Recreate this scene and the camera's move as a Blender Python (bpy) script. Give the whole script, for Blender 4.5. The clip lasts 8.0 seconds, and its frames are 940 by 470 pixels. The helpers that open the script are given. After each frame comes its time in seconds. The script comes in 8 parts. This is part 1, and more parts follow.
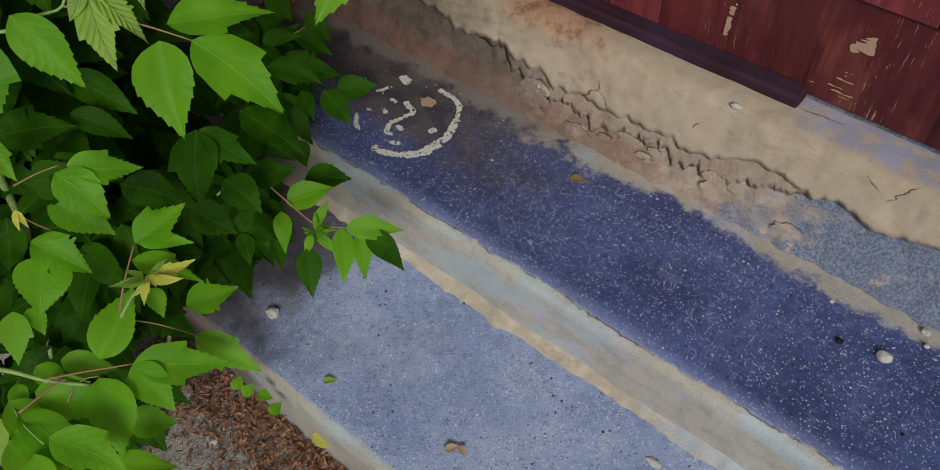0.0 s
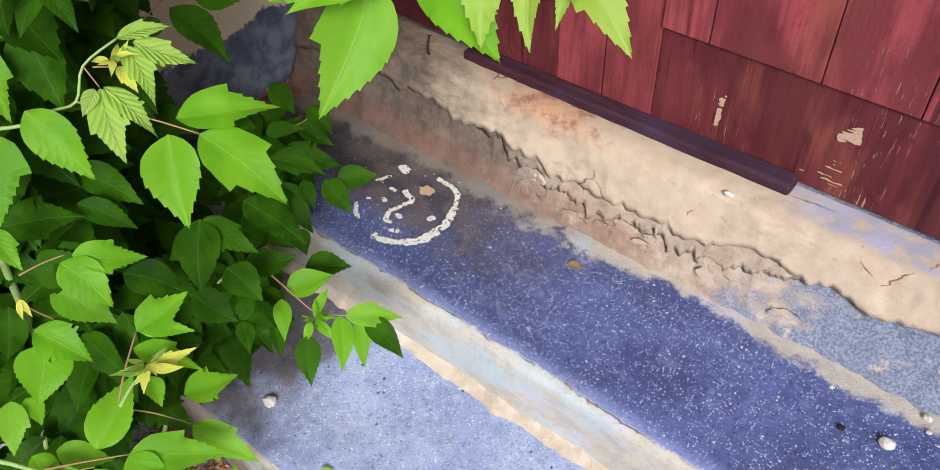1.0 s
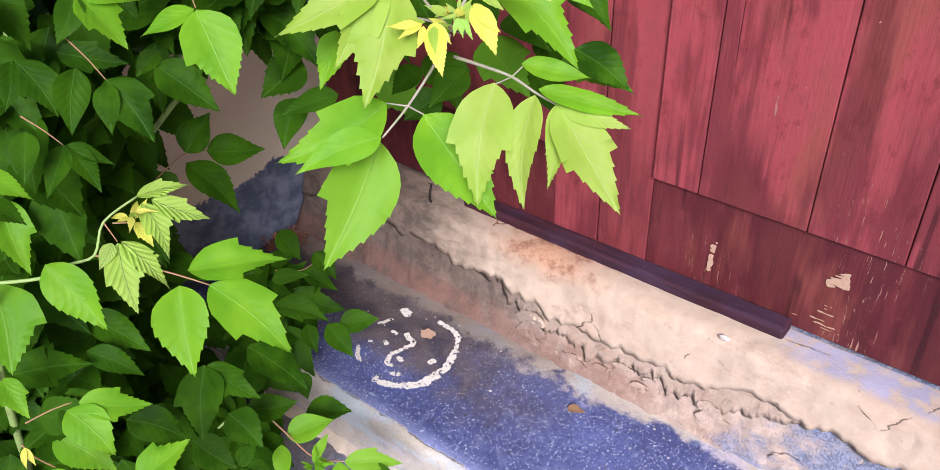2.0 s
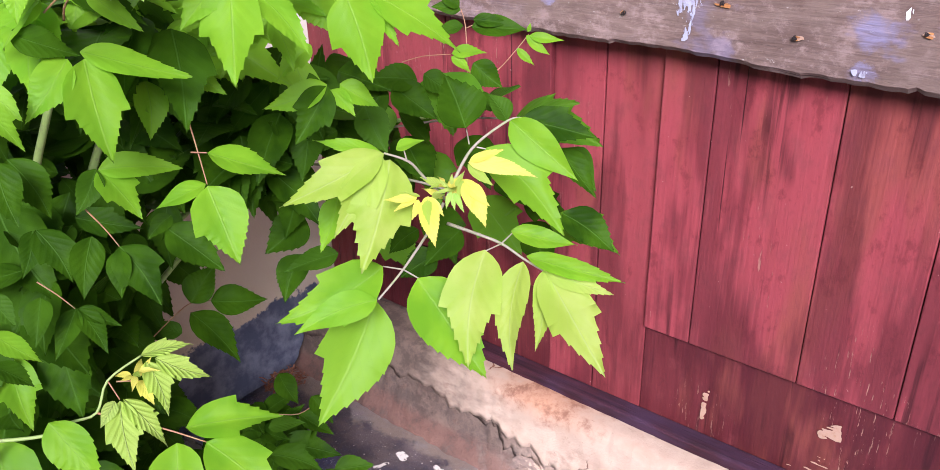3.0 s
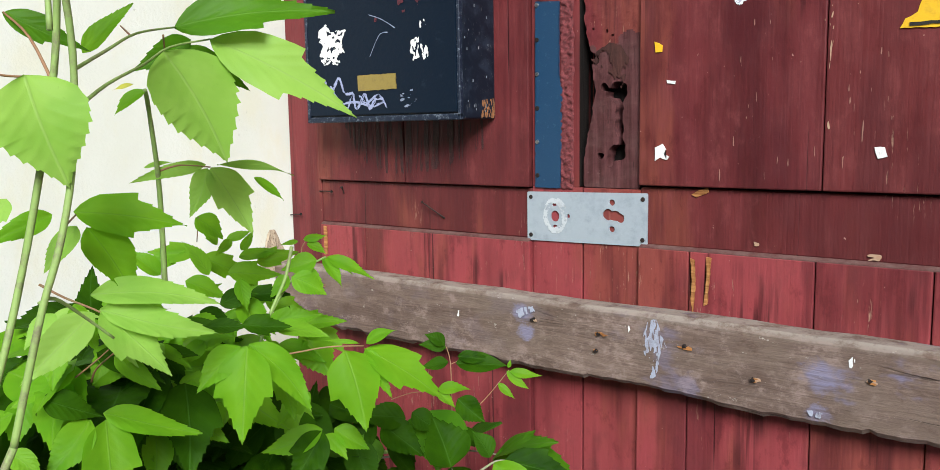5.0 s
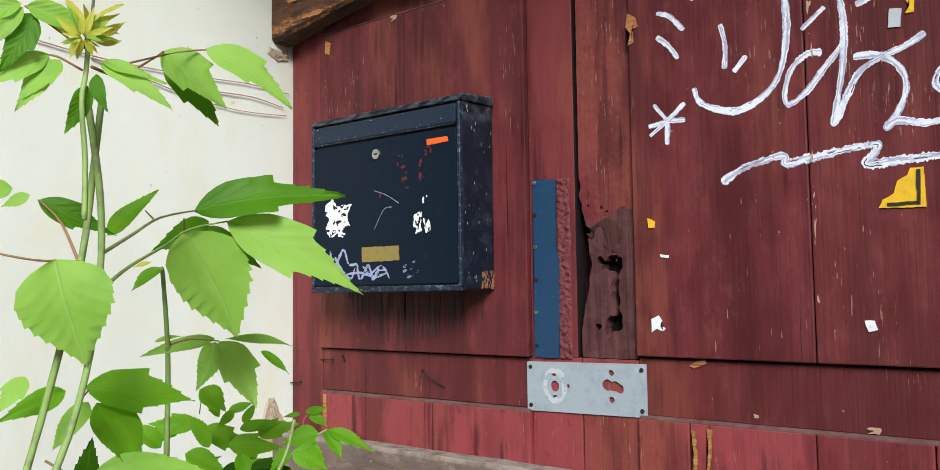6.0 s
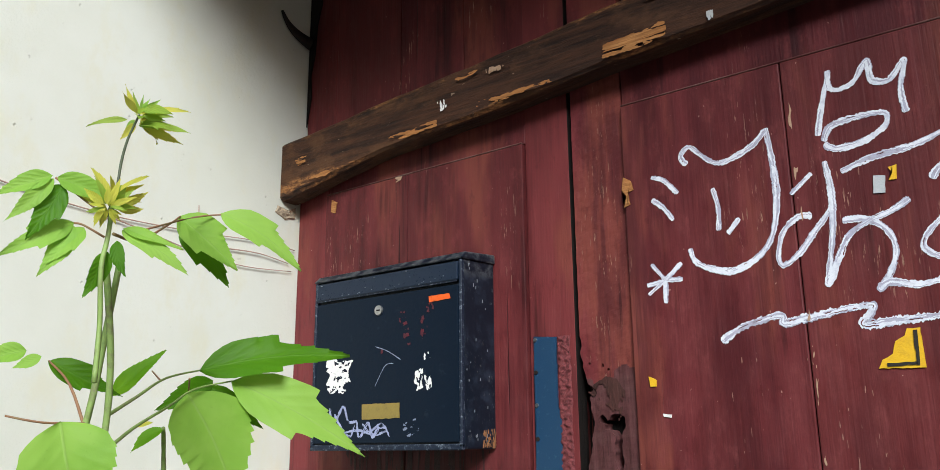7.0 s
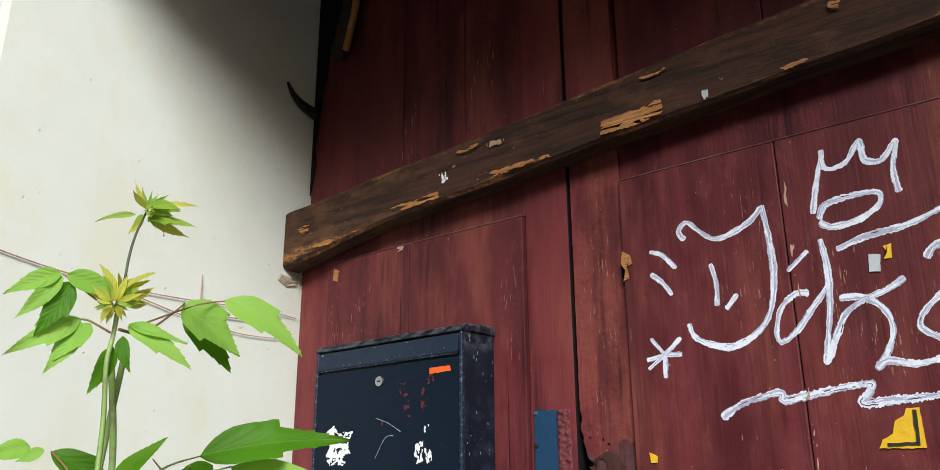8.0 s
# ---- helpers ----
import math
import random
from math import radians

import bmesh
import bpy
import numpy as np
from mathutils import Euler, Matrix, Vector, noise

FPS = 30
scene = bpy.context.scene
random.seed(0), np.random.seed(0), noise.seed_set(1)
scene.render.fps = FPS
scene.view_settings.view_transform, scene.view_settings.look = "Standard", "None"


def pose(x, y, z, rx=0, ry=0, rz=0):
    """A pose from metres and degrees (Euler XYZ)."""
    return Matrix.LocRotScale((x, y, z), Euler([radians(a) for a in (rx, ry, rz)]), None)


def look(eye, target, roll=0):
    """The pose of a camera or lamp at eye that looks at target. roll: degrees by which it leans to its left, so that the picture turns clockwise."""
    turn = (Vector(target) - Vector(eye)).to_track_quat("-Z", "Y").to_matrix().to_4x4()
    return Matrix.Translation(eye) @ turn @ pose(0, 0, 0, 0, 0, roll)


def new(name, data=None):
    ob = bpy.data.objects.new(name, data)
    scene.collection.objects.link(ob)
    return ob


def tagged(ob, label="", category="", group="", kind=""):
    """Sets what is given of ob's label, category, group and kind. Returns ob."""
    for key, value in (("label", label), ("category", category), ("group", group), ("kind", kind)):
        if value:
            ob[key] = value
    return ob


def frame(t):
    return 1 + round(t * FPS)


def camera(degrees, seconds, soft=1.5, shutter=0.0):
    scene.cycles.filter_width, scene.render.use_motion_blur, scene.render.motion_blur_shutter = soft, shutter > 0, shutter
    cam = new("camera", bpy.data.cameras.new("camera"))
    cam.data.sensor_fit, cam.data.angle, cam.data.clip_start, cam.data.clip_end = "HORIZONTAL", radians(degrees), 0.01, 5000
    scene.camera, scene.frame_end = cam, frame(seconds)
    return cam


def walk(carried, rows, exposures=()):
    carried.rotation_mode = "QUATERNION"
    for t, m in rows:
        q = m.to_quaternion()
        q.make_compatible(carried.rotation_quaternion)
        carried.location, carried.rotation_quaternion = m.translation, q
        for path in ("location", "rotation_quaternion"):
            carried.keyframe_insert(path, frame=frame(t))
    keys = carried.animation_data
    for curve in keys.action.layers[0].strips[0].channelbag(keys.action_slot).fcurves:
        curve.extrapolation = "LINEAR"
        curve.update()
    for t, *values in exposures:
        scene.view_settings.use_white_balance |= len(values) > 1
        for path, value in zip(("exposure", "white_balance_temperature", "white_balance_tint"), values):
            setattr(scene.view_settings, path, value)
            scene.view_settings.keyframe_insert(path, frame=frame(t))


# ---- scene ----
cam = camera(58.63, 8.0, soft=0.8)
PATH = [
    (0.0, 1.4737, -1.2090, 1.3458, 39.25, 1.54, 39.35),
    (0.5, 1.4717, -1.2119, 1.3492, 41.57, 1.47, 39.11),
    (1.0, 1.4769, -1.2166, 1.3572, 45.12, 1.54, 39.04),
    (1.5, 1.4859, -1.2250, 1.3706, 49.92, 1.72, 38.98),
    (3.0, 1.5161, -1.2296, 1.4506, 62.99, 1.51, 39.55),
    (3.5, 1.5327, -1.2413, 1.4840, 67.60, 1.47, 39.39),
    (4.0, 1.5417, -1.2572, 1.5089, 72.38, 1.17, 38.93),
    (5.5, 1.5541, -1.2950, 1.5472, 88.22, 0.83, 38.04),
    (6.0, 1.5643, -1.3086, 1.5536, 93.84, 0.75, 38.07),
    (6.5, 1.5703, -1.3172, 1.5554, 99.67, 0.75, 38.13),
    (7.0, 1.5735, -1.3262, 1.5610, 104.18, 0.50, 38.01),
    (7.5, 1.5840, -1.3362, 1.5764, 106.73, 0.34, 38.08),
    (8.0, 1.5909, -1.3437, 1.5897, 107.91, 0.32, 38.11),
]
EXPOSURES = [(0.0, -0.80, 6250, 10), (0.15, -0.45, 6250, 10), (0.4, 0.18, 6250, 10), (0.8, 0.34, 6200, 13), (1.5, 0.53, 6100, 21), (2.2, 0.65, 6000, 31), (3.0, 0.76, 6000, 38), (3.5, 0.53, 6250, 21), (4.0, 0.40, 6450, 11), (5.5, 0.02, 6250, 12), (6.5, -0.08, 6250, 11), (8.0, -0.13, 6300, 11)]
walk(cam, [(t, pose(x, y, z, rx, ry, rz)) for t, x, y, z, rx, ry, rz in PATH], EXPOSURES)

# ---- daylight: soft hazy sun from the yard side, wide sky ----
SUN = Vector((0.84, -0.95, 0.82)).normalized()
world = bpy.data.worlds.new("sky")
scene.world = world
world.use_nodes = True
sky = world.node_tree.nodes.new("ShaderNodeTexSky")
sky.sky_type = "NISHITA"
sky.sun_disc = False
sky.sun_elevation = math.asin(SUN.z)
sky.sun_rotation = math.atan2(SUN.x, SUN.y)
sky.dust_density = 4.0
background = world.node_tree.nodes["Background"]
background.inputs["Strength"].default_value = 0.13
world.node_tree.links.new(sky.outputs[0], background.inputs["Color"])
sun = new("sun", bpy.data.lights.new("sun", "SUN"))
sun.data.energy = 4.3
sun.data.angle = radians(24)
sun.data.color = (0.92, 1.0, 1.0)
sun.matrix_world = look(SUN * 10, (0, 0, 0))


# ---- material helpers ----
def link(nt, value, socket):
    if isinstance(value, bpy.types.NodeSocket):
        nt.links.new(value, socket)
    elif isinstance(value, (tuple, list)) and len(value) == 3 and socket.type == "RGBA":
        socket.default_value = (*value, 1)
    else:
        socket.default_value = value


def coords(nt, scale=(1, 1, 1), kind="Object", turn=(0, 0, 0)):
    c = nt.nodes.new("ShaderNodeTexCoord")
    m = nt.nodes.new("ShaderNodeMapping")
    m.inputs["Scale"].default_value = scale
    m.inputs["Rotation"].default_value = turn
    nt.links.new(c.outputs[kind], m.inputs["Vector"])
    return m.outputs[0]


def noise_of(nt, vec, scale, detail=4, rough=0.6, warp=0.0):
    n = nt.nodes.new("ShaderNodeTexNoise")
    nt.links.new(vec, n.inputs["Vector"])
    n.inputs["Scale"].default_value = scale
    n.inputs["Detail"].default_value = detail
    n.inputs["Roughness"].default_value = rough
    n.inputs["Distortion"].default_value = warp
    return n.outputs["Fac"]


def cells(nt, vec, scale, feature="F1"):
    n = nt.nodes.new("ShaderNodeTexVoronoi")
    n.feature = feature
    nt.links.new(vec, n.inputs["Vector"])
    n.inputs["Scale"].default_value = scale
    return n.outputs["Distance"], (n.outputs["Color"] if feature == "F1" else None)


def ramp(nt, fac, lo, hi, a=0.0, b=1.0):
    n = nt.nodes.new("ShaderNodeMapRange")
    n.interpolation_type = "SMOOTHSTEP"
    link(nt, fac, n.inputs["Value"])
    for key, v in (("From Min", lo), ("From Max", hi), ("To Min", a), ("To Max", b)):
        n.inputs[key].default_value = v
    return n.outputs[0]


def calc(nt, op, a, b=0.0):
    n = nt.nodes.new("ShaderNodeMath")
    n.operation = op
    link(nt, a, n.inputs[0])
    link(nt, b, n.inputs[1])
    return n.outputs[0]


def mix(nt, fac, a, b, blend="MIX"):
    n = nt.nodes.new("ShaderNodeMix")
    n.data_type = "RGBA"
    n.blend_type = blend
    link(nt, fac, n.inputs[0])
    link(nt, a, n.inputs[6])
    link(nt, b, n.inputs[7])
    return n.outputs[2]


def axis(nt, which, kind="Object"):
    c = nt.nodes.new("ShaderNodeTexCoord")
    s = nt.nodes.new("ShaderNodeSeparateXYZ")
    nt.links.new(c.outputs[kind], s.inputs[0])
    return s.outputs["XYZ".index(which)]


def luck(nt, of_island=False):
    if of_island:
        return nt.nodes.new("ShaderNodeNewGeometry").outputs["Random Per Island"]
    return nt.nodes.new("ShaderNodeObjectInfo").outputs["Random"]


def finish(nt, colour, rough=0.7, height=None, depth=0.002, strength=1.0, metal=0.0, gloss=0.5):
    b = nt.nodes["Principled BSDF"]
    link(nt, colour, b.inputs["Base Color"])
    link(nt, rough, b.inputs["Roughness"])
    link(nt, metal, b.inputs["Metallic"])
    b.inputs["Specular IOR Level"].default_value = gloss
    if height is not None:
        n = nt.nodes.new("ShaderNodeBump")
        n.inputs["Strength"].default_value = strength
        n.inputs["Distance"].default_value = depth
        nt.links.new(height, n.inputs["Height"])
        nt.links.new(n.outputs[0], b.inputs["Normal"])
    return b


def fresh(name):
    m = bpy.data.materials.new(name)
    m.use_nodes = True
    return m, m.node_tree


def door_paint(name="worn_red_paint", fade=0.0):
    """Old oxide paint on boards: brushed streaks, dark runs, sun-bleached fields, worn grain and flecks."""
    m, nt = fresh(name)
    streak = noise_of(nt, coords(nt, (22, 22, 1.6)), 1.0, 5, 0.62)
    blotch = noise_of(nt, coords(nt, (3.5, 3.5, 1.5)), 1.0, 4, 0.6)
    grain = noise_of(nt, coords(nt, (240, 240, 7)), 1.0, 4, 0.55)
    mottle = noise_of(nt, coords(nt, (30, 30, 17)), 1.0, 6, 0.72)
    fleck = noise_of(nt, coords(nt, (210, 210, 20)), 1.0, 4, 0.7)
    where = noise_of(nt, coords(nt, (5, 5, 2.2)), 1.3, 2, 0.5)
    base = mix(nt, ramp(nt, streak, 0.32, 0.70), (0.050, 0.0078, 0.0102), (0.126, 0.0225, 0.0265))
    base = mix(nt, ramp(nt, blotch, 0.40, 0.72, 0, 0.6), base, (0.165, 0.031, 0.034))
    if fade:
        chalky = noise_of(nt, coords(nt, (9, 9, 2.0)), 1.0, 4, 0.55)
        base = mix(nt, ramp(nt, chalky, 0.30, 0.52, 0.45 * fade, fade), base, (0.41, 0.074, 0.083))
    warm = noise_of(nt, coords(nt, (7, 7, 1.7), turn=(0, 0, 0.4)), 1.0, 4, 0.6)
    base = mix(nt, ramp(nt, warm, 0.50, 0.64, 0, 0.66), base, (0.225, 0.060, 0.041))
    base = mix(nt, ramp(nt, mottle, 0.50, 0.68, 0, 0.5), base, (0.20, 0.045, 0.046))
    base = mix(nt, ramp(nt, mottle, 0.32, 0.46, 0.4, 0), base, (0.050, 0.0090, 0.0110))
    # dark runs, broad soaked fields first, then thin drips
    soak = noise_of(nt, coords(nt, (12, 12, 2.6), turn=(0, 0, 0.9)), 1.0, 3, 0.55)
    feather = noise_of(nt, coords(nt, (120, 120, 5)), 1.0, 3, 0.6)
    soak = calc(nt, "ADD", soak, calc(nt, "MULTIPLY", calc(nt, "SUBTRACT", feather, 0.5), 0.22))
    base = mix(nt, ramp(nt, soak, 0.47, 0.63, 0, 0.60 if fade > 0.5 else 0.74), base, (0.066, 0.0115, 0.0155))
    drip = noise_of(nt, coords(nt, (38, 38, 1.5)), 1.0, 4, 0.6)
    reach = noise_of(nt, coords(nt, (6, 6, 3)), 1.0, 3, 0.6)
    base = mix(nt, calc(nt, "MULTIPLY", ramp(nt, drip, 0.55, 0.66, 0, 0.8), ramp(nt, reach, 0.47, 0.60)), base, (0.026, 0.0060, 0.008))
    base = mix(nt, calc(nt, "MULTIPLY", luck(nt), 0.22), base, (0.17, 0.038, 0.031))
    # hairline checks along the grain
    check = ramp(nt, noise_of(nt, coords(nt, (95, 95, 1.4)), 1.0, 2, 0.5), 0.70, 0.73)
    base = mix(nt, calc(nt, "MULTIPLY", check, 0.75), base, (0.012, 0.004, 0.005))
    bare = calc(nt, "MULTIPLY", ramp(nt, fleck, 0.61, 0.66), ramp(nt, where, 0.555, 0.655))
    base = mix(nt, bare, base, (0.36, 0.20, 0.14))
    nick = calc(nt, "MULTIPLY", ramp(nt, noise_of(nt, coords(nt, (120, 120, 90)), 1.0, 3, 0.6), 0.735, 0.755), 0.8)
    base = mix(nt, nick, base, (0.42, 0.24, 0.20))
    h = calc(nt, "ADD", calc(nt, "MULTIPLY", grain, 0.7), calc(nt, "MULTIPLY", streak, 0.7))
    h = calc(nt, "ADD", h, calc(nt, "MULTIPLY", mottle, 0.35))
    h = calc(nt, "SUBTRACT", h, calc(nt, "ADD", calc(nt, "MULTIPLY", bare, 0.5), calc(nt, "MULTIPLY", check, 0.6)))
    finish(nt, base, ramp(nt, mottle, 0.35, 0.65, 0.40, 0.66), h, 0.0018, 0.75, gloss=0.22)
    return m


def weathered_wood(name, dark, light, other, splash=None, along=(2.5, 60, 60)):
    m, nt = fresh(name)
    fine = noise_of(nt, coords(nt, (along[0] * 3, along[1] * 4, along[2] * 4)), 1.0, 4, 0.65)
    grain = noise_of(nt, coords(nt, along), 1.0, 5, 0.65, 0.4)
    blotch = noise_of(nt, coords(nt, (4, 7, 9)), 1.0, 4, 0.65)
    base = mix(nt, ramp(nt, grain, 0.30, 0.74), dark, light)
    base = mix(nt, ramp(nt, blotch, 0.42, 0.66, 0, 0.85), base, other)
    if splash:
        spots = noise_of(nt, coords(nt, (9, 9, 14)), 1.0, 5, 0.75)
        base = mix(nt, ramp(nt, spots, 0.62, 0.70, 0, 0.6), base, splash)
    base = mix(nt, ramp(nt, fine, 0.62, 0.72, 0, 0.7), base, tuple(c * 0.35 for c in dark))
    finish(nt, base, 0.78, calc(nt, "ADD", grain, calc(nt, "MULTIPLY", fine, 0.6)), 0.003, 0.8, gloss=0.25)
    return m


def crossbar_wood():
    """Grey timber with long drying cracks, greenish and bluish stains and a pale dusty top edge."""
    m, nt = fresh("grey_weathered_wood")
    grain = noise_of(nt, coords(nt, (5, 42, 42)), 1.0, 6, 0.75, 0.9)
    fine = noise_of(nt, coords(nt, (14, 260, 260)), 1.0, 3, 0.6)
    mottle = noise_of(nt, coords(nt, (22, 26, 30)), 1.0, 6, 0.75)
    wide = noise_of(nt, coords(nt, (4, 5, 7)), 1.0, 4, 0.6)
    stain = noise_of(nt, coords(nt, (9, 10, 15)), 1.0, 4, 0.65)
    base = mix(nt, ramp(nt, grain, 0.30, 0.70), (0.112, 0.073, 0.058), (0.200, 0.140, 0.113))
    base = mix(nt, ramp(nt, mottle, 0.48, 0.64, 0, 0.85), base, (0.280, 0.203, 0.178))
    base = mix(nt, ramp(nt, wide, 0.46, 0.60, 0, 0.75), base, (0.165, 0.118, 0.092))
    flecks = ramp(nt, noise_of(nt, coords(nt, (45, 60, 80)), 1.0, 4, 0.7), 0.66, 0.72, 0, 0.75)
    base = mix(nt, flecks, base, (0.44, 0.39, 0.35))
    base = mix(nt, ramp(nt, mottle, 0.30, 0.44, 0.65, 0), base, (0.10, 0.062, 0.048))
    x = axis(nt, "X")
    blue = calc(nt, "MULTIPLY", ramp(nt, stain, 0.54, 0.66, 0, 0.7), ramp(nt, x, 0.75, 1.25, 0.1, 0.8))
    base = mix(nt, blue, base, (0.20, 0.19, 0.33))
    for cx, cz, size in ((1.220, 1.180, 0.030), (0.708, 1.172, 0.017), (0.700, 1.207, 0.022), (1.215, 1.121, 0.016)):
        dx, dz = calc(nt, "MULTIPLY", calc(nt, "SUBTRACT", x, cx), 0.8), calc(nt, "SUBTRACT", axis(nt, "Z"), cz)
        away = calc(nt, "SQRT", calc(nt, "ADD", calc(nt, "MULTIPLY", dx, dx), calc(nt, "MULTIPLY", dz, dz)))
        away = calc(nt, "ADD", away, calc(nt, "MULTIPLY", calc(nt, "SUBTRACT", mottle, 0.5), 0.06))
        base = mix(nt, calc(nt, "MULTIPLY", ramp(nt, away, size * 0.3, size, 0.75, 0), ramp(nt, grain, 0.36, 0.52, 0.4, 1)), base, (0.235, 0.225, 0.345))
    split = noise_of(nt, coords(nt, (0.45, 26, 26)), 1.0, 2, 0.5, 0.1)
    crack = ramp(nt, calc(nt, "ABSOLUTE", calc(nt, "SUBTRACT", split, 0.5)), 0.0015, 0.006, 1, 0)
    crack = calc(nt, "MULTIPLY", crack, ramp(nt, noise_of(nt, coords(nt, (5, 9, 9)), 1.0, 3, 0.5), 0.51, 0.60))
    crack = calc(nt, "MULTIPLY", crack, ramp(nt, x, 0.85, 1.15, 0.15, 1))
    base = mix(nt, calc(nt, "MULTIPLY", crack, 0.75), base, (0.028, 0.018, 0.014))
    top = calc(nt, "ADD", axis(nt, "Z"), calc(nt, "MULTIPLY", x, 0.004))
    dust = calc(nt, "MULTIPLY", ramp(nt, top, 1.225, 1.240), ramp(nt, mottle, 0.36, 0.56))
    base = mix(nt, dust, base, (0.29, 0.245, 0.21))
    h = calc(nt, "ADD", grain, calc(nt, "MULTIPLY", fine, 0.5))
    h = calc(nt, "SUBTRACT", h, calc(nt, "MULTIPLY", crack, 1.0))
    finish(nt, base, 0.8, h, 0.0026, 0.8, gloss=0.25)
    return m


def charred_beam():
    """Dark grimy timber, rubbed to orange wood along its edges, pocked and cracked."""
    m, nt = fresh("dark_splintered_wood")
    grain = noise_of(nt, coords(nt, (4, 70, 70), turn=(0, 0.065, 0)), 1.0, 5, 0.7, 0.4)
    grit = noise_of(nt, coords(nt, (60, 120, 120)), 1.0, 4, 0.7)
    mottle = noise_of(nt, coords(nt, (9, 14, 18)), 1.0, 5, 0.72)
    wide = noise_of(nt, coords(nt, (3, 4, 5)), 1.0, 4, 0.6)
    base = mix(nt, ramp(nt, grain, 0.32, 0.70), (0.015, 0.0066, 0.0044), (0.071, 0.028, 0.0132))
    base = mix(nt, ramp(nt, mottle, 0.50, 0.68, 0, 0.8), base, (0.090, 0.040, 0.019))
    base = mix(nt, ramp(nt, wide, 0.50, 0.62, 0, 0.75), base, (0.046, 0.019, 0.0125))
    base = mix(nt, calc(nt, "MULTIPLY", ramp(nt, axis(nt, "X"), 0.35, 0.75, 0.75, 0), ramp(nt, mottle, 0.42, 0.62)), base, (0.100, 0.044, 0.019))
    across = calc(nt, "SUBTRACT", axis(nt, "Z"), calc(nt, "MULTIPLY", axis(nt, "X"), 0.065))
    off = calc(nt, "ABSOLUTE", calc(nt, "SUBTRACT", across, 2.236))
    rub = calc(nt, "MULTIPLY", ramp(nt, calc(nt, "ADD", off, calc(nt, "MULTIPLY", mottle, 0.05)), 0.070, 0.088), ramp(nt, noise_of(nt, coords(nt, (7, 30, 30)), 1.0, 4, 0.7), 0.48, 0.58))
    rub = calc(nt, "MULTIPLY", rub, ramp(nt, axis(nt, "Y"), -0.057, -0.051, 1, 0))
    base = mix(nt, rub, base, mix(nt, ramp(nt, grit, 0.4, 0.6), (0.12, 0.045, 0.016), (0.36, 0.16, 0.055)))
    specks = ramp(nt, noise_of(nt, coords(nt, (40, 70, 70)), 1.0, 3, 0.6), 0.70, 0.74)
    base = mix(nt, calc(nt, "MULTIPLY", specks, 0.7), base, (0.30, 0.22, 0.16))
    h = calc(nt, "ADD", grain, calc(nt, "ADD", calc(nt, "MULTIPLY", grit, 0.5), calc(nt, "MULTIPLY", mottle, 0.8)))
    finish(nt, base, 0.72, h, 0.005, 0.9, gloss=0.3)
    return m


def plaster():
    m, nt = fresh("whitewashed_plaster")
    big = noise_of(nt, coords(nt), 2.2, 4, 0.6)
    mid = noise_of(nt, coords(nt), 14, 5, 0.65)
    fine = noise_of(nt, coords(nt), 120, 4, 0.65)
    pit = cells(nt, coords(nt, (1, 1.3, 1)), 46)[0]
    pits = calc(nt, "MULTIPLY", ramp(nt, pit, 0.08, 0.20, 1, 0), ramp(nt, mid, 0.58, 0.66))
    base = mix(nt, ramp(nt, big, 0.35, 0.7), (0.76, 0.77, 0.705), (0.70, 0.708, 0.62))
    base = mix(nt, ramp(nt, mid, 0.60, 0.75, 0, 0.2), base, (0.62, 0.60, 0.52))
    base = mix(nt, ramp(nt, noise_of(nt, coords(nt, (1, 1.4, 0.8)), 5, 5, 0.65), 0.48, 0.66, 0, 0.6), base, (0.72, 0.70, 0.545))
    base = mix(nt, calc(nt, "MULTIPLY", pits, 0.18), base, (0.4, 0.37, 0.3))
    z = axis(nt, "Z")
    edge = calc(nt, "ADD", z, calc(nt, "MULTIPLY", mid, 0.12))
    base = mix(nt, ramp(nt, edge, 0.95, 1.25, 0.75, 0), base, (0.50, 0.40, 0.27))
    base = mix(nt, ramp(nt, edge, 0.425, 0.435, 1, 0), base, mix(nt, ramp(nt, mid, 0.4, 0.65), (0.075, 0.092, 0.135), (0.175, 0.195, 0.245)))
    h = calc(nt, "ADD", calc(nt, "MULTIPLY", mid, 0.7), calc(nt, "MULTIPLY", fine, 0.55))
    h = calc(nt, "SUBTRACT", h, calc(nt, "MULTIPLY", pits, 0.9))
    finish(nt, base, 0.9, h, 0.0021, 0.8, gloss=0.2)
    return m


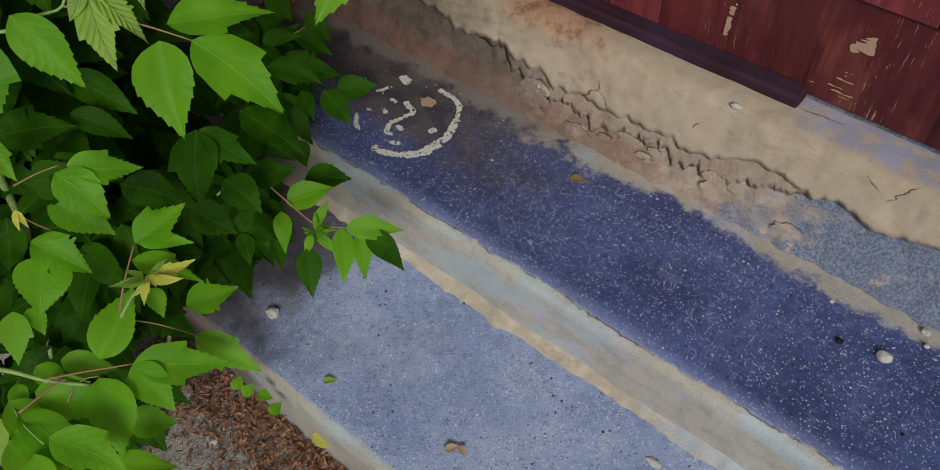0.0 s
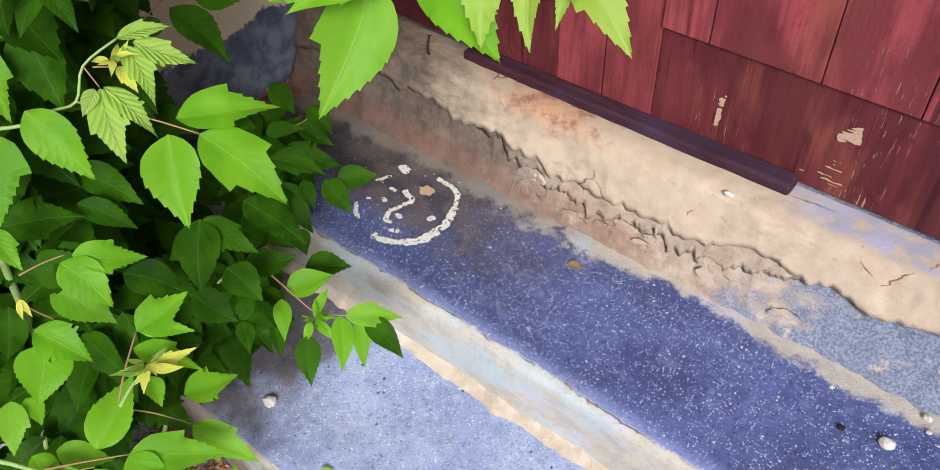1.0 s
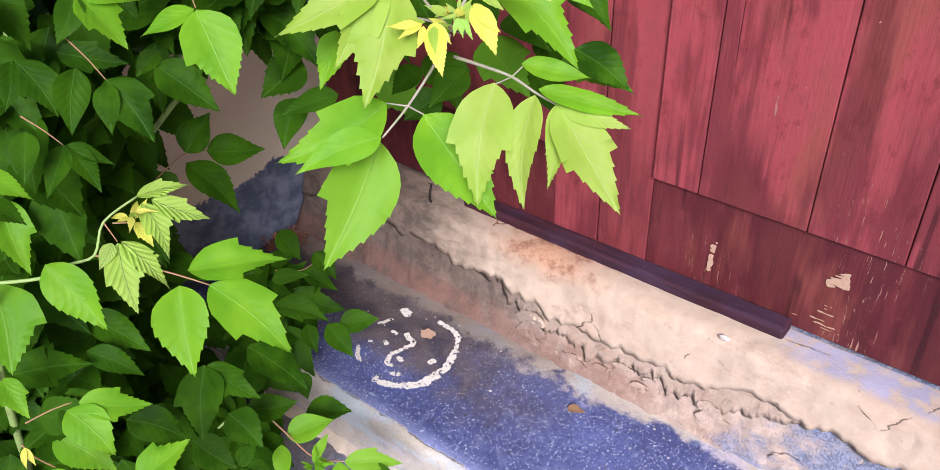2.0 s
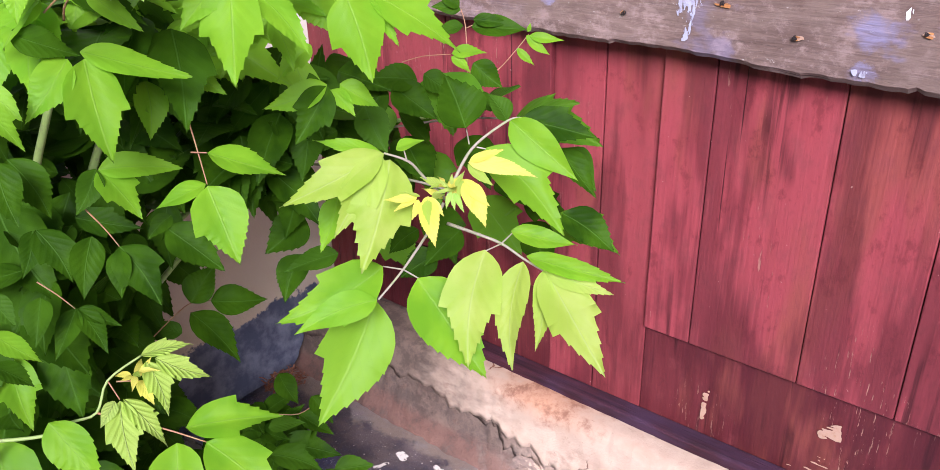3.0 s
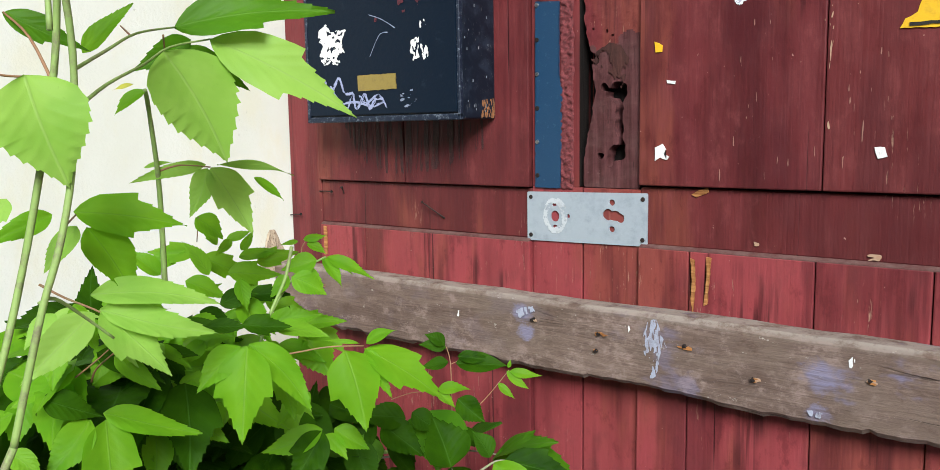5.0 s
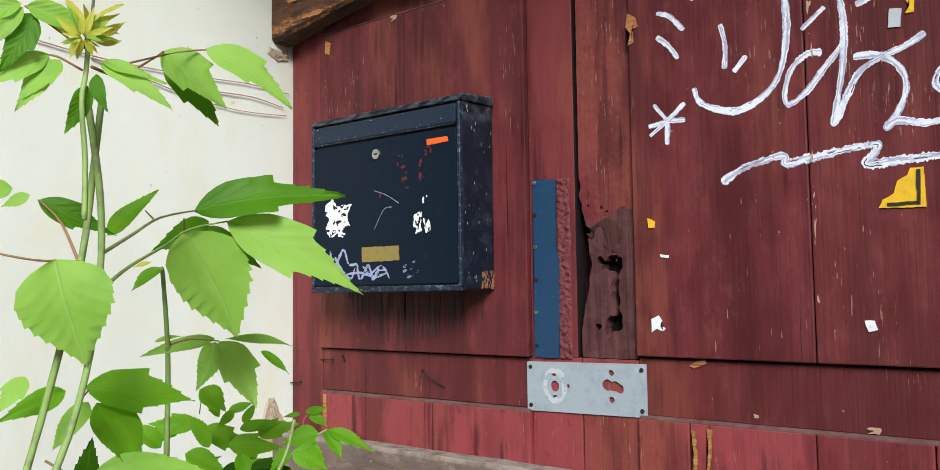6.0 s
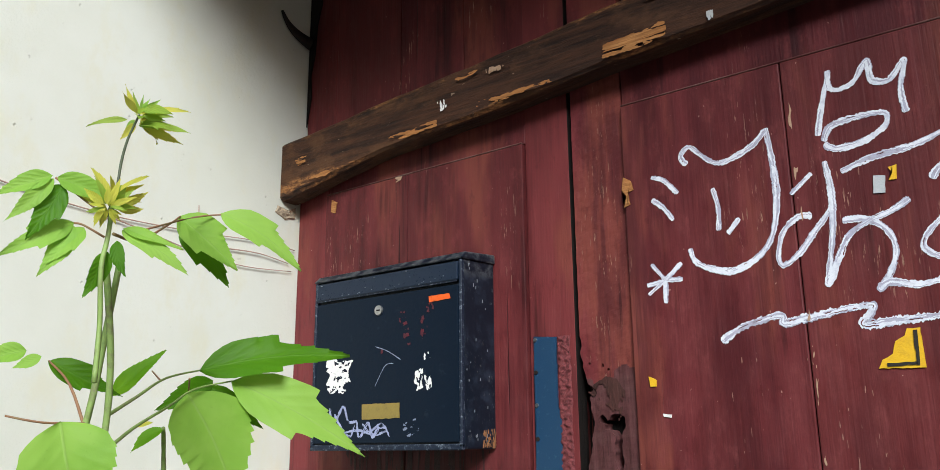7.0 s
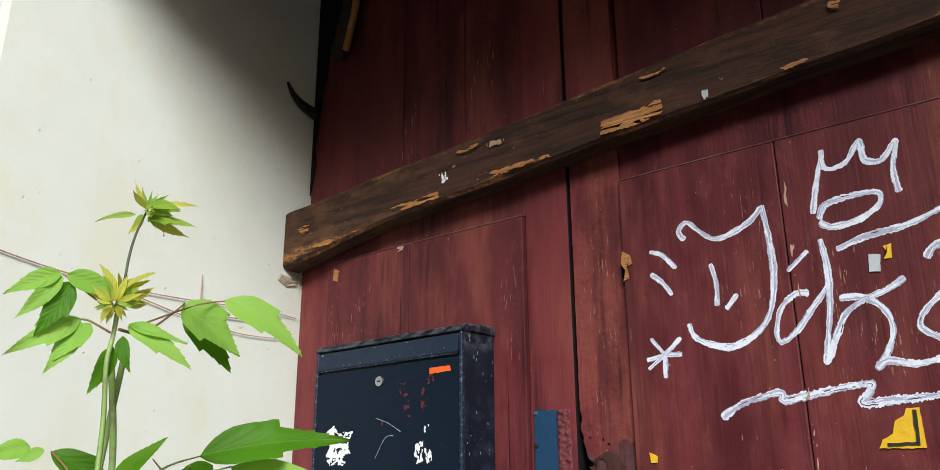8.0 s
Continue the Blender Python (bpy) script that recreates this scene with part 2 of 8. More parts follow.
def terrazzo(name, deep, pale, worn, speck, back, front, dirt_shade=None, wander=1.0, nosing=None):
    """Painted, worn concrete step: paint on the tread between back and front, bare cement past them."""
    m, nt = fresh(name)
    big = noise_of(nt, coords(nt), 5, 5, 0.65)
    mid = noise_of(nt, coords(nt), 22, 5, 0.7)
    fine = noise_of(nt, coords(nt), 260, 3, 0.7)

    def grains(scale, lo, hi, r0, r1, turn):
        """Chips of stone in the cement: some of the cells, each of its own size."""
        d, c = cells(nt, coords(nt, (1, 1, 1), turn=(0, 0, turn)), scale)
        sep = nt.nodes.new("ShaderNodeSeparateXYZ")
        nt.links.new(c, sep.inputs[0])
        size = ramp(nt, sep.outputs[1], 0.0, 1.0, r0, r1)
        near = calc(nt, "LESS_THAN", calc(nt, "ADD", d, calc(nt, "MULTIPLY", calc(nt, "SUBTRACT", fine, 0.5), 0.55)), size)
        return calc(nt, "MULTIPLY", near, ramp(nt, sep.outputs[0], lo, hi))

    small, large = grains(260, 0.36, 0.62, 0.14, 0.36, 0.0), grains(150, 0.84, 0.94, 0.10, 0.28, 0.7)
    dark, hollow = grains(210, 0.52, 0.75, 0.18, 0.38, 1.3), grains(95, 0.88, 0.94, 0.10, 0.26, 2.1)
    base = mix(nt, ramp(nt, big, 0.36, 0.66), deep, pale)
    base = mix(nt, ramp(nt, mid, 0.54, 0.70, 0, 0.55), base, worn)
    base = mix(nt, ramp(nt, noise_of(nt, coords(nt), 3.2, 5, 0.7), 0.50, 0.70, 0, 0.4), base, tuple(c * 0.42 for c in deep))
    scuff = noise_of(nt, coords(nt), 75, 5, 0.75)
    base = mix(nt, ramp(nt, scuff, 0.52, 0.68, 0, 0.55), base, worn)
    base = mix(nt, ramp(nt, scuff, 0.30, 0.48, 0.6, 0), base, tuple(c * 0.5 for c in deep))
    base = mix(nt, calc(nt, "MULTIPLY", dark, 0.75), base, tuple(c * 0.28 for c in deep))
    patchy = ramp(nt, mid, 0.30, 0.55, 0.65, 1.0)
    base = mix(nt, calc(nt, "MULTIPLY", small, patchy), base, speck)
    base = mix(nt, calc(nt, "MULTIPLY", large, 0.9), base, tuple(min(0.8, c * 1.25) for c in speck))
    base = mix(nt, calc(nt, "MULTIPLY", hollow, 0.85), base, (0.025, 0.022, 0.03))
    rub = ramp(nt, noise_of(nt, coords(nt, (1, 1.6, 1)), 26, 4, 0.6), 0.66, 0.72, 0, 0.5)
    base = mix(nt, calc(nt, "MULTIPLY", rub, ramp(nt, scuff, 0.42, 0.56)), base, speck)
    cement = mix(nt, ramp(nt, mid, 0.4, 0.65), (0.53, 0.46, 0.37), (0.43, 0.38, 0.32))
    cement = mix(nt, ramp(nt, noise_of(nt, coords(nt, (0.6, 1, 1.6)), 9, 5, 0.65), 0.48, 0.62, 0, 0.7), cement, (0.46, 0.54, 0.58))
    cement = mix(nt, ramp(nt, noise_of(nt, coords(nt, (0.8, 1, 1.6), turn=(0.3, 0, 0.5)), 11, 4, 0.65), 0.55, 0.68, 0, 0.6), cement, (0.52, 0.46, 0.58))
    cement = mix(nt, calc(nt, "MULTIPLY", dark, 0.35), cement, (0.20, 0.17, 0.14))
    cement = mix(nt, calc(nt, "MULTIPLY", small, 0.4), cement, (0.70, 0.68, 0.64))
    # left-end dirt; on the upper step its dark tone also carries corner shade
    if dirt_shade:
        far, near, back_from, back_to = dirt_shade
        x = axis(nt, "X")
        grime_shade = calc(nt, "MULTIPLY", ramp(nt, calc(nt, "ADD", x, calc(nt, "MULTIPLY", calc(nt, "SUBTRACT", big, 0.5), 0.5)), far, near, 1, 0), ramp(nt, calc(nt, "ADD", axis(nt, "Y"), calc(nt, "MULTIPLY", calc(nt, "SUBTRACT", mid, 0.5), 0.2)), back_from, back_to))
        base = mix(nt, calc(nt, "MULTIPLY", grime_shade, 0.88), base, mix(nt, ramp(nt, mid, 0.4, 0.6), (0.05, 0.038, 0.032), (0.11, 0.08, 0.06)))
        cement = mix(nt, calc(nt, "MULTIPLY", grime_shade, 0.75), cement, (0.11, 0.07, 0.05))
    y = axis(nt, "Y")
    wob = calc(nt, "MULTIPLY", calc(nt, "SUBTRACT", mid, 0.5), 0.06)
    wob = calc(nt, "MULTIPLY", calc(nt, "ADD", wob, calc(nt, "MULTIPLY", calc(nt, "SUBTRACT", big, 0.5), 0.20)), wander)
    yy = calc(nt, "ADD", y, wob)
    rim = calc(nt, "ADD", y, calc(nt, "ADD", calc(nt, "MULTIPLY", wob, 0.16), calc(nt, "MULTIPLY", calc(nt, "SUBTRACT", scuff, 0.5), 0.012)))
    if nosing:
        base = mix(nt, calc(nt, "MULTIPLY", ramp(nt, rim, front, front + 0.034, 0.5, 0), ramp(nt, scuff, 0.30, 0.50, 0.35, 1)), base, nosing)
    if nosing:
        slit = ramp(nt, calc(nt, "ABSOLUTE", calc(nt, "SUBTRACT", rim, front - 0.002)), 0.0008, 0.0024, 0.8, 0)
        slit = calc(nt, "MULTIPLY", slit, ramp(nt, noise_of(nt, coords(nt), 14, 3, 0.6), 0.42, 0.54))
    bare = calc(nt, "MAXIMUM", ramp(nt, yy, back - 0.012, back + 0.012), ramp(nt, rim, front - 0.003, front + 0.003, 1, 0))
    base = mix(nt, bare, base, cement)
    if nosing:
        base = mix(nt, slit, base, (0.06, 0.045, 0.05))
    h = calc(nt, "ADD", calc(nt, "MULTIPLY", mid, 0.6), calc(nt, "MULTIPLY", fine, 0.6))
    h = calc(nt, "SUBTRACT", h, calc(nt, "MULTIPLY", calc(nt, "MAXIMUM", dark, hollow), 0.35))
    finish(nt, base, ramp(nt, mid, 0.35, 0.7, 0.42, 0.7), h, 0.004, 0.8, gloss=0.4)
    return m


def cement(name, a, b, stain, depth=0.004, blue=None, cracked=False, ledge=None, soiled_shade=None, sandy=None, rust=None):
    m, nt = fresh(name)
    big = noise_of(nt, coords(nt, (1, 2, 2)), 4, 5, 0.65)
    mid = noise_of(nt, coords(nt), 25, 5, 0.7)
    fine = noise_of(nt, coords(nt), 220, 3, 0.7)
    base = mix(nt, ramp(nt, mid, 0.35, 0.68), a, b)
    base = mix(nt, ramp(nt, big, 0.48, 0.68, 0, 0.8), base, stain)
    # soiling towards the left wall, deepened to paint in the corner's shade
    if soiled_shade:
        grime_shade = ramp(nt, calc(nt, "ADD", axis(nt, "X"), calc(nt, "MULTIPLY", calc(nt, "SUBTRACT", big, 0.5), 1.1)), soiled_shade[0], soiled_shade[1], 0.88, 0)
        base = mix(nt, grime_shade, base, mix(nt, ramp(nt, mid, 0.40, 0.62), (0.060, 0.042, 0.034), (0.15, 0.105, 0.078)))
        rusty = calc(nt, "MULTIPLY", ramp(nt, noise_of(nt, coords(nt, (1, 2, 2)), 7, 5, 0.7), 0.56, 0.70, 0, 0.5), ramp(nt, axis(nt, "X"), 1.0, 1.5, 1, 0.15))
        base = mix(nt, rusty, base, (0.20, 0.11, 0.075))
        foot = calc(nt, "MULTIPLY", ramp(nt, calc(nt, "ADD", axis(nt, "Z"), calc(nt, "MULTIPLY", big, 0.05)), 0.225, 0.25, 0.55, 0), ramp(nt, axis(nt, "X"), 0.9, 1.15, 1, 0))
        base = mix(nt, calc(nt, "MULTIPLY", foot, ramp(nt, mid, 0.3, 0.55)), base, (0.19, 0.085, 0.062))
    if blue:
        x = axis(nt, "X")
        base = mix(nt, calc(nt, "MULTIPLY", ramp(nt, calc(nt, "ADD", x, calc(nt, "MULTIPLY", big, 0.8)), 1.58, 1.70), ramp(nt, mid, 0.30, 0.44)), base, mix(nt, ramp(nt, fine, 0.38, 0.62), tuple(c * 0.55 for c in blue), blue))
    if ledge:
        dust = calc(nt, "MULTIPLY", ramp(nt, axis(nt, "Y"), -0.085, -0.06), ramp(nt, calc(nt, "ADD", axis(nt, "X"), calc(nt, "MULTIPLY", big, 0.3)), 1.30, 1.42))
        base = mix(nt, calc(nt, "MULTIPLY", dust, ramp(nt, mid, 0.36, 0.56)), base, ledge)
    if cracked:
        warp = nt.nodes.new("ShaderNodeMix")
        warp.data_type = "VECTOR"
        warp.inputs[0].default_value = 0.022
        nt.links.new(coords(nt), warp.inputs[4])
        n = nt.nodes.new("ShaderNodeTexNoise")
        n.inputs["Scale"].default_value = 9
        n.inputs["Detail"].default_value = 5
        nt.links.new(n.outputs["Color"], warp.inputs[5])
        lines = cells(nt, warp.outputs[1], 5.0, "DISTANCE_TO_EDGE")[0]
        crack = calc(nt, "MULTIPLY", ramp(nt, lines, 0.002, 0.010, 0.8, 0), ramp(nt, big, 0.50, 0.58))
        base = mix(nt, crack, base, (0.10, 0.07, 0.05))
        spots = ramp(nt, noise_of(nt, coords(nt), 70, 4, 0.6), 0.65, 0.71)
        base = mix(nt, calc(nt, "MULTIPLY", spots, 0.3), base, (0.26, 0.18, 0.12))
        mid = calc(nt, "SUBTRACT", mid, calc(nt, "MULTIPLY", crack, 0.8))
        pits = ramp(nt, noise_of(nt, coords(nt), 160, 3, 0.6), 0.70, 0.74)
        base = mix(nt, calc(nt, "MULTIPLY", pits, 0.55), base, (0.16, 0.10, 0.065))
    if rust:
        # rust washed out from under the foot bar
        dx = calc(nt, "MULTIPLY", calc(nt, "SUBTRACT", axis(nt, "X"), rust[0]), 0.26)
        dz = calc(nt, "SUBTRACT", axis(nt, "Z"), rust[1])
        away = calc(nt, "SQRT", calc(nt, "ADD", calc(nt, "MULTIPLY", dx, dx), calc(nt, "MULTIPLY", dz, dz)))
        wash = ramp(nt, calc(nt, "ADD", away, calc(nt, "MULTIPLY", calc(nt, "SUBTRACT", mid, 0.5), 0.09)), 0.004, 0.050, 0.85, 0)
        base = mix(nt, wash, base, mix(nt, ramp(nt, mid, 0.36, 0.60), (0.22, 0.085, 0.045), (0.46, 0.24, 0.135)))
    if sandy:
        # a trodden patch of pale sand lies before the steps
        dx, dy = calc(nt, "SUBTRACT", axis(nt, "X"), 1.1), calc(nt, "ADD", axis(nt, "Y"), 1.2)
        far = calc(nt, "SQRT", calc(nt, "ADD", calc(nt, "MULTIPLY", dx, dx), calc(nt, "MULTIPLY", dy, dy)))
        patch = ramp(nt, calc(nt, "ADD", far, calc(nt, "MULTIPLY", big, 0.6)), 1.30, 1.70, 1, 0)
        base = mix(nt, calc(nt, "MULTIPLY", patch, ramp(nt, mid, 0.34, 0.50, 0.5, 1)), base, mix(nt, ramp(nt, fine, 0.35, 0.65), (0.30, 0.25, 0.22), sandy))
    finish(nt, base, 0.88, calc(nt, "ADD", mid, calc(nt, "MULTIPLY", fine, 0.5)), depth, 0.9, gloss=0.25)
    return m


def plain(name, colour, rough=0.6, metal=0.0, wear=None, amount=0.3, scale=60, gloss=0.5, depth=0.0006):
    m, nt = fresh(name)
    n1 = noise_of(nt, coords(nt), scale, 5, 0.7)
    n2 = noise_of(nt, coords(nt), scale * 5, 3, 0.6)
    wear = wear or tuple(c * 0.55 for c in colour)
    base = mix(nt, ramp(nt, n1, 0.62 - amount * 0.5, 0.75, 0, 0.9), colour, wear)
    finish(nt, base, ramp(nt, n2, 0.3, 0.7, max(0.1, rough - 0.1), min(1, rough + 0.12)), calc(nt, "ADD", n1, n2), depth, 0.6, metal, gloss)
    return m


def scuffed_steel():
    """Black sheet steel scraped to bare metal in short upright scratches."""
    m, nt = fresh("scuffed_black_steel")
    scratch = noise_of(nt, coords(nt, (260, 260, 75), turn=(0.25, 0, 0)), 1.0, 4, 0.7)
    thick = noise_of(nt, coords(nt, (18, 18, 12)), 1.0, 3, 0.6)
    cloud = noise_of(nt, coords(nt), 30, 5, 0.7)
    base = mix(nt, ramp(nt, cloud, 0.45, 0.7), (0.004, 0.008, 0.016), (0.016, 0.024, 0.040))
    worn = calc(nt, "MULTIPLY", ramp(nt, scratch, 0.62, 0.70), ramp(nt, thick, 0.42, 0.62))
    base = mix(nt, calc(nt, "MULTIPLY", worn, 0.75), base, mix(nt, ramp(nt, cloud, 0.4, 0.6), (0.08, 0.10, 0.12), (0.27, 0.25, 0.20)))
    rubbed = calc(nt, "MULTIPLY", ramp(nt, axis(nt, "Z"), 1.872, 1.900), ramp(nt, cloud, 0.46, 0.62, 0, 0.6))
    base = mix(nt, rubbed, base, (0.11, 0.115, 0.12))
    finish(nt, base, 0.4, calc(nt, "ADD", cloud, worn), 0.0006, 0.6, gloss=0.35)
    return m


RED = door_paint()
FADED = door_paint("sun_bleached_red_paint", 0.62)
HALF_FADED = door_paint("dulled_red_paint", 0.2)
GREY_WOOD = crossbar_wood()
DARK_WOOD = weathered_wood("dark_stained_wood", (0.016, 0.009, 0.007), (0.075, 0.038, 0.021), (0.034, 0.024, 0.019), (0.13, 0.060, 0.028))
RAW_WOOD = weathered_wood("raw_splintered_wood", (0.24, 0.090, 0.028), (0.62, 0.30, 0.105), (0.42, 0.175, 0.055), None, (7, 160, 160))
BEAM_WOOD = charred_beam()
PLASTER = plaster()
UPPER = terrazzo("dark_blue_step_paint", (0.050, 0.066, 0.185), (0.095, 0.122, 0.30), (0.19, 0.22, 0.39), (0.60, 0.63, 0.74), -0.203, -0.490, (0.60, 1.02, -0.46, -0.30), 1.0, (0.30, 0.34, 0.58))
LOWER = terrazzo("pale_blue_step_paint", (0.29, 0.34, 0.55), (0.40, 0.45, 0.64), (0.52, 0.54, 0.62), (0.72, 0.74, 0.78), -0.520, -0.862, (0.52, 0.68, -1.2, -1.0), 0.35)
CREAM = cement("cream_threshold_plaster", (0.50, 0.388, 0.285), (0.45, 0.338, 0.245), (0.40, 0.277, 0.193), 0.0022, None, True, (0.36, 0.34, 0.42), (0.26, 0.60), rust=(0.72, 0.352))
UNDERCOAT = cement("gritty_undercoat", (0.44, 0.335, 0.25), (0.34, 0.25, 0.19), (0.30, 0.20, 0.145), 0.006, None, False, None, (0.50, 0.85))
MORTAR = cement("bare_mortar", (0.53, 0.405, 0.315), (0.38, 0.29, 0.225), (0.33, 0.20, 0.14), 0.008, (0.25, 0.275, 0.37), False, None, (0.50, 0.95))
RIDGE = cement("tan_ridge_mortar", (0.60, 0.49, 0.37), (0.46, 0.36, 0.27), (0.44, 0.49, 0.54), 0.006)
DULL = cement("dull_render", (0.17, 0.15, 0.12), (0.11, 0.10, 0.08), (0.09, 0.075, 0.06), 0.01)
SOIL = cement("yard_soil", (0.27, 0.235, 0.20), (0.20, 0.17, 0.14), (0.11, 0.08, 0.06), 0.012, sandy=(0.52, 0.46, 0.41))


# ---- geometry helpers ----
def box(bm, x0, x1, y0, y1, z0, z1, bevel=0.0, seg=1):
    r = bmesh.ops.create_cube(bm, size=1.0)
    for v in r["verts"]:
        v.co = Vector((x0 + (v.co.x + 0.5) * (x1 - x0), y0 + (v.co.y + 0.5) * (y1 - y0), z0 + (v.co.z + 0.5) * (z1 - z0)))
    if bevel:
        edges = list({e for v in r["verts"] for e in v.link_edges})
        bmesh.ops.bevel(bm, geom=edges, offset=bevel, segments=seg, profile=0.5, affect="EDGES")
    return bm


def cylinder(bm, a, b, r0, r1=None, n=12, caps=True):
    a, b = Vector(a), Vector(b)
    r1 = r0 if r1 is None else r1
    q = (b - a).to_track_quat("Z", "Y")
    rings = []
    for p, r in ((a, r0), (b, r1)):
        rings.append([bm.verts.new(p + q @ Vector((r * math.cos(2 * math.pi * i / n), r * math.sin(2 * math.pi * i / n), 0))) for i in range(n)])
    for i in range(n):
        bm.faces.new((rings[0][i], rings[0][(i + 1) % n], rings[1][(i + 1) % n], rings[1][i]))
    if caps:
        bm.faces.new(rings[0][::-1])
        bm.faces.new(rings[1])
    return bm


def tube(bm, points, radius, end=None, n=8):
    """A bent round bar through points, tapering from radius to end."""
    points = [Vector(p) for p in points]
    end = radius if end is None else end
    smooth = []
    for i in range(len(points) - 1):
        p0, p1, p2, p3 = points[max(i - 1, 0)], points[i], points[i + 1], points[min(i + 2, len(points) - 1)]
        for k in range(4):
            u = k / 4
            smooth.append(0.5 * (2 * p1 + (p2 - p0) * u + (2 * p0 - 5 * p1 + 4 * p2 - p3) * u * u + (3 * p1 - p0 - 3 * p2 + p3) * u ** 3))
    smooth.append(points[-1])
    last = None
    for i, p in enumerate(smooth):
        d = (smooth[min(i + 1, len(smooth) - 1)] - smooth[max(i - 1, 0)]).normalized()
        q = d.to_track_quat("Z", "Y")
        r = radius + (end - radius) * i / (len(smooth) - 1)
        ring = [bm.verts.new(p + q @ Vector((r * math.cos(2 * math.pi * k / n), r * math.sin(2 * math.pi * k / n), 0))) for k in range(n)]
        if last:
            best = min(range(n), key=lambda s: (ring[s].co - last[0].co).length)
            ring = ring[best:] + ring[:best]
            for k in range(n):
                bm.faces.new((last[k], last[(k + 1) % n], ring[(k + 1) % n], ring[k]))
        else:
            bm.faces.new(ring[::-1])
        last = ring
    bm.faces.new(last)
    return bm


def part(name, bm, material, parent=None, label="", smooth=False):
    me = bpy.data.meshes.new(name)
    bm.normal_update()
    bm.to_mesh(me)
    bm.free()
    me.materials.append(material)
    if smooth:
        me.polygons.foreach_set("use_smooth", [True] * len(me.polygons))
    ob = new(name, me)
    if parent:
        ob.parent = parent
    if label:
        tagged(ob, label)
    return ob


def base_of(name, place=(0, 0, 0)):
    ob = new(name)
    ob.empty_display_size = 0.05
    return ob


def soften(bm, times, factor=0.5):
    """Round off the stepped rim of a sheet by drawing its border points together."""
    rim = [v for v in bm.verts if v.is_boundary]
    for _ in range(times):
        moved = []
        for v in rim:
            near = [e.other_vert(v).co for e in v.link_edges if e.is_boundary]
            if len(near) == 2:
                moved.append((v, v.co.lerp((near[0] + near[1]) * 0.5, factor)))
        for v, co in moved:
            v.co = co


def wave(x, y, z, scale, seed=0):
    return noise.fractal(Vector((x * scale + seed * 7.3, y * scale + seed * 3.1, z * scale)), 0.9, 2.1, 4)


def swept(profile, x0, x1, step, rough, scale, seed, closed=True):
    """A bar with the given (y, z) outline from x0 to x1, its skin roughened."""
    fine = []
    loop = profile + ([profile[0]] if closed else [])
    for (ya, za), (yb, zb) in zip(loop, loop[1:]):
        k = max(1, int(math.hypot(yb - ya, zb - za) / step))
        fine += [(ya + (yb - ya) * i / k, za + (zb - za) * i / k) for i in range(k)]
    nx = max(2, int((x1 - x0) / step))
    bm = bmesh.new()
    rows = []
    for i in range(nx + 1):
        x = x0 + (x1 - x0) * i / nx
        row = []
        for y, z in fine:
            row.append(bm.verts.new((x, y + rough * wave(x, y, z, scale, seed), z + 0.6 * rough * wave(x, y, z, scale, seed + 5))))
        rows.append(row)
    for a, b in zip(rows, rows[1:]):
        for k in range(len(fine)):
            j = (k + 1) % len(fine)
            bm.faces.new((a[k], b[k], b[j], a[j]))
    bm.faces.new(rows[0])
    bm.faces.new(rows[-1][::-1])
    bmesh.ops.recalc_face_normals(bm, faces=bm.faces)
    return bm


# ---- setting ----
GROUND = -0.13
RIGHT = 2.45
TOP = 3.0


def ground_sheet():
    bm = bmesh.new()
    xs = [-60, -20, -6, -2] + [-0.5 + 0.05 * i for i in range(62)] + [4, 8, 20, 60]
    ys = [-60, -20, -8, -4] + [-2.6 + 0.05 * i for i in range(36)] + [0.5, 3, 12, 60]
    grid = [[bm.verts.new((x, y, GROUND + (0.012 * wave(x, y, 0, 6) if -0.6 < x < 2.6 and -2.7 < y < -0.8 else 0))) for y in ys] for x in xs]
    for a, b in zip(grid, grid[1:]):
        for j in range(len(ys) - 1):
            bm.faces.new((a[j], b[j], b[j + 1], a[j + 1]))
    tagged(part("ground", bm, SOIL, smooth=True), "dry sandy soil with fallen litter before the steps", "ground", kind="structure")


def walls():
    def mass(name, x0, x1, y0, y1, z0, z1, label):
        bm = bmesh.new()
        box(bm, x0, x1, y0, y1, z0, z1, 0.012, 2)
        return tagged(part(name, bm, PLASTER), label, "wall", kind="structure")

    mass("wall_west", -5, 0, -0.785, 0.30, GROUND - 0.1, 4.6, "rough whitewashed plaster wall with a grey-blue plinth")
    mass("wall_east", RIGHT, 7, -0.785, 0.30, GROUND - 0.1, 4.6, "rough whitewashed plaster wall beside the gate")
    # added unseen wall: blocks low sky so the upper gate stays dark
    bm = bmesh.new()
    box(bm, -16, 18, -11.4, -11.0, GROUND - 0.1, 7.0, 0.01, 1)
    tagged(part("sky_block", bm, DULL), "added unseen dull wall that blocks low sky light", "wall", kind="structure")
    # added dark boards, out of view, that soak up light bounced under the lintel
    bm = bmesh.new()
    for i in range(8):
        box(bm, 0.004 + 0.305 * i, 0.304 + 0.305 * i, -0.555, 0.0, TOP - 0.03, TOP - 0.002, 0.003, 1)
    tagged(part("ceiling", bm, DARK_WOOD), "added unseen dark boards that cut bounced light above the gate", "ceiling", kind="structure")
    mass("lintel", 0.003, RIGHT - 0.003, -0.78, 0.30, TOP, 4.6, "plastered lintel over the recessed gate")
    # added downstand, out of view, its height set by the shade it throws
    mass("shade_drop", 0.003, RIGHT - 0.003, -0.779, -0.56, 2.875, TOP - 0.032, "added unseen downstand that shades the top of the recess")


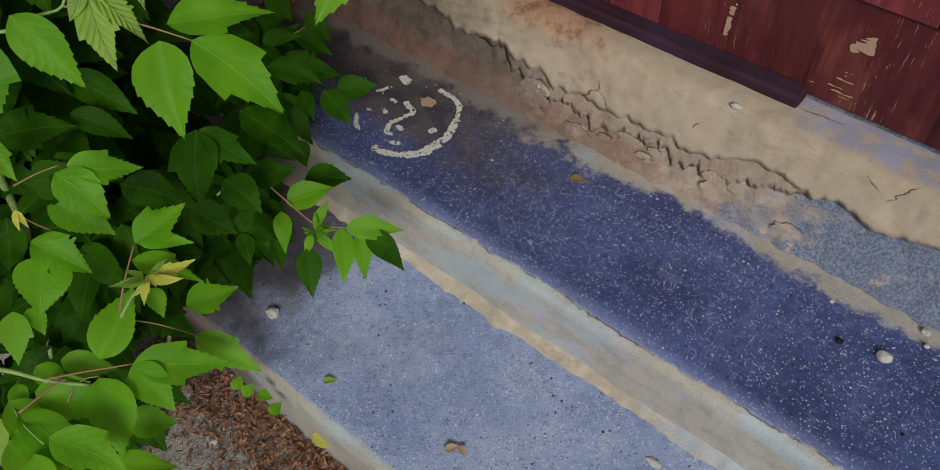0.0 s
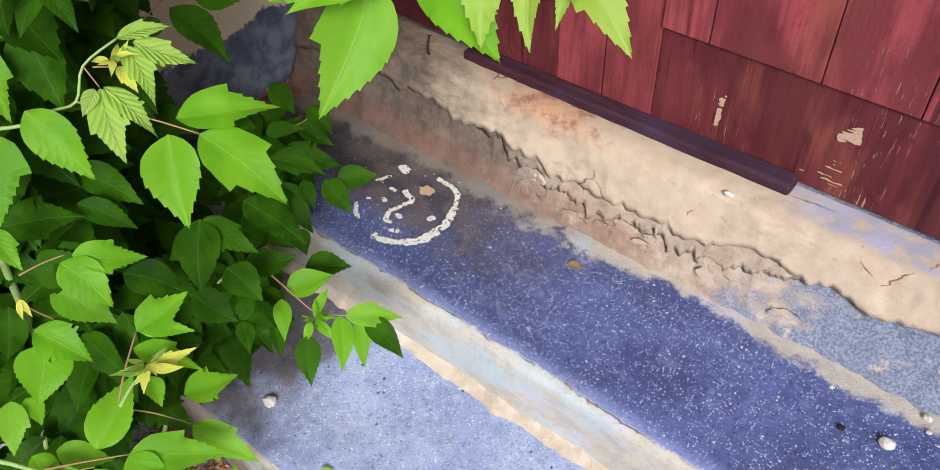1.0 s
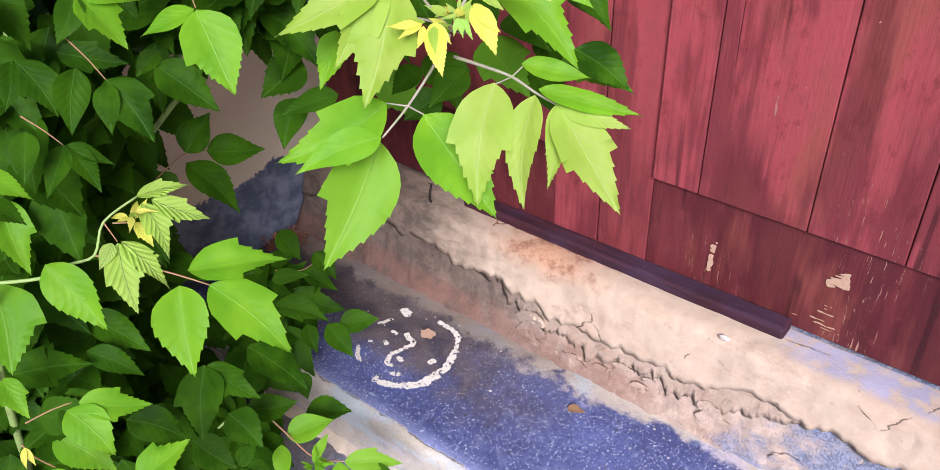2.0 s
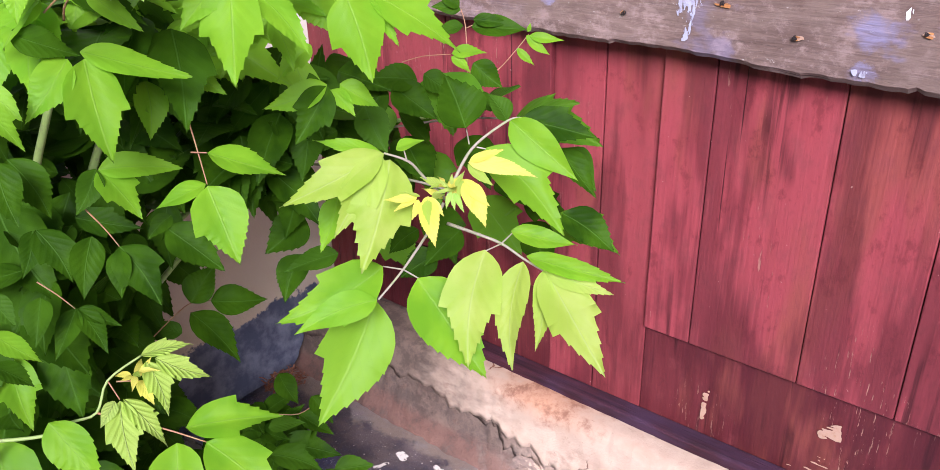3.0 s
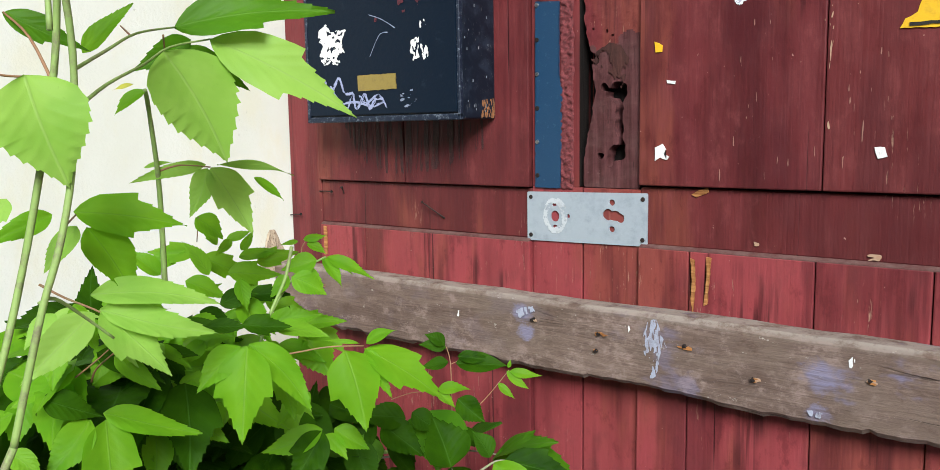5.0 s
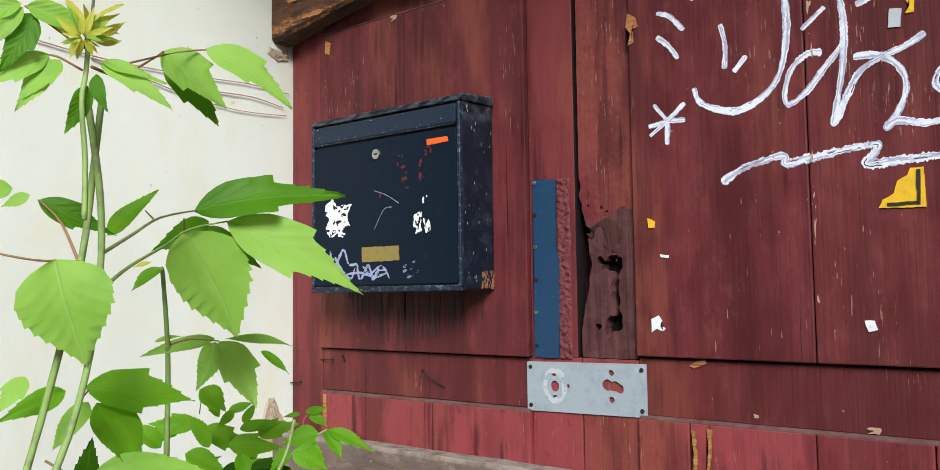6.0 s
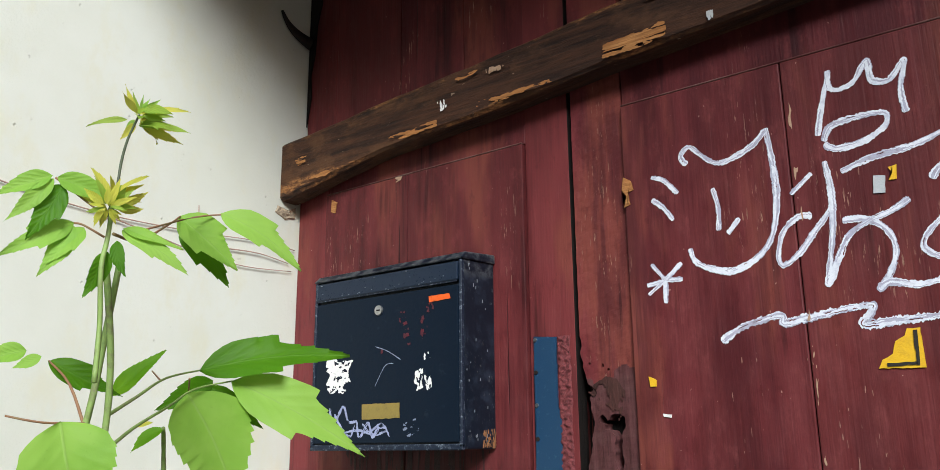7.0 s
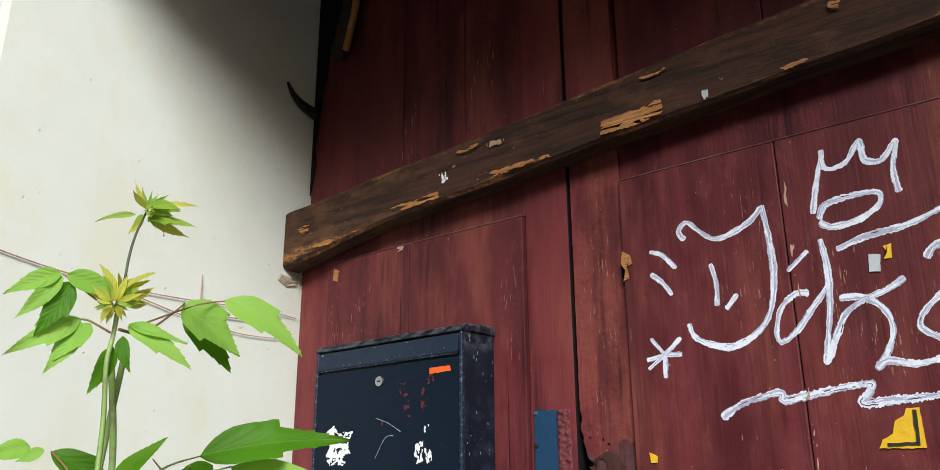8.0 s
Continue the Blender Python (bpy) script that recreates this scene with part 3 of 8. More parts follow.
def steps():
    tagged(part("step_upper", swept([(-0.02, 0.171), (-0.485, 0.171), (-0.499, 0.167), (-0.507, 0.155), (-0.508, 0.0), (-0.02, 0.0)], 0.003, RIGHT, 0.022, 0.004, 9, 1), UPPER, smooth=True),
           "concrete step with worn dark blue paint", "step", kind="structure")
    lower = tagged(part("step_lower", swept([(-0.30, 0.02), (-0.855, 0.019), (-0.868, 0.014), (-0.876, 0.0), (-0.88, GROUND - 0.05), (-0.30, GROUND - 0.05)], -0.1, RIGHT, 0.022, 0.004, 9, 2), LOWER, smooth=True),
           "concrete step with pale faded blue paint", "step", kind="structure")
    # the ridge of mortar along the foot of the riser
    bm = swept([(-0.500, 0.042), (-0.510, 0.035), (-0.514, 0.030), (-0.519, 0.0265), (-0.525, 0.0230), (-0.530, 0.019), (-0.531, 0.010), (-0.500, 0.010)], 0.05, RIGHT - 0.003, 0.006, 0.0045, 26, 7)
    for v in bm.verts:
        v.co.y += (0.007 * wave(v.co.x, 0, 0, 8, 3) + 0.004 * wave(v.co.x, 0, 0, 31, 6)) * (v.co.y < -0.503)
        v.co.z += 0.004 * wave(v.co.x, 0, 0, 5, 9) * (v.co.z > 0.012)
    part("mortar_ridge", bm, RIDGE, lower, "rough tan ridge of mortar", smooth=True)


ground_sheet()
walls()
steps()


def threshold():
    core = swept([(0.05, 0.352), (-0.074, 0.350), (-0.088, 0.343), (-0.096, 0.325), (-0.118, 0.25), (-0.150, 0.195), (-0.178, 0.165), (0.05, 0.165)], 0.003, RIGHT, 0.009, 0.006, 33, 3)
    ob = tagged(part("threshold", core, MORTAR, smooth=True), "mortared threshold under the gate, its plaster peeling", "threshold", kind="structure")
    # two coats of plaster are left: each follows the core and ends low in a broken line
    outline = [(0.0, 0.357), (-0.05, 0.357), (-0.078, 0.355), (-0.094, 0.347), (-0.102, 0.328), (-0.110, 0.30), (-0.120, 0.27), (-0.130, 0.245), (-0.142, 0.225), (-0.156, 0.205), (-0.172, 0.188)]
    lengths = [0.0]
    for a, b in zip(outline, outline[1:]):
        lengths.append(lengths[-1] + math.hypot(b[0] - a[0], b[1] - a[1]))

    def on(s):
        for i in range(len(outline) - 1):
            if s <= lengths[i + 1] or i == len(outline) - 2:
                u = (s - lengths[i]) / (lengths[i + 1] - lengths[i])
                return outline[i][0] + (outline[i + 1][0] - outline[i][0]) * u, outline[i][1] + (outline[i + 1][1] - outline[i][1]) * u

    def coat(name, material, label, x0, x1, n, end_at, sunk):
        bm = bmesh.new()
        rows, m = [], 16
        for i in range(n + 1):
            x = x0 + (x1 - x0) * i / n
            end = end_at(x)
            row = []
            for k in range(m + 1):
                y, z = on(end * k / m)
                lift = 0.0045 * wave(x, y, z, 12, 4) + 0.002 * wave(x, y, z, 45, 6) + (0.0014 if k > m - 3 else 0) - sunk
                row.append(bm.verts.new((x, y - lift - 0.003, z + lift * 0.5)))
            y, z = on(end)
            row.append(bm.verts.new((x, y + 0.012, z + 0.004)))
            rows.append(row)
        for a, b in zip(rows, rows[1:]):
            for k in range(m + 1):
                bm.faces.new((a[k], a[k + 1], b[k + 1], b[k]))
        bmesh.ops.recalc_face_normals(bm, faces=bm.faces)
        part(name, bm, material, ob, label, smooth=True)

    def skin_end(x):
        end = 0.180 + 0.030 * wave(x, 0, 0, 3.1, 11) + 0.030 * abs(wave(x, 0, 0, 9, 12)) - 0.008 * abs(wave(x, 0, 0, 27, 13)) + 0.0035 * wave(x, 0, 0, 60, 14)
        end += 0.026 * max(0.0, 1 - abs(x - 0.88) / 0.30)
        return end - (0.012 if x > 1.12 else 0.0)

    def under_end(x):
        lobes = 0.030 * wave(x, 0, 0, 7, 21) + 0.018 * abs(wave(x, 0, 0, 24, 22)) + 0.006 * wave(x, 0, 0, 80, 23)
        return skin_end(x) + (0.026 + lobes) * min(1.0, max(0.0, (x - 0.55) / 0.12), max(0.0, (1.34 - x) / 0.10)) - 0.004

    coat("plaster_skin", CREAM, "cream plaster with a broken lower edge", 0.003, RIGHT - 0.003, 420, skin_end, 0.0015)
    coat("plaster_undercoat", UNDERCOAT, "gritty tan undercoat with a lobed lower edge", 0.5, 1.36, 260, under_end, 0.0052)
    # loose flakes of an older coat between the skin and the step
    rng = random.Random(12)
    down, out = Vector((0, -0.493, -0.870)), Vector((0, -0.870, 0.493))
    for _ in range(15):
        x, s = rng.uniform(0.72, 1.30), rng.uniform(0.055, 0.115)
        mid = Vector((x, -0.108, 0.285)) + down * s + out * rng.uniform(0.0, 0.0025)
        r0, n, turn = rng.uniform(0.008, 0.020), 18, rng.random() * 6
        rim = []
        for k in range(n):
            a = turn + 2 * math.pi * k / n
            r = r0 * (1 + 0.55 * wave(math.cos(a), math.sin(a), x * 40, 1.1, 8))
            rim.append(mid + Vector((1, 0, 0)) * r * 1.7 * math.cos(a) + down * r * 0.75 * math.sin(a) + out * rng.uniform(-0.001, 0.001))
        flake_bm = bmesh.new()
        face = [flake_bm.verts.new(p) for p in rim]
        foot = [flake_bm.verts.new(p - out * 0.012) for p in rim]
        centre = flake_bm.verts.new(mid + out * 0.0008)
        for k in range(n):
            j = (k + 1) % n
            flake_bm.faces.new((face[k], face[j], centre))
            flake_bm.faces.new((face[j], face[k], foot[k], foot[j]))
        bmesh.ops.recalc_face_normals(flake_bm, faces=flake_bm.faces)
        part("plaster_flake", flake_bm, CREAM if rng.random() < 0.12 else MORTAR, ob)


threshold()


# ---- the gate: two leaves of painted boards ----
def board(x0, x1, z0, z1, y0, y1, parent, name="board", label="", bevel=0.0022, paint=None):
    bm = bmesh.new()
    box(bm, x0, x1, y0, y1, z0, z1, bevel, 2)
    return part(name, bm, paint or RED, parent, label)


def gate():
    west = tagged(base_of("door_1"), "red-brown painted plank gate leaf, worn and streaked", "door", kind="structure")
    east = tagged(base_of("door_2"), "red-brown painted plank gate leaf with white scrawl", "door", kind="structure")
    back, face, proud = 0.055, 0.0, -0.010
    g = 0.0009
    # backing behind the joints
    for leaf, x0, x1 in ((west, 0.004, 0.776), (east, 0.793, RIGHT - 0.004)):
        board(x0, x1, 0.362, TOP - 0.01, 0.030, back, leaf, "backing")
    # added unseen strip that keeps sky light out of the joint
    board(0.74, 0.84, 0.362, TOP - 0.012, 0.0565, 0.075, west, "cover_strip", paint=SHADE_BLACK)
    # a near-black strip puts the shade of the joint into colour
    board(0.7838, 0.7856, 1.434, TOP - 0.012, 0.0005, 0.03, west, "bare_edge", "near-black strip for the shade in the joint", 0.0005, SHADE_BLACK)
    # leaf one
    board(0.004, 0.111 - g, 0.362, 2.30, face, 0.03, west, "stile", paint=HALF_FADED)
    board(0.004, 0.111 - g, 2.302, TOP - 0.012, 0.014, 0.03, west)
    board(0.684 + g, 0.7835, 1.4325, TOP - 0.01, face, 0.03, west, "stile", "", 0.001, HALF_FADED)
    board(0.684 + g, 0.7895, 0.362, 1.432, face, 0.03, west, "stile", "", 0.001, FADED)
    for z0, z1 in ((2.152, 2.33), (1.335, 1.428), (0.362, 0.565)):
        board(0.111, 0.684, z0, z1, face + 0.001, 0.03, west, "rail")
    for x0, x1 in ((0.111, 0.375), (0.375, 0.684)):
        board(x0 + g, x1 - g, 1.430, 2.150, proud, 0.03, west)
    for x0, x1 in ((0.111, 0.255), (0.255, 0.434), (0.434, 0.684)):
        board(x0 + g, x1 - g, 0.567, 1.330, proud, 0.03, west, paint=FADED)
    for x0, x1 in ((0.111, 0.33), (0.33, 0.52), (0.52, 0.684)):
        board(x0 + g, x1 - g, 2.332, TOP - 0.012, 0.012, 0.03, west)
    # a near-black slab paints in the shade of the crevice at the jamb
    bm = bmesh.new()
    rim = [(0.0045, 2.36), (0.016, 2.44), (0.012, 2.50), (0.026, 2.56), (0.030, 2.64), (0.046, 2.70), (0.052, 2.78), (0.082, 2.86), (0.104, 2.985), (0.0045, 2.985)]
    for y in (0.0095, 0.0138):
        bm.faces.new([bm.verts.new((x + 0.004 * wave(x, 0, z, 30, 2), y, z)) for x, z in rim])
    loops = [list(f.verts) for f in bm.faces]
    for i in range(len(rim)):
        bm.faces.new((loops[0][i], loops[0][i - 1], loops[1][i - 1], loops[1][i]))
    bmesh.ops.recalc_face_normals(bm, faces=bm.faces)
    part("jamb_shade_slab", bm, SHADE_BLACK, west, "near-black slab for the shaded crevice at the jamb")
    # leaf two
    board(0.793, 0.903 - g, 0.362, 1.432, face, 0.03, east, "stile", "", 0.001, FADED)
    rotten_stile(east)
    # dark sheet that stands in for the shade inside the lock holes
    board(0.796, 0.899, 1.44, 1.74, 0.0288, 0.0298, east, "lock_cavity", "near-black sheet for the shade behind the lock holes", 0.0002, SHADE_BLACK)
    board(1.90, 2.02, 0.362, TOP - 0.01, face, 0.03, east, "stile", paint=HALF_FADED)
    for z0, z1 in ((2.172, 2.36), (1.340, 1.437), (0.362, 0.568)):
        board(0.903, 1.90, z0, z1, face + 0.001, 0.03, east, "rail")
    for x0, x1 in ((0.903, 1.197), (1.197, 1.52), (1.52, 1.90)):
        board(x0 + g, x1 - g, 1.440, 2.170, proud, 0.03, east)
    for x0, x1 in ((0.903, 0.995), (0.995, 1.192), (1.192, 1.348), (1.348, 1.60), (1.60, 1.90)):
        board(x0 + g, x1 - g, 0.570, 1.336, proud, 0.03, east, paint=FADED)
    for x0, x1 in ((0.908, 1.2), (1.2, 1.5), (1.5, 1.9)):
        board(x0 + g, x1 - g, 2.362, TOP - 0.012, 0.010, 0.03, east)
    board(2.02, RIGHT - 0.004, 0.362, TOP - 0.01, face + 0.002, 0.03, east)
    # foot bar under the leaves
    bm = bmesh.new()
    box(bm, 0.47, 1.205, -0.043, -0.002, 0.352, 0.379, 0.006, 2)
    for v in bm.verts:
        v.co.z += 0.012 * (v.co.x - 0.85)
    part("foot_bar", bm, FOOT, east, "rounded dark foot bar")
    for x0, x1, leaf in ((0.111, 0.684, west), (0.903, 1.90, east)):
        bm = bmesh.new()
        box(bm, x0 + 0.002, x1 - 0.002, -0.0095, -0.0002, 1.3305 if leaf is west else 1.3365, 1.3355 if leaf is west else 1.3412, 0.0015, 1)
        for v in bm.verts:
            if v.co.y < -0.005:
                v.co.z -= 0.003
        part("dust_line", bm, DUST, leaf, "pale dust on the ledge")
    for x0, x1, z, leaf in ((0.113, 0.682, 2.1512, west), (0.905, 1.898, 2.1712, east)):
        bm = bmesh.new()
        box(bm, x0, x1, -0.0098, -0.0002, z - 0.001, z + 0.0024, 0.001, 1)
        part("dust_line", bm, DUST, leaf, "pale dust on the ledge")
    return west, east


def rotten_stile(leaf):
    """The stile's middle length: eaten edge, lock holes and rotted pockets that go through it."""
    bm = bmesh.new()
    x0, x1, z0, z1, step = 0.793, 0.9015, 1.4335, TOP - 0.012, 0.003
    nx, nz = int((x1 - x0) / step), int((z1 - z0) / step)
    pockets = ((0.859, 1.596, 0.013, 0.016), (0.862, 1.545, 0.006, 0.045), (0.854, 1.492, 0.012, 0.016), (0.866, 1.500, 0.007, 0.016),
               (0.833, 1.605, 0.006, 0.007), (0.827, 1.487, 0.006, 0.006), (0.843, 1.478, 0.007, 0.010), (0.842, 1.592, 0.008, 0.008),
               (0.806, 1.655, 0.008, 0.010), (0.818, 1.650, 0.006, 0.006), (0.868, 1.661, 0.004, 0.004), (0.811, 1.703, 0.003, 0.003), (0.838, 1.699, 0.004, 0.003), (0.848, 1.690, 0.004, 0.003))
    grid = [[bm.verts.new((x0 + (x1 - x0) * i / nx, 0.0, z0 + (z1 - z0) * k / nz)) for k in range(nz + 1)] for i in range(nx + 1)]
    keep = []
    for i in range(nx):
        for k in range(nz):
            x, z = x0 + (i + 0.5) * step, z0 + (k + 0.5) * step
            n = wave(x, 0, z, 60, 3)
            eaten = x < 0.792 + 0.024 * max(0, 1 - abs(z - 1.60) / 0.13) + (0.004 if z < 1.8 else 0.0015) * n
            for px, pz, a, b in pockets:
                eaten |= ((x - px) / (a * 1.22)) ** 2 + ((z - pz) / (b * 1.1)) ** 2 < 1 + 0.7 * n
            if not eaten:
                keep.append(bm.faces.new((grid[i][k], grid[i + 1][k], grid[i + 1][k + 1], grid[i][k + 1])))
    bmesh.ops.delete(bm, geom=[v for v in bm.verts if not v.link_faces], context="VERTS")
    soften(bm, 3)
    out = bmesh.ops.extrude_face_region(bm, geom=keep)
    for v in out["geom"]:
        if isinstance(v, bmesh.types.BMVert):
            v.co.y = 0.0285
    bmesh.ops.delete(bm, geom=[v for v in bm.verts if not v.link_faces], context="VERTS")
    for v in bm.verts:
        if v.co.y < 0.01:
            v.co.y += 0.0010 * wave(v.co.x, 0, v.co.z, 50, 8)
    bmesh.ops.recalc_face_normals(bm, faces=bm.faces)
    for f in bm.faces:
        x, _, z = f.calc_center_median()
        f.material_index = z + 0.03 * wave(x, 0, z, 22, 5) < 1.685
    part("stile", bm, HALF_FADED, leaf, "rotted stile with broken lock holes").data.materials.append(GREYED)


FOOT = weathered_wood('dark_purple_bar', (0.022, 0.008, 0.013), (0.075, 0.018, 0.026), (0.05, 0.025, 0.05))
DUST = cement('ledge_dust', (0.15, 0.085, 0.075), (0.10, 0.035, 0.032), (0.07, 0.018, 0.018), 0.002)
GREYED = weathered_wood("greyed_red_wood", (0.055, 0.016, 0.016), (0.135, 0.048, 0.050), (0.115, 0.058, 0.055), (0.17, 0.105, 0.10), (60, 60, 3))
# near-black colour that stands in for shade in gaps and hollows
SHADE_BLACK = weathered_wood("shade_black", (0.004, 0.003, 0.0025), (0.010, 0.006, 0.005), (0.007, 0.005, 0.004), None, (60, 60, 3))
WEST_LEAF, EAST_LEAF = gate()


def beam(name, z0, z1, y, x1, material, label, seed, lean=0.0, sag=0.008, hewn=0.0):
    bm = swept([(-0.011, z0), (-0.011, z1), (-y + 0.008, z1), (-y, z1 - 0.008), (-y, z0 + 0.008), (-y + 0.008, z0)], 0.003, x1, 0.010, 0.004, 5, seed)
    for v in bm.verts:
        v.co.z += hewn * min(1.0, 0.2 + 2.3 * v.co.x) * (z1 - v.co.z) / (z1 - z0)
        v.co.z += lean * v.co.x + sag * wave(v.co.x, 0, v.co.z, 3, seed)
        low = max(0.0, 1 - (v.co.z - lean * v.co.x - z0) / 0.03)
        v.co.z += low * (0.004 * round(1.6 * wave(v.co.x, 0, 0, 4.3, seed + 2)) + 0.0025 * wave(v.co.x, 0, 0, 45, seed))
        v.co.y = min(v.co.y, -0.0105)
    return tagged(part(name, bm, material), label, "beam")


LOW_BEAM = beam("crossbar", 1.110, 1.240, 0.058, RIGHT - 0.01, GREY_WOOD, "grey weathered timber crossbar nailed across the gate", 21, -0.004, 0.004)
HIGH_BEAM = beam("crossbar", 2.137, 2.295, 0.062, RIGHT - 0.01, BEAM_WOOD, "dark splintered timber crossbar across the upper gate", 22, 0.065, 0.003, 0.040)

BLACK = plain("black_scratched_steel", (0.0036, 0.0098, 0.0210), 0.4, 0.0, (0.013, 0.022, 0.036), -0.02, 24, gloss=0.14)
EDGE = plain("rubbed_steel_edge", (0.010, 0.017, 0.034), 0.42, 0.0, (0.24, 0.28, 0.34), 0.22, 130, gloss=0.25)
SCUFFED = scuffed_steel()
FLAP = plain("navy_black_steel", (0.008, 0.017, 0.036), 0.36, 0.0, (0.030, 0.044, 0.066), 0.0, 40, gloss=0.32)
TAG = plain("pale_blue_marker", (0.34, 0.37, 0.56), 0.5, 0.0, (0.10, 0.11, 0.20), 0.3, 150)
RUST_SPOT = plain("orange_rust", (0.30, 0.13, 0.05), 0.8, 0.0, (0.10, 0.05, 0.03), 0.4, 200)
CHROME = plain("dull_chrome", (0.55, 0.55, 0.56), 0.35, 1.0)
ZINC = plain("weathered_zinc", (0.41, 0.46, 0.51), 0.55, 0.25, (0.29, 0.33, 0.39), 0.3, 25)
BLUE_METAL = plain("blue_painted_metal", (0.011, 0.048, 0.108), 0.42, 0.0, (0.06, 0.12, 0.18), 0.06, 150)
RUST = plain("flaking_rust", (0.19, 0.038, 0.042), 0.85, 0.0, (0.045, 0.014, 0.016), 0.35, 190, depth=0.003)
IRON = plain("dark_iron", (0.02, 0.014, 0.012), 0.7, 0.3, (0.06, 0.03, 0.02), 0.3, 120)
WHITE = plain("white_paint", (0.80, 0.79, 0.77), 0.6, 0.0, (0.58, 0.56, 0.54), 0.15, 120)
SCRAWL = plain("white_marker_paint", (0.77, 0.79, 0.86), 0.5, 0.0, (0.46, 0.47, 0.58), 0.42, 70)
SCRAWL_THIN = plain("thin_grey_marker_paint", (0.43, 0.43, 0.54), 0.5, 0.0, (0.25, 0.20, 0.24), 0.35, 90)
PALE = plain("pale_paper", (0.50, 0.52, 0.54), 0.8, 0.0, (0.38, 0.39, 0.40), 0.3, 60)
YELLOW = plain("yellow_vinyl", (0.80, 0.47, 0.015), 0.5, 0.0, (0.65, 0.36, 0.02), 0.3, 60)
ORANGE = plain("orange_vinyl", (0.85, 0.12, 0.012), 0.5)
FLECK = plain("rubbed_metal_fleck", (0.22, 0.24, 0.27), 0.6, 0.0, (0.10, 0.09, 0.08), 0.3, 200)
RUBBED = plain("rubbed_zinc", (0.60, 0.63, 0.66), 0.5, 0.2)
INK = plain("black_ink", (0.02, 0.018, 0.012), 0.6)
TAN = plain("bare_tan_wood", (0.44, 0.285, 0.19), 0.8, 0.0, (0.36, 0.19, 0.10), 0.3, 90)
SPLASH = plain("pale_blue_splash", (0.38, 0.40, 0.50), 0.7, 0.0, (0.22, 0.20, 0.22), 0.35, 90)
BRASS = plain("dull_brass_plate", (0.30, 0.22, 0.055), 0.45, 0.2, (0.22, 0.16, 0.05), 0.3, 50)
CRIMSON = plain("faded_red_smear", (0.115, 0.008, 0.020), 0.6, 0.0, (0.012, 0.010, 0.016), 0.6, 160)
HAZE = plain("rubbed_pale_smear", (0.26, 0.30, 0.42), 0.6, 0.0, (0.05, 0.06, 0.09), 0.4, 90)
STONE = plain("pale_stone", (0.55, 0.50, 0.44), 0.85, 0.0, (0.40, 0.35, 0.29), 0.3, 60, depth=0.002)
LITTER = weathered_wood("dry_litter", (0.060, 0.018, 0.010), (0.56, 0.28, 0.15), (0.20, 0.070, 0.040), None, (70, 70, 70))


def letterbox():
    top = tagged(base_of("letterbox"), "black scratched sheet-steel letterbox mounted on the gate", "letterbox")
    bm = bmesh.new()
    box(bm, 0.190, 0.600, -0.096, -0.0105, 1.556, 1.912, 0.003, 2)
    for v in bm.verts:
        if v.co.x > 0.5 and v.co.y > -0.05:
            v.co.x += 0.009
    part("body", bm, SCUFFED, top)
    bm = bmesh.new()
    # lid with a sloped fold at the front
    box(bm, 0.186, 0.604, -0.104, -0.0108, 1.911, 1.930, 0.003, 2)
    for v in bm.verts:
        if v.co.x > 0.5 and v.co.y > -0.05:
            v.co.x += 0.009
        if v.co.y < -0.09 and v.co.z > 1.92:
            v.co.y += 0.010
            v.co.z -= 0.004
    part("lid", bm, SCUFFED, top, "rubbed steel lid")
    for x0, x1, z0, z1 in ((0.190, 0.197, 1.560, 1.910), (0.593, 0.600, 1.560, 1.910)):
        bm = bmesh.new()
        box(bm, x0, x1, -0.1035, -0.094, z0, z1, 0.0015, 1)
        part("rim", bm, EDGE, top)
    bm = bmesh.new()
    box(bm, 0.190, 0.600, -0.1035, -0.094, 1.5545, 1.566, 0.0015, 1)
    part("rim", bm, EDGE, top)
    bm = bmesh.new()
    box(bm, 0.198, 0.592, -0.1045, -0.096, 1.869, 1.907, 0.003, 2)
    for v in bm.verts:
        if v.co.z < 1.875:
            v.co.y -= 0.003
    part("slot_flap", bm, FLAP, top, "navy black slot flap with a dull sheen")
    bm = bmesh.new()
    box(bm, 0.200, 0.590, -0.1055, -0.103, 1.8665, 1.8705, 0.0008, 1)
    part("flap_edge", bm, EDGE, top, "rubbed flap edge")
    bm = bmesh.new()
    box(bm, 0.1985, 0.5915, -0.1025, -0.096, 1.5685, 1.862, 0.002, 2)
    door = part("front_door", bm, BLACK, top)
    bm = bmesh.new()
    cylinder(bm, (0.385, -0.1015, 1.832), (0.385, -0.1065, 1.832), 0.0110, 0.0100, 24)
    lock = part("lock", bm, CHROME, door, "round chrome lock")
    bm = bmesh.new()
    box(bm, 0.3802, 0.3898, -0.1075, -0.1060, 1.8305, 1.8335, 0.0005, 1)
    part("keyway", bm, IRON, door)
    # worn corner at the lower far edge and flecks down the side
    rng = random.Random(3)
    bm = bmesh.new()
    for _ in range(26):
        y, z = -0.014 - 0.078 * rng.random(), 1.56 + 0.345 * rng.random() ** 1.1
        box(bm, 0.5985 + 0.105 * (y + 0.096), 0.6008 + 0.105 * (y + 0.096), y, y + rng.uniform(0.0005, 0.0012), z, z + rng.uniform(0.002, 0.007))
    for _ in range(22):
        x, z = rng.uniform(0.21, 0.58), 1.871 + 0.034 * rng.random() ** 2
        box(bm, x, x + rng.uniform(0.0006, 0.003), -0.1078, -0.1035, z, z + rng.uniform(0.0006, 0.0022))
    tagged(part("worn_flecks", bm, FLECK, top, "rubbed flecks of bare metal"), kind="stuff")
    bm = bmesh.new()
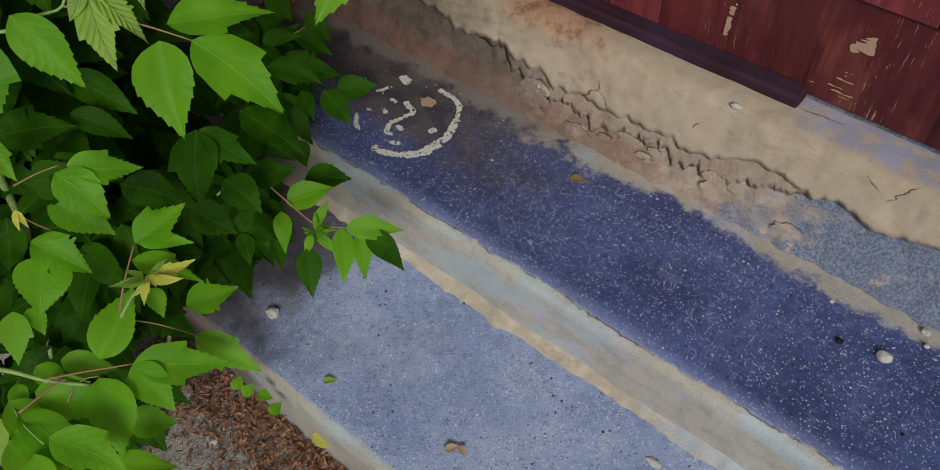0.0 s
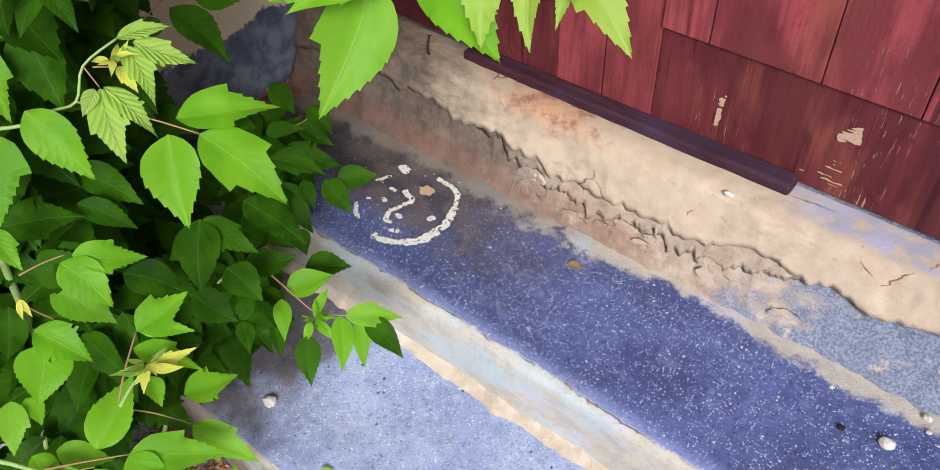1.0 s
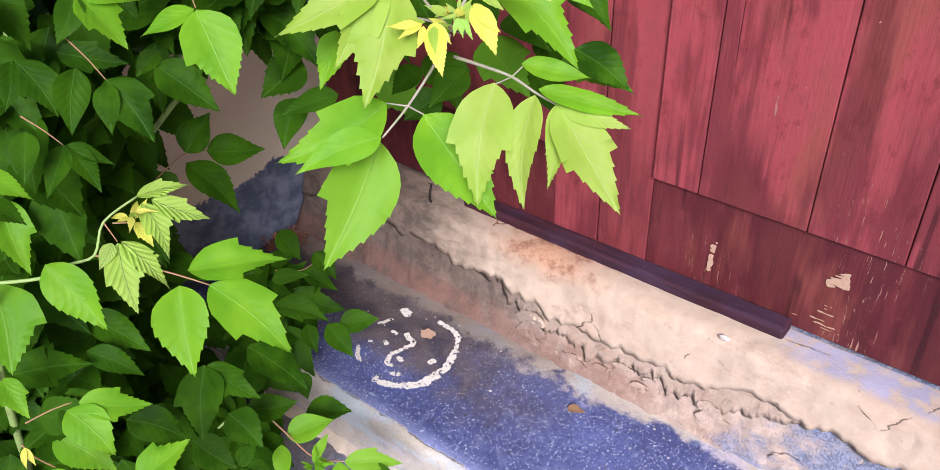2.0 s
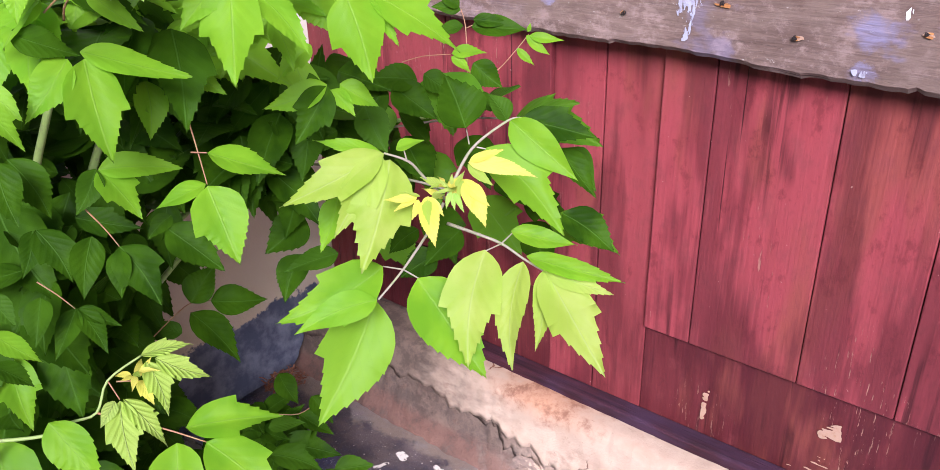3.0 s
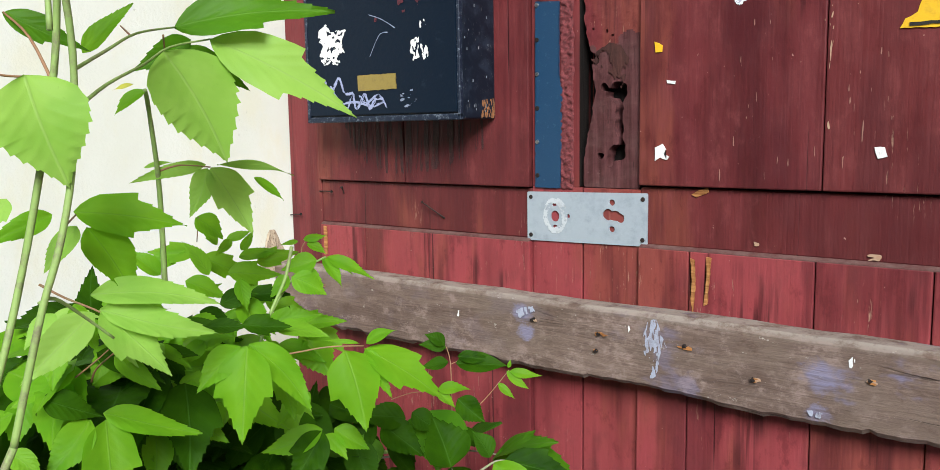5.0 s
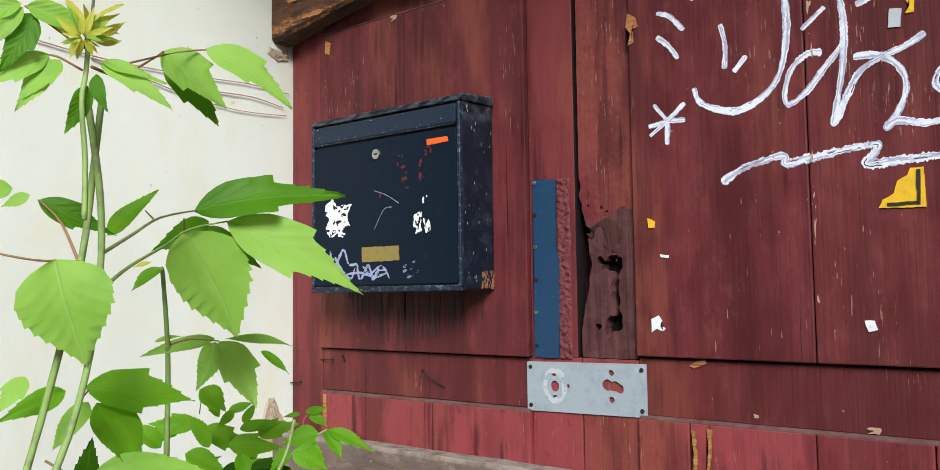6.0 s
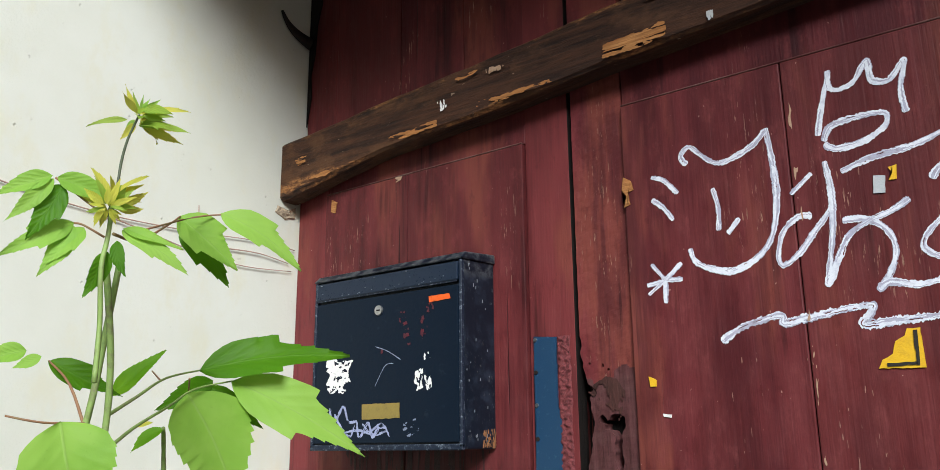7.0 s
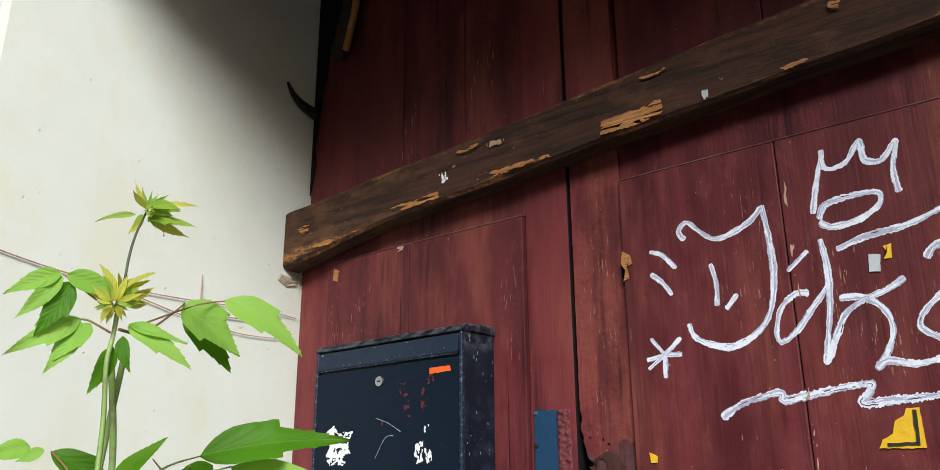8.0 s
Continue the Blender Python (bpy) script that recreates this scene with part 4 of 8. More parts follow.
    for _ in range(60):
        y, z = -0.050 + 0.038 * rng.random(), 1.557 + 0.034 * rng.random() ** 2
        box(bm, 0.5985 + 0.105 * (y + 0.096), 0.6010 + 0.105 * (y + 0.096), y, y + rng.uniform(0.0008, 0.0025), z, z + rng.uniform(0.002, 0.010))
    tagged(part("rust_flecks", bm, RUST_SPOT, top, "orange rust breaking out at the lower corner"), kind="stuff")
    return top, door


LETTERBOX, BOX_DOOR = letterbox()


def slab(name, outline, y0, y1, material, parent, label):
    """A thin piece with an x, z outline, its face at y0."""
    bm = bmesh.new()
    fine = []
    for (xa, za), (xb, zb) in zip(outline, outline[1:] + outline[:1]):
        k = max(1, int(math.hypot(xb - xa, zb - za) / 0.006))
        for i in range(k):
            x, z = xa + (xb - xa) * i / k, za + (zb - za) * i / k
            j = 0.0012 if k > 1 and i else 0
            fine.append((x + j * wave(x, 0, z, 150, 1), z + j * wave(x, 0, z, 150, 2)))
    front = [bm.verts.new((x, y0, z)) for x, z in fine]
    back = [bm.verts.new((x, y1, z)) for x, z in fine]
    bm.faces.new(front)
    for i in range(len(fine)):
        j = (i + 1) % len(fine)
        bm.faces.new((front[i], back[i], back[j], front[j]))
    bmesh.ops.triangulate(bm, faces=[f for f in bm.faces if len(f.verts) > 4])
    bmesh.ops.recalc_face_normals(bm, faces=bm.faces)
    return part(name, bm, material, parent, label)


def inside(x, z, outline):
    hit = False
    for (xa, za), (xb, zb) in zip(outline, outline[1:] + outline[:1]):
        if (za > z) != (zb > z) and x < (xb - xa) * (z - za) / (zb - za) + xa:
            hit = not hit
    return hit


def ragged(name, outline, y, material, parent, label, cell=(0.0022, 0.0014), gaps=-0.12, along=(25, 130), grow=0.0):
    """Thin paint that has worn off in streaks: what is left of an x, z outline."""
    bm = bmesh.new()
    xs, zs = [p[0] for p in outline], [p[1] for p in outline]
    nodes = {}
    nx, nz = int((max(xs) - min(xs)) / cell[0]) + 1, int((max(zs) - min(zs)) / cell[1]) + 1
    for i in range(nx):
        for k in range(nz):
            x, z = min(xs) + (i + 0.5) * cell[0], min(zs) + (k + 0.5) * cell[1]
            wob = 0.003 * wave(x, 0, z, 90, 3)
            if inside(x + wob, z + wob, outline) and noise.fractal(Vector((x * along[0], 3.3, z * along[1])), 0.8, 2.2, 4) > gaps:
                quad = []
                for a, b in ((i, k), (i + 1, k), (i + 1, k + 1), (i, k + 1)):
                    if (a, b) not in nodes:
                        nodes[a, b] = bm.verts.new((min(xs) + a * cell[0], y, min(zs) + b * cell[1]))
                    quad.append(nodes[a, b])
                bm.faces.new(quad)
    if not bm.faces:
        bm.free()
        return None
    soften(bm, 3)
    return part(name, bm, material, parent, label)


def flake(name, outline, y, material, label):
    mid = sum(p[0] for p in outline) / len(outline)
    leaf = EAST_LEAF if mid > 0.788 else WEST_LEAF
    if material is TAN and name != "paint_chip":
        ragged(name, outline, y - 0.0012, material, leaf, label, gaps=-0.3)
    else:
        slab(name, outline, y - 0.0012, y + 0.001, material, leaf, label)


def mark(beam_ob, outline, y, material, label):
    if beam_ob is HIGH_BEAM:
        short = max(2.141 + 0.065 * x + 0.040 * min(1.0, 0.2 + 2.3 * x) - z for x, z in outline)
        outline = [(x, z + max(0.0, short)) for x, z in outline]
    if material in (RAW_WOOD, RUST):
        ragged("chip", outline, y - 0.0035, material, beam_ob, label, (0.0016, 0.0010), -0.22, (22, 150))
    else:
        ragged("paint_mark", outline, y - 0.0012, material, beam_ob, label, (0.0008, 0.0010), -0.18, (210, 45))


def plate(outline, y, material, label):
    if material in (BRASS, ORANGE):
        slab("sticker" if material is not BRASS else "name_plate", outline, y - 0.0006, y + 0.001, material, BOX_DOOR, label)
    else:
        aside = min(p[0] for p in outline) > 0.48
        ragged("sticker" if material is WHITE else "smear", outline, y, material, BOX_DOOR, label, (0.0010, 0.0010), 0.12 if material is not WHITE else (-0.03 if aside else -0.30), (170, 90) if aside else (90, 150))


def stroke(bm, pts, width, lift, seed, flat="y", ragged=0.16, gaps=-2.0, lanes=3, grain=(60, 60), hairy=0.0, thin=None):
    """A hand-drawn paint stroke along pts, in the plane that flat is normal to; where its bristles ran dry it has gaps."""
    pts = [Vector((a, b)) for a, b in pts]
    line = []
    for i in range(len(pts) - 1):
        p0, p1, p2, p3 = pts[max(i - 1, 0)], pts[i], pts[i + 1], pts[min(i + 2, len(pts) - 1)]
        k = max(3, int((p2 - p1).length / (0.0013 if hairy else 0.0025)))
        for s in range(k):
            u = s / k
            line.append(0.5 * (2 * p1 + (p2 - p0) * u + (2 * p0 - 5 * p1 + 4 * p2 - p3) * u * u + (3 * p1 - p0 - 3 * p2 + p3) * u ** 3))
    line.append(pts[-1])
    rng = random.Random(seed)
    last = None
    run = 0.0
    for i, p in enumerate(line):
        d = (line[min(i + 1, len(line) - 1)] - line[max(i - 1, 0)])
        run += (line[i] - line[i - 1]).length if i else 0
        d = d.normalized() if d.length > 1e-9 else Vector((1, 0))
        nrm = Vector((-d.y, d.x))
        ends = min(1, 0.55 + min(i, len(line) - 1 - i) * 0.2)
        w = 0.5 * width * ends * (1 + 0.08 * math.sin(i * 0.3 + seed) + 0.16 * math.sin(run * 38 + seed * 2))
        lo, hi = -w * (1 + rng.uniform(-ragged, ragged)), w * (1 + rng.uniform(-ragged, ragged))
        step = 0.0000015 * i
        row = []
        for k in range(lanes + 1):
            q = p + nrm * (lo + (hi - lo) * k / lanes)
            if hairy and k in (0, lanes):
                q.y += rng.uniform(-hairy, hairy)
            row.append(bm.verts.new((q.x, lift - step, q.y) if flat == "y" else (q.x, q.y, lift + step)))
        if last:
            for k in range(lanes):
                if noise.fractal(Vector((run * grain[0], k * width / lanes * grain[1] + seed * 3.7, seed)), 0.8, 2.2, 4) > gaps:
                    quad = bm.faces.new((last[k], last[k + 1], row[k + 1], row[k]))
                    if thin is not None:
                        quad.material_index = noise.fractal(Vector((run * 9, k * width / lanes * 300 - seed * 2.3, seed + 9)), 0.8, 2.2, 4) > thin
        last = row
    bmesh.ops.delete(bm, geom=[v for v in bm.verts if not v.link_faces], context="VERTS")


COUNT = [0]


def scrawl(pts, width):
    COUNT[0] += 1
    bm = bmesh.new()
    dry = len(pts) > 9 and pts[0][1] < 1.76
    stroke(bm, pts, width * 0.70, -0.0105 - 0.0001 * (COUNT[0] % 5), COUNT[0], "y", 0.16, -0.42 if dry else -0.80, 8, (26, 420), 0.0018 if dry else 0.0009, 0.14)
    soften(bm, 1, 0.2)
    part("paint_stroke", bm, SCRAWL, EAST_LEAF, "white scrawled paint stroke").data.materials.append(SCRAWL_THIN)


def doodle(pts, width):
    COUNT[0] += 1
    bm = bmesh.new()
    thin = width < 0.002
    stroke(bm, pts, width, -0.1032 - 0.0002 * (COUNT[0] % 5), COUNT[0], "y", 0.3, -2.0 if thin else -0.35, 3 if thin else 5, (70, 300))
    part("scratch" if thin else "marker_stroke", bm, HAZE if thin else TAG, BOX_DOOR, "pale scratched line" if thin else "pale blue marker scrawl")


def chalk(pts, width):
    COUNT[0] += 1
    bm = bmesh.new()
    stroke(bm, pts, width, 0.1775, COUNT[0], "z", 0.5, -0.36, 9, (110, 150), 0.0012)
    soften(bm, 2)
    part("paint_stroke", bm, CHALK, STEP, "flaking white painted stroke")


def lock_plate():
    """Sheet-metal plate with two cut openings, screwed across the joint of the leaves."""
    top = tagged(base_of("lock_plate"), "grey zinc lock plate screwed across the gate joint", "lock plate")
    bm = bmesh.new()
    x0, x1, z0, z1, step = 0.675, 0.918, 1.334, 1.424, 0.0016
    nx, nz = int((x1 - x0) / step), int((z1 - z0) / step)
    lean = 0.02
    grid = [[bm.verts.new((x0 + (x1 - x0) * i / nx, -0.0035, z0 + (z1 - z0) * k / nz + lean * ((x1 - x0) * i / nx - 0.12))) for k in range(nz + 1)] for i in range(nx + 1)]
    cut = ((0.735, 1.380, 0.009, 0.010), (0.842, 1.386, 0.010, 0.010), (0.856, 1.384, 0.011, 0.009), (0.866, 1.380, 0.008, 0.008), (0.850, 1.407, 0.0055, 0.0055), (0.850, 1.361, 0.0055, 0.0055), (0.763, 1.381, 0.004, 0.004), (0.733, 1.401, 0.006, 0.003), (0.735, 1.361, 0.005, 0.004))
    keep = []
    for i in range(nx):
        for k in range(nz):
            x, z = x0 + (i + 0.5) * step, z0 + (k + 0.5) * step
            if all(((x - a) / c) ** 2 + ((z - b) / d) ** 2 > 1 for a, b, c, d in cut):
                keep.append(bm.faces.new((grid[i][k], grid[i + 1][k], grid[i + 1][k + 1], grid[i][k + 1])))
    bmesh.ops.delete(bm, geom=[v for v in bm.verts if not v.link_faces], context="VERTS")
    soften(bm, 4)
    out = bmesh.ops.extrude_face_region(bm, geom=keep)
    for v in out["geom"]:
        if isinstance(v, bmesh.types.BMVert):
            v.co.y = -0.0012
    bmesh.ops.delete(bm, geom=[v for v in bm.verts if not v.link_faces], context="VERTS")
    bmesh.ops.recalc_face_normals(bm, faces=bm.faces)
    sheet = part("sheet", bm, ZINC, top)
    bm = bmesh.new()
    ring = [(0.735 + 0.020 * math.cos(a * math.pi / 16), 1.380 + 0.027 * math.sin(a * math.pi / 16)) for a in range(33)]
    stroke(bm, ring, 0.011, -0.0042, 4, "y", 0.2, -0.25, 5)
    part("rubbed_ring", bm, RUBBED, top, "pale rubbed ring round the hole")
    for x, z in ((0.683, 1.412), (0.909, 1.416), (0.909, 1.347), (0.683, 1.342)):
        bm = bmesh.new()
        cylinder(bm, (x, -0.003, z), (x, -0.0052, z), 0.0042, 0.0034, 12)
        part("screw", bm, IRON, top)


lock_plate()


def metal_strip():
    top = tagged(base_of("metal_strip"), "blue painted metal strip with a rusted edge screwed to the gate", "metal strip")
    slab("sheet", [(0.693, 1.430), (0.746, 1.430), (0.752, 1.60), (0.744, 1.63), (0.7445, 1.757), (0.6945, 1.761)], -0.004, -0.0008, BLUE_METAL, top, "blue painted sheet")
    bm = bmesh.new()
    step = 0.0016
    grid = []
    for k in range(206):
        z = 1.430 + k * step
        row = []
        for j in range(16):
            x = 0.7465 + 0.0018 * j
            edge = 0.003 * wave(0, 0, z, 45, 2) if j in (0, 15) else 0.0
            row.append(bm.verts.new((x + edge, -0.0012 - max(0.0, 0.0022 + 0.0040 * wave(x, 1, z, 110, 9)) * (j not in (0, 15)), z)))
        grid.append(row)
    for a, b in zip(grid, grid[1:]):
        for j in range(15):
            bm.faces.new((a[j], a[j + 1], b[j + 1], b[j]))
    part("rust_crust", bm, RUST, top, "flaking red rust crust", smooth=True)
    for i in range(6):
        bm = bmesh.new()
        z = 1.452 + 0.0605 * i
        cylinder(bm, (0.6985, -0.0035, z), (0.6985, -0.006, z), 0.0042, 0.0036, 12)
        part("screw", bm, CHROME if i % 2 else IRON, top)


metal_strip()


def nail(points, r=0.0014):
    top = tagged(base_of("nail"), "bent rusty iron nail in the gate", "nail", "nails in the gate")
    bm = bmesh.new()
    tube(bm, points, r, r * 0.9, 6)
    part("shank", bm, IRON, top, smooth=True)
    bm = bmesh.new()
    a, b = Vector(points[-1]), Vector(points[-2])
    d = (a - b).normalized()
    cylinder(bm, a, a + d * 0.0016, r * 2.4, r * 2.2, 10)
    part("head", bm, IRON, top)


nail([(-0.004, -0.002, 1.343), (0.02, -0.006, 1.346), (0.045, -0.010, 1.348)])
nail([(0.104, -0.001, 1.403), (0.125, -0.006, 1.404), (0.152, -0.010, 1.404)])
nail([(0.473, -0.001, 1.361), (0.45, -0.008, 1.376), (0.425, -0.014, 1.392)])
nail([(0.183, -0.001, 1.400), (0.185, -0.006, 1.408), (0.186, -0.010, 1.414)])
nail([(0.400, -0.070, 0.350), (0.398, -0.074, 0.365), (0.392, -0.060, 0.392)], 0.003)


def bracket():
    bm = bmesh.new()
    tube(bm, [(0.016, 0.006, 2.590), (0.012, -0.036, 2.602), (0.010, -0.068, 2.622), (0.008, -0.088, 2.650)], 0.019, 0.004, 8)
    for v in bm.verts:
        v.co.x = 0.004 + (v.co.x - 0.004) * 0.6
    tagged(part("iron_bracket", bm, IRON, None, smooth=True), "dark iron horn sticking out at the wall corner", "bracket")


bracket()


def splinter():
    bm = bmesh.new()
    box(bm, 0.105, 0.150, -0.022, -0.004, 2.60, TOP - 0.02, 0.004, 1)
    for v in bm.verts:
        v.co.x += 0.18 * (v.co.z - 2.70)
        if v.co.z < 2.72:
            v.co.z += 0.09 + 0.8 * (0.14 - v.co.x)
    tagged(part("broken_lath", bm, DARK_WOOD), "broken dark lath hanging at the gate's top corner", "lath")
    slab("chip", [(0.142, 2.725), (0.158, 2.715), (0.190, 2.84), (0.196, 2.92), (0.180, 2.92), (0.168, 2.82)], -0.0265, -0.018, RAW_WOOD, bpy.data.objects["broken_lath"], "raw split wood")


splinter()
STEP = bpy.data.objects["step_upper"]
CHALK = plain("flaking_chalk_paint", (0.66, 0.62, 0.54), 0.85, 0.0, (0.10, 0.10, 0.14), 0.22, 160)


# ---- foliage ----
def leaf_material(name, body, bright, through_light, vein, thin=0.44, relief=0.24, gloss=0.12):
    m, nt = fresh(name)
    uv = nt.nodes.new("ShaderNodeUVMap")
    sep = nt.nodes.new("ShaderNodeSeparateXYZ")
    nt.links.new(uv.outputs[0], sep.inputs[0])
    s, v = sep.outputs[0], calc(nt, "ABSOLUTE", sep.outputs[1])
    bend = calc(nt, "SUBTRACT", s, calc(nt, "MULTIPLY", calc(nt, "POWER", v, 0.8), 0.62))
    side = calc(nt, "FRACT", calc(nt, "MULTIPLY", bend, 7.0))
    rib = calc(nt, "ABSOLUTE", calc(nt, "SUBTRACT", side, 0.5))
    wide = ramp(nt, v, 0.0, 0.5, 0.055, 0.02)
    thread = calc(nt, "SUBTRACT", 1.0, calc(nt, "MINIMUM", calc(nt, "DIVIDE", rib, wide), 1.0))
    spine = ramp(nt, v, 0.004, 0.022, 1, 0)
    veins = calc(nt, "MAXIMUM", calc(nt, "MULTIPLY", thread, 0.35), spine)
    blotch = noise_of(nt, coords(nt), 22, 3, 0.6)
    mesh_veins = cells(nt, coords(nt), 420, "DISTANCE_TO_EDGE")[0]
    fine = noise_of(nt, coords(nt), 300, 3, 0.6)
    own = calc(nt, "FRACT", calc(nt, "ADD", luck(nt, True), luck(nt)))
    colour = mix(nt, ramp(nt, blotch, 0.35, 0.7), body, bright)
    colour = mix(nt, calc(nt, "MULTIPLY", own, 0.6), colour, bright)
    colour = mix(nt, ramp(nt, own, 0.78, 1.0, 0, 0.35), colour, mix(nt, 0.5, bright, vein))
    colour = mix(nt, ramp(nt, fine, 0.62, 0.75, 0, 0.25), colour, tuple(c * 0.55 for c in body))
    colour = mix(nt, calc(nt, "MULTIPLY", veins, 0.40), colour, vein)
    pillow = calc(nt, "ADD", calc(nt, "MULTIPLY", ramp(nt, rib, 0.0, 0.42), 1.0), calc(nt, "MULTIPLY", ramp(nt, mesh_veins, 0.0, 0.25), 0.10))
    pillow = calc(nt, "ADD", pillow, calc(nt, "MULTIPLY", blotch, 2.0))
    pillow = calc(nt, "SUBTRACT", pillow, calc(nt, "MULTIPLY", spine, 1.6))
    b = finish(nt, colour, 0.44, pillow, 0.0008, relief, gloss=gloss)
    t = nt.nodes.new("ShaderNodeBsdfTranslucent")
    link(nt, mix(nt, calc(nt, "MULTIPLY", veins, 0.55), through_light, body), t.inputs["Color"])
    both = nt.nodes.new("ShaderNodeMixShader")
    both.inputs[0].default_value = thin
    nt.links.new(b.outputs[0], both.inputs[1])
    nt.links.new(t.outputs[0], both.inputs[2])
    nt.links.new(both.outputs[0], nt.nodes["Material Output"].inputs["Surface"])
    return m


# the darkest leaf colour has shade put into it; BRIGHT is its lit counterpart
MATURE_SHADED = leaf_material("mature_shaded_leaf", (0.010, 0.038, 0.002), (0.033, 0.098, 0.003), (0.06, 0.17, 0.005), (0.07, 0.18, 0.025), 0.22, 0.3, 0.03)
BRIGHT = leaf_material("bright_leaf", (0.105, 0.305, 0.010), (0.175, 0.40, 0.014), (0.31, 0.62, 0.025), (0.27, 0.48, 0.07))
YOUNG = leaf_material("young_leaf", (0.25, 0.40, 0.040), (0.34, 0.47, 0.08), (0.46, 0.66, 0.08), (0.46, 0.58, 0.20), 0.42, 0.35)
SHOOT = leaf_material("shoot_leaf", (0.25, 0.42, 0.045), (0.34, 0.50, 0.09), (0.46, 0.68, 0.08), (0.55, 0.66, 0.28), 0.40, 1.0)
MIDDLE = leaf_material("deep_green_leaf", (0.045, 0.150, 0.005), (0.080, 0.220, 0.008), (0.16, 0.40, 0.014), (0.17, 0.36, 0.05), 0.34, 0.3)
GOLDEN = leaf_material("golden_shoot_leaf", (0.50, 0.53, 0.065), (0.63, 0.59, 0.10), (0.82, 0.76, 0.13), (0.60, 0.60, 0.20), 0.36, 0.4)
# its paleness puts backlight into the colour, besides pale leaf undersides
PALE_LEAF = leaf_material("pale_leaf", (0.215, 0.43, 0.055), (0.305, 0.525, 0.090), (0.43, 0.72, 0.085), (0.40, 0.57, 0.16), 0.36, 0.30)
BARK = plain("green_stem", (0.25, 0.37, 0.10), 0.6, 0.0, (0.17, 0.14, 0.09), 0.3, 50)
DARK_STEM = plain("dark_young_stem", (0.055, 0.075, 0.03), 0.55, 0.0, (0.03, 0.03, 0.02), 0.3, 60)
TWIG = plain("pale_twig", (0.28, 0.25, 0.19), 0.65, 0.0, (0.20, 0.26, 0.10), 0.35, 40)
REDDISH = plain("reddish_petiole", (0.30, 0.15, 0.075), 0.6, 0.0, (0.20, 0.20, 0.07), 0.35, 40)
# leaves turn their faces towards this point, where the camera stands
VIEW_SIDE = Vector((1.53, -1.25, 1.5))


WHOLE = ((0, 0.04, 0.10, 0.20, 0.33, 0.46, 0.60, 0.73, 0.84, 0.92, 0.97, 1.0), (0, 0.30, 0.62, 0.90, 1.0, 0.95, 0.76, 0.50, 0.27, 0.115, 0.035, 0.0))
SPLIT = ((0, 0.04, 0.10, 0.20, 0.32, 0.42, 0.50, 0.535, 0.60, 0.73, 0.84, 0.92, 0.97, 1.0), (0, 0.30, 0.60, 0.88, 0.98, 1.03, 1.08, 0.76, 0.66, 0.45, 0.25, 0.105, 0.032, 0.0))


def leaf_into(bm, base, tip, width, lobes, rng, fine=True, face=None, weld=True):
    """One saw-toothed leaflet with a folded midrib and a long drooping point. lobes: 1 teeth, 2 a lobe on one side, 3 on both."""
    base, tip = Vector(base), Vector(tip)
    ax = tip - base
    length = ax.length
    if lobes == 3 and width > 0.5 * length:
        width *= 0.86
    ax.normalize()
    up = (face or ((VIEW_SIDE - base).normalized() * 0.75 + Vector((0, 0, 0.5)))) + Vector((rng.uniform(-0.3, 0.3), rng.uniform(-0.3, 0.3), rng.uniform(-0.25, 0.25)))
    side = ax.cross(up).normalized()
    up = side.cross(ax).normalized()
    fold, droop, curl = rng.uniform(0.18, 0.60), rng.uniform(0.05, 0.22), rng.uniform(-0.35, 0.35)
    wav = rng.uniform(0, 6)
    bend = rng.uniform(-0.06, 0.06) * length
    # stations along the leaf: (place, tooth height, tooth reach)
    count = (rng.choice((5, 6, 7, 8)) if length > 0.045 else 4) if lobes else 0
    first, last_tooth = rng.uniform(0.26, 0.42), 0.955
    rows_at = [(first * (i / 5) ** 1.25, 0.0, 0.0) for i in range(5)]
    for i in range(count):
        a, b = first + (last_tooth - first) * i / count, first + (last_tooth - first) * (i + 1) / count
        big = rng.choice((0.35, 0.8, 1.0, 1.5)) * min(1.0, 0.45 + 0.3 * i)
        rows_at += [(a, -0.008 * big, 0.0), (a + 0.5 * (b - a), 0.005 * big, 0.06 * (b - a)), (a + 0.80 * (b - a), 0.018 * big, 0.24 * (b - a))]
    if not count:
        rows_at += [(first + (last_tooth - first) * i / 7, 0.0, 0.0) for i in range(7)]
    if lobes > 1:
        rows_at = sorted([r for r in rows_at if abs(r[0] - 0.52) > 0.045] + [(0.44, 0.0, 0.01), (0.50, 0.0, 0.035), (0.536, 0.0, 0.0)])
    rows_at += [(last_tooth, 0.0, 0.0), (0.982, 0.0, 0.0), (1.0, 0.0, 0.0)]
    across = (1.0, 0.66, 0.33) if fine else (1.0, 0.5)
    lanes = [(-1, f) for f in across] + [(0, 0.0)] + [(1, f) for f in reversed(across)]
    uv = bm.loops.layers.uv.verify()
    rows = []
    for s, tooth, reach in rows_at:
        row = []
        for k, f in lanes:
            split = lobes == 3 or (lobes == 2 and k == 1)
            h = 0.5 * width * float(np.interp(s, *(SPLIT if split and f > 0.6 else WHOLE)))
            edge = f ** 3
            h += edge * tooth * width * min(1.0, (1 - s) * 4.5)
            x = (s + reach * edge) * length
            y = k * h * f + bend * math.sin(math.pi * s)
            z = fold * h * f + curl * h * f * f * k * 0.3 - droop * length * (s * s - s * 0.6) + 0.02 * length * math.sin(8 * s + wav + 2 * k) * f * f
            if k:
                z -= 0.38 * fold * h * f * f
            row.append((bm.verts.new(base + ax * x + side * y + up * z), (s, k * h * f / max(width, 1e-4))))
        rows.append(row)
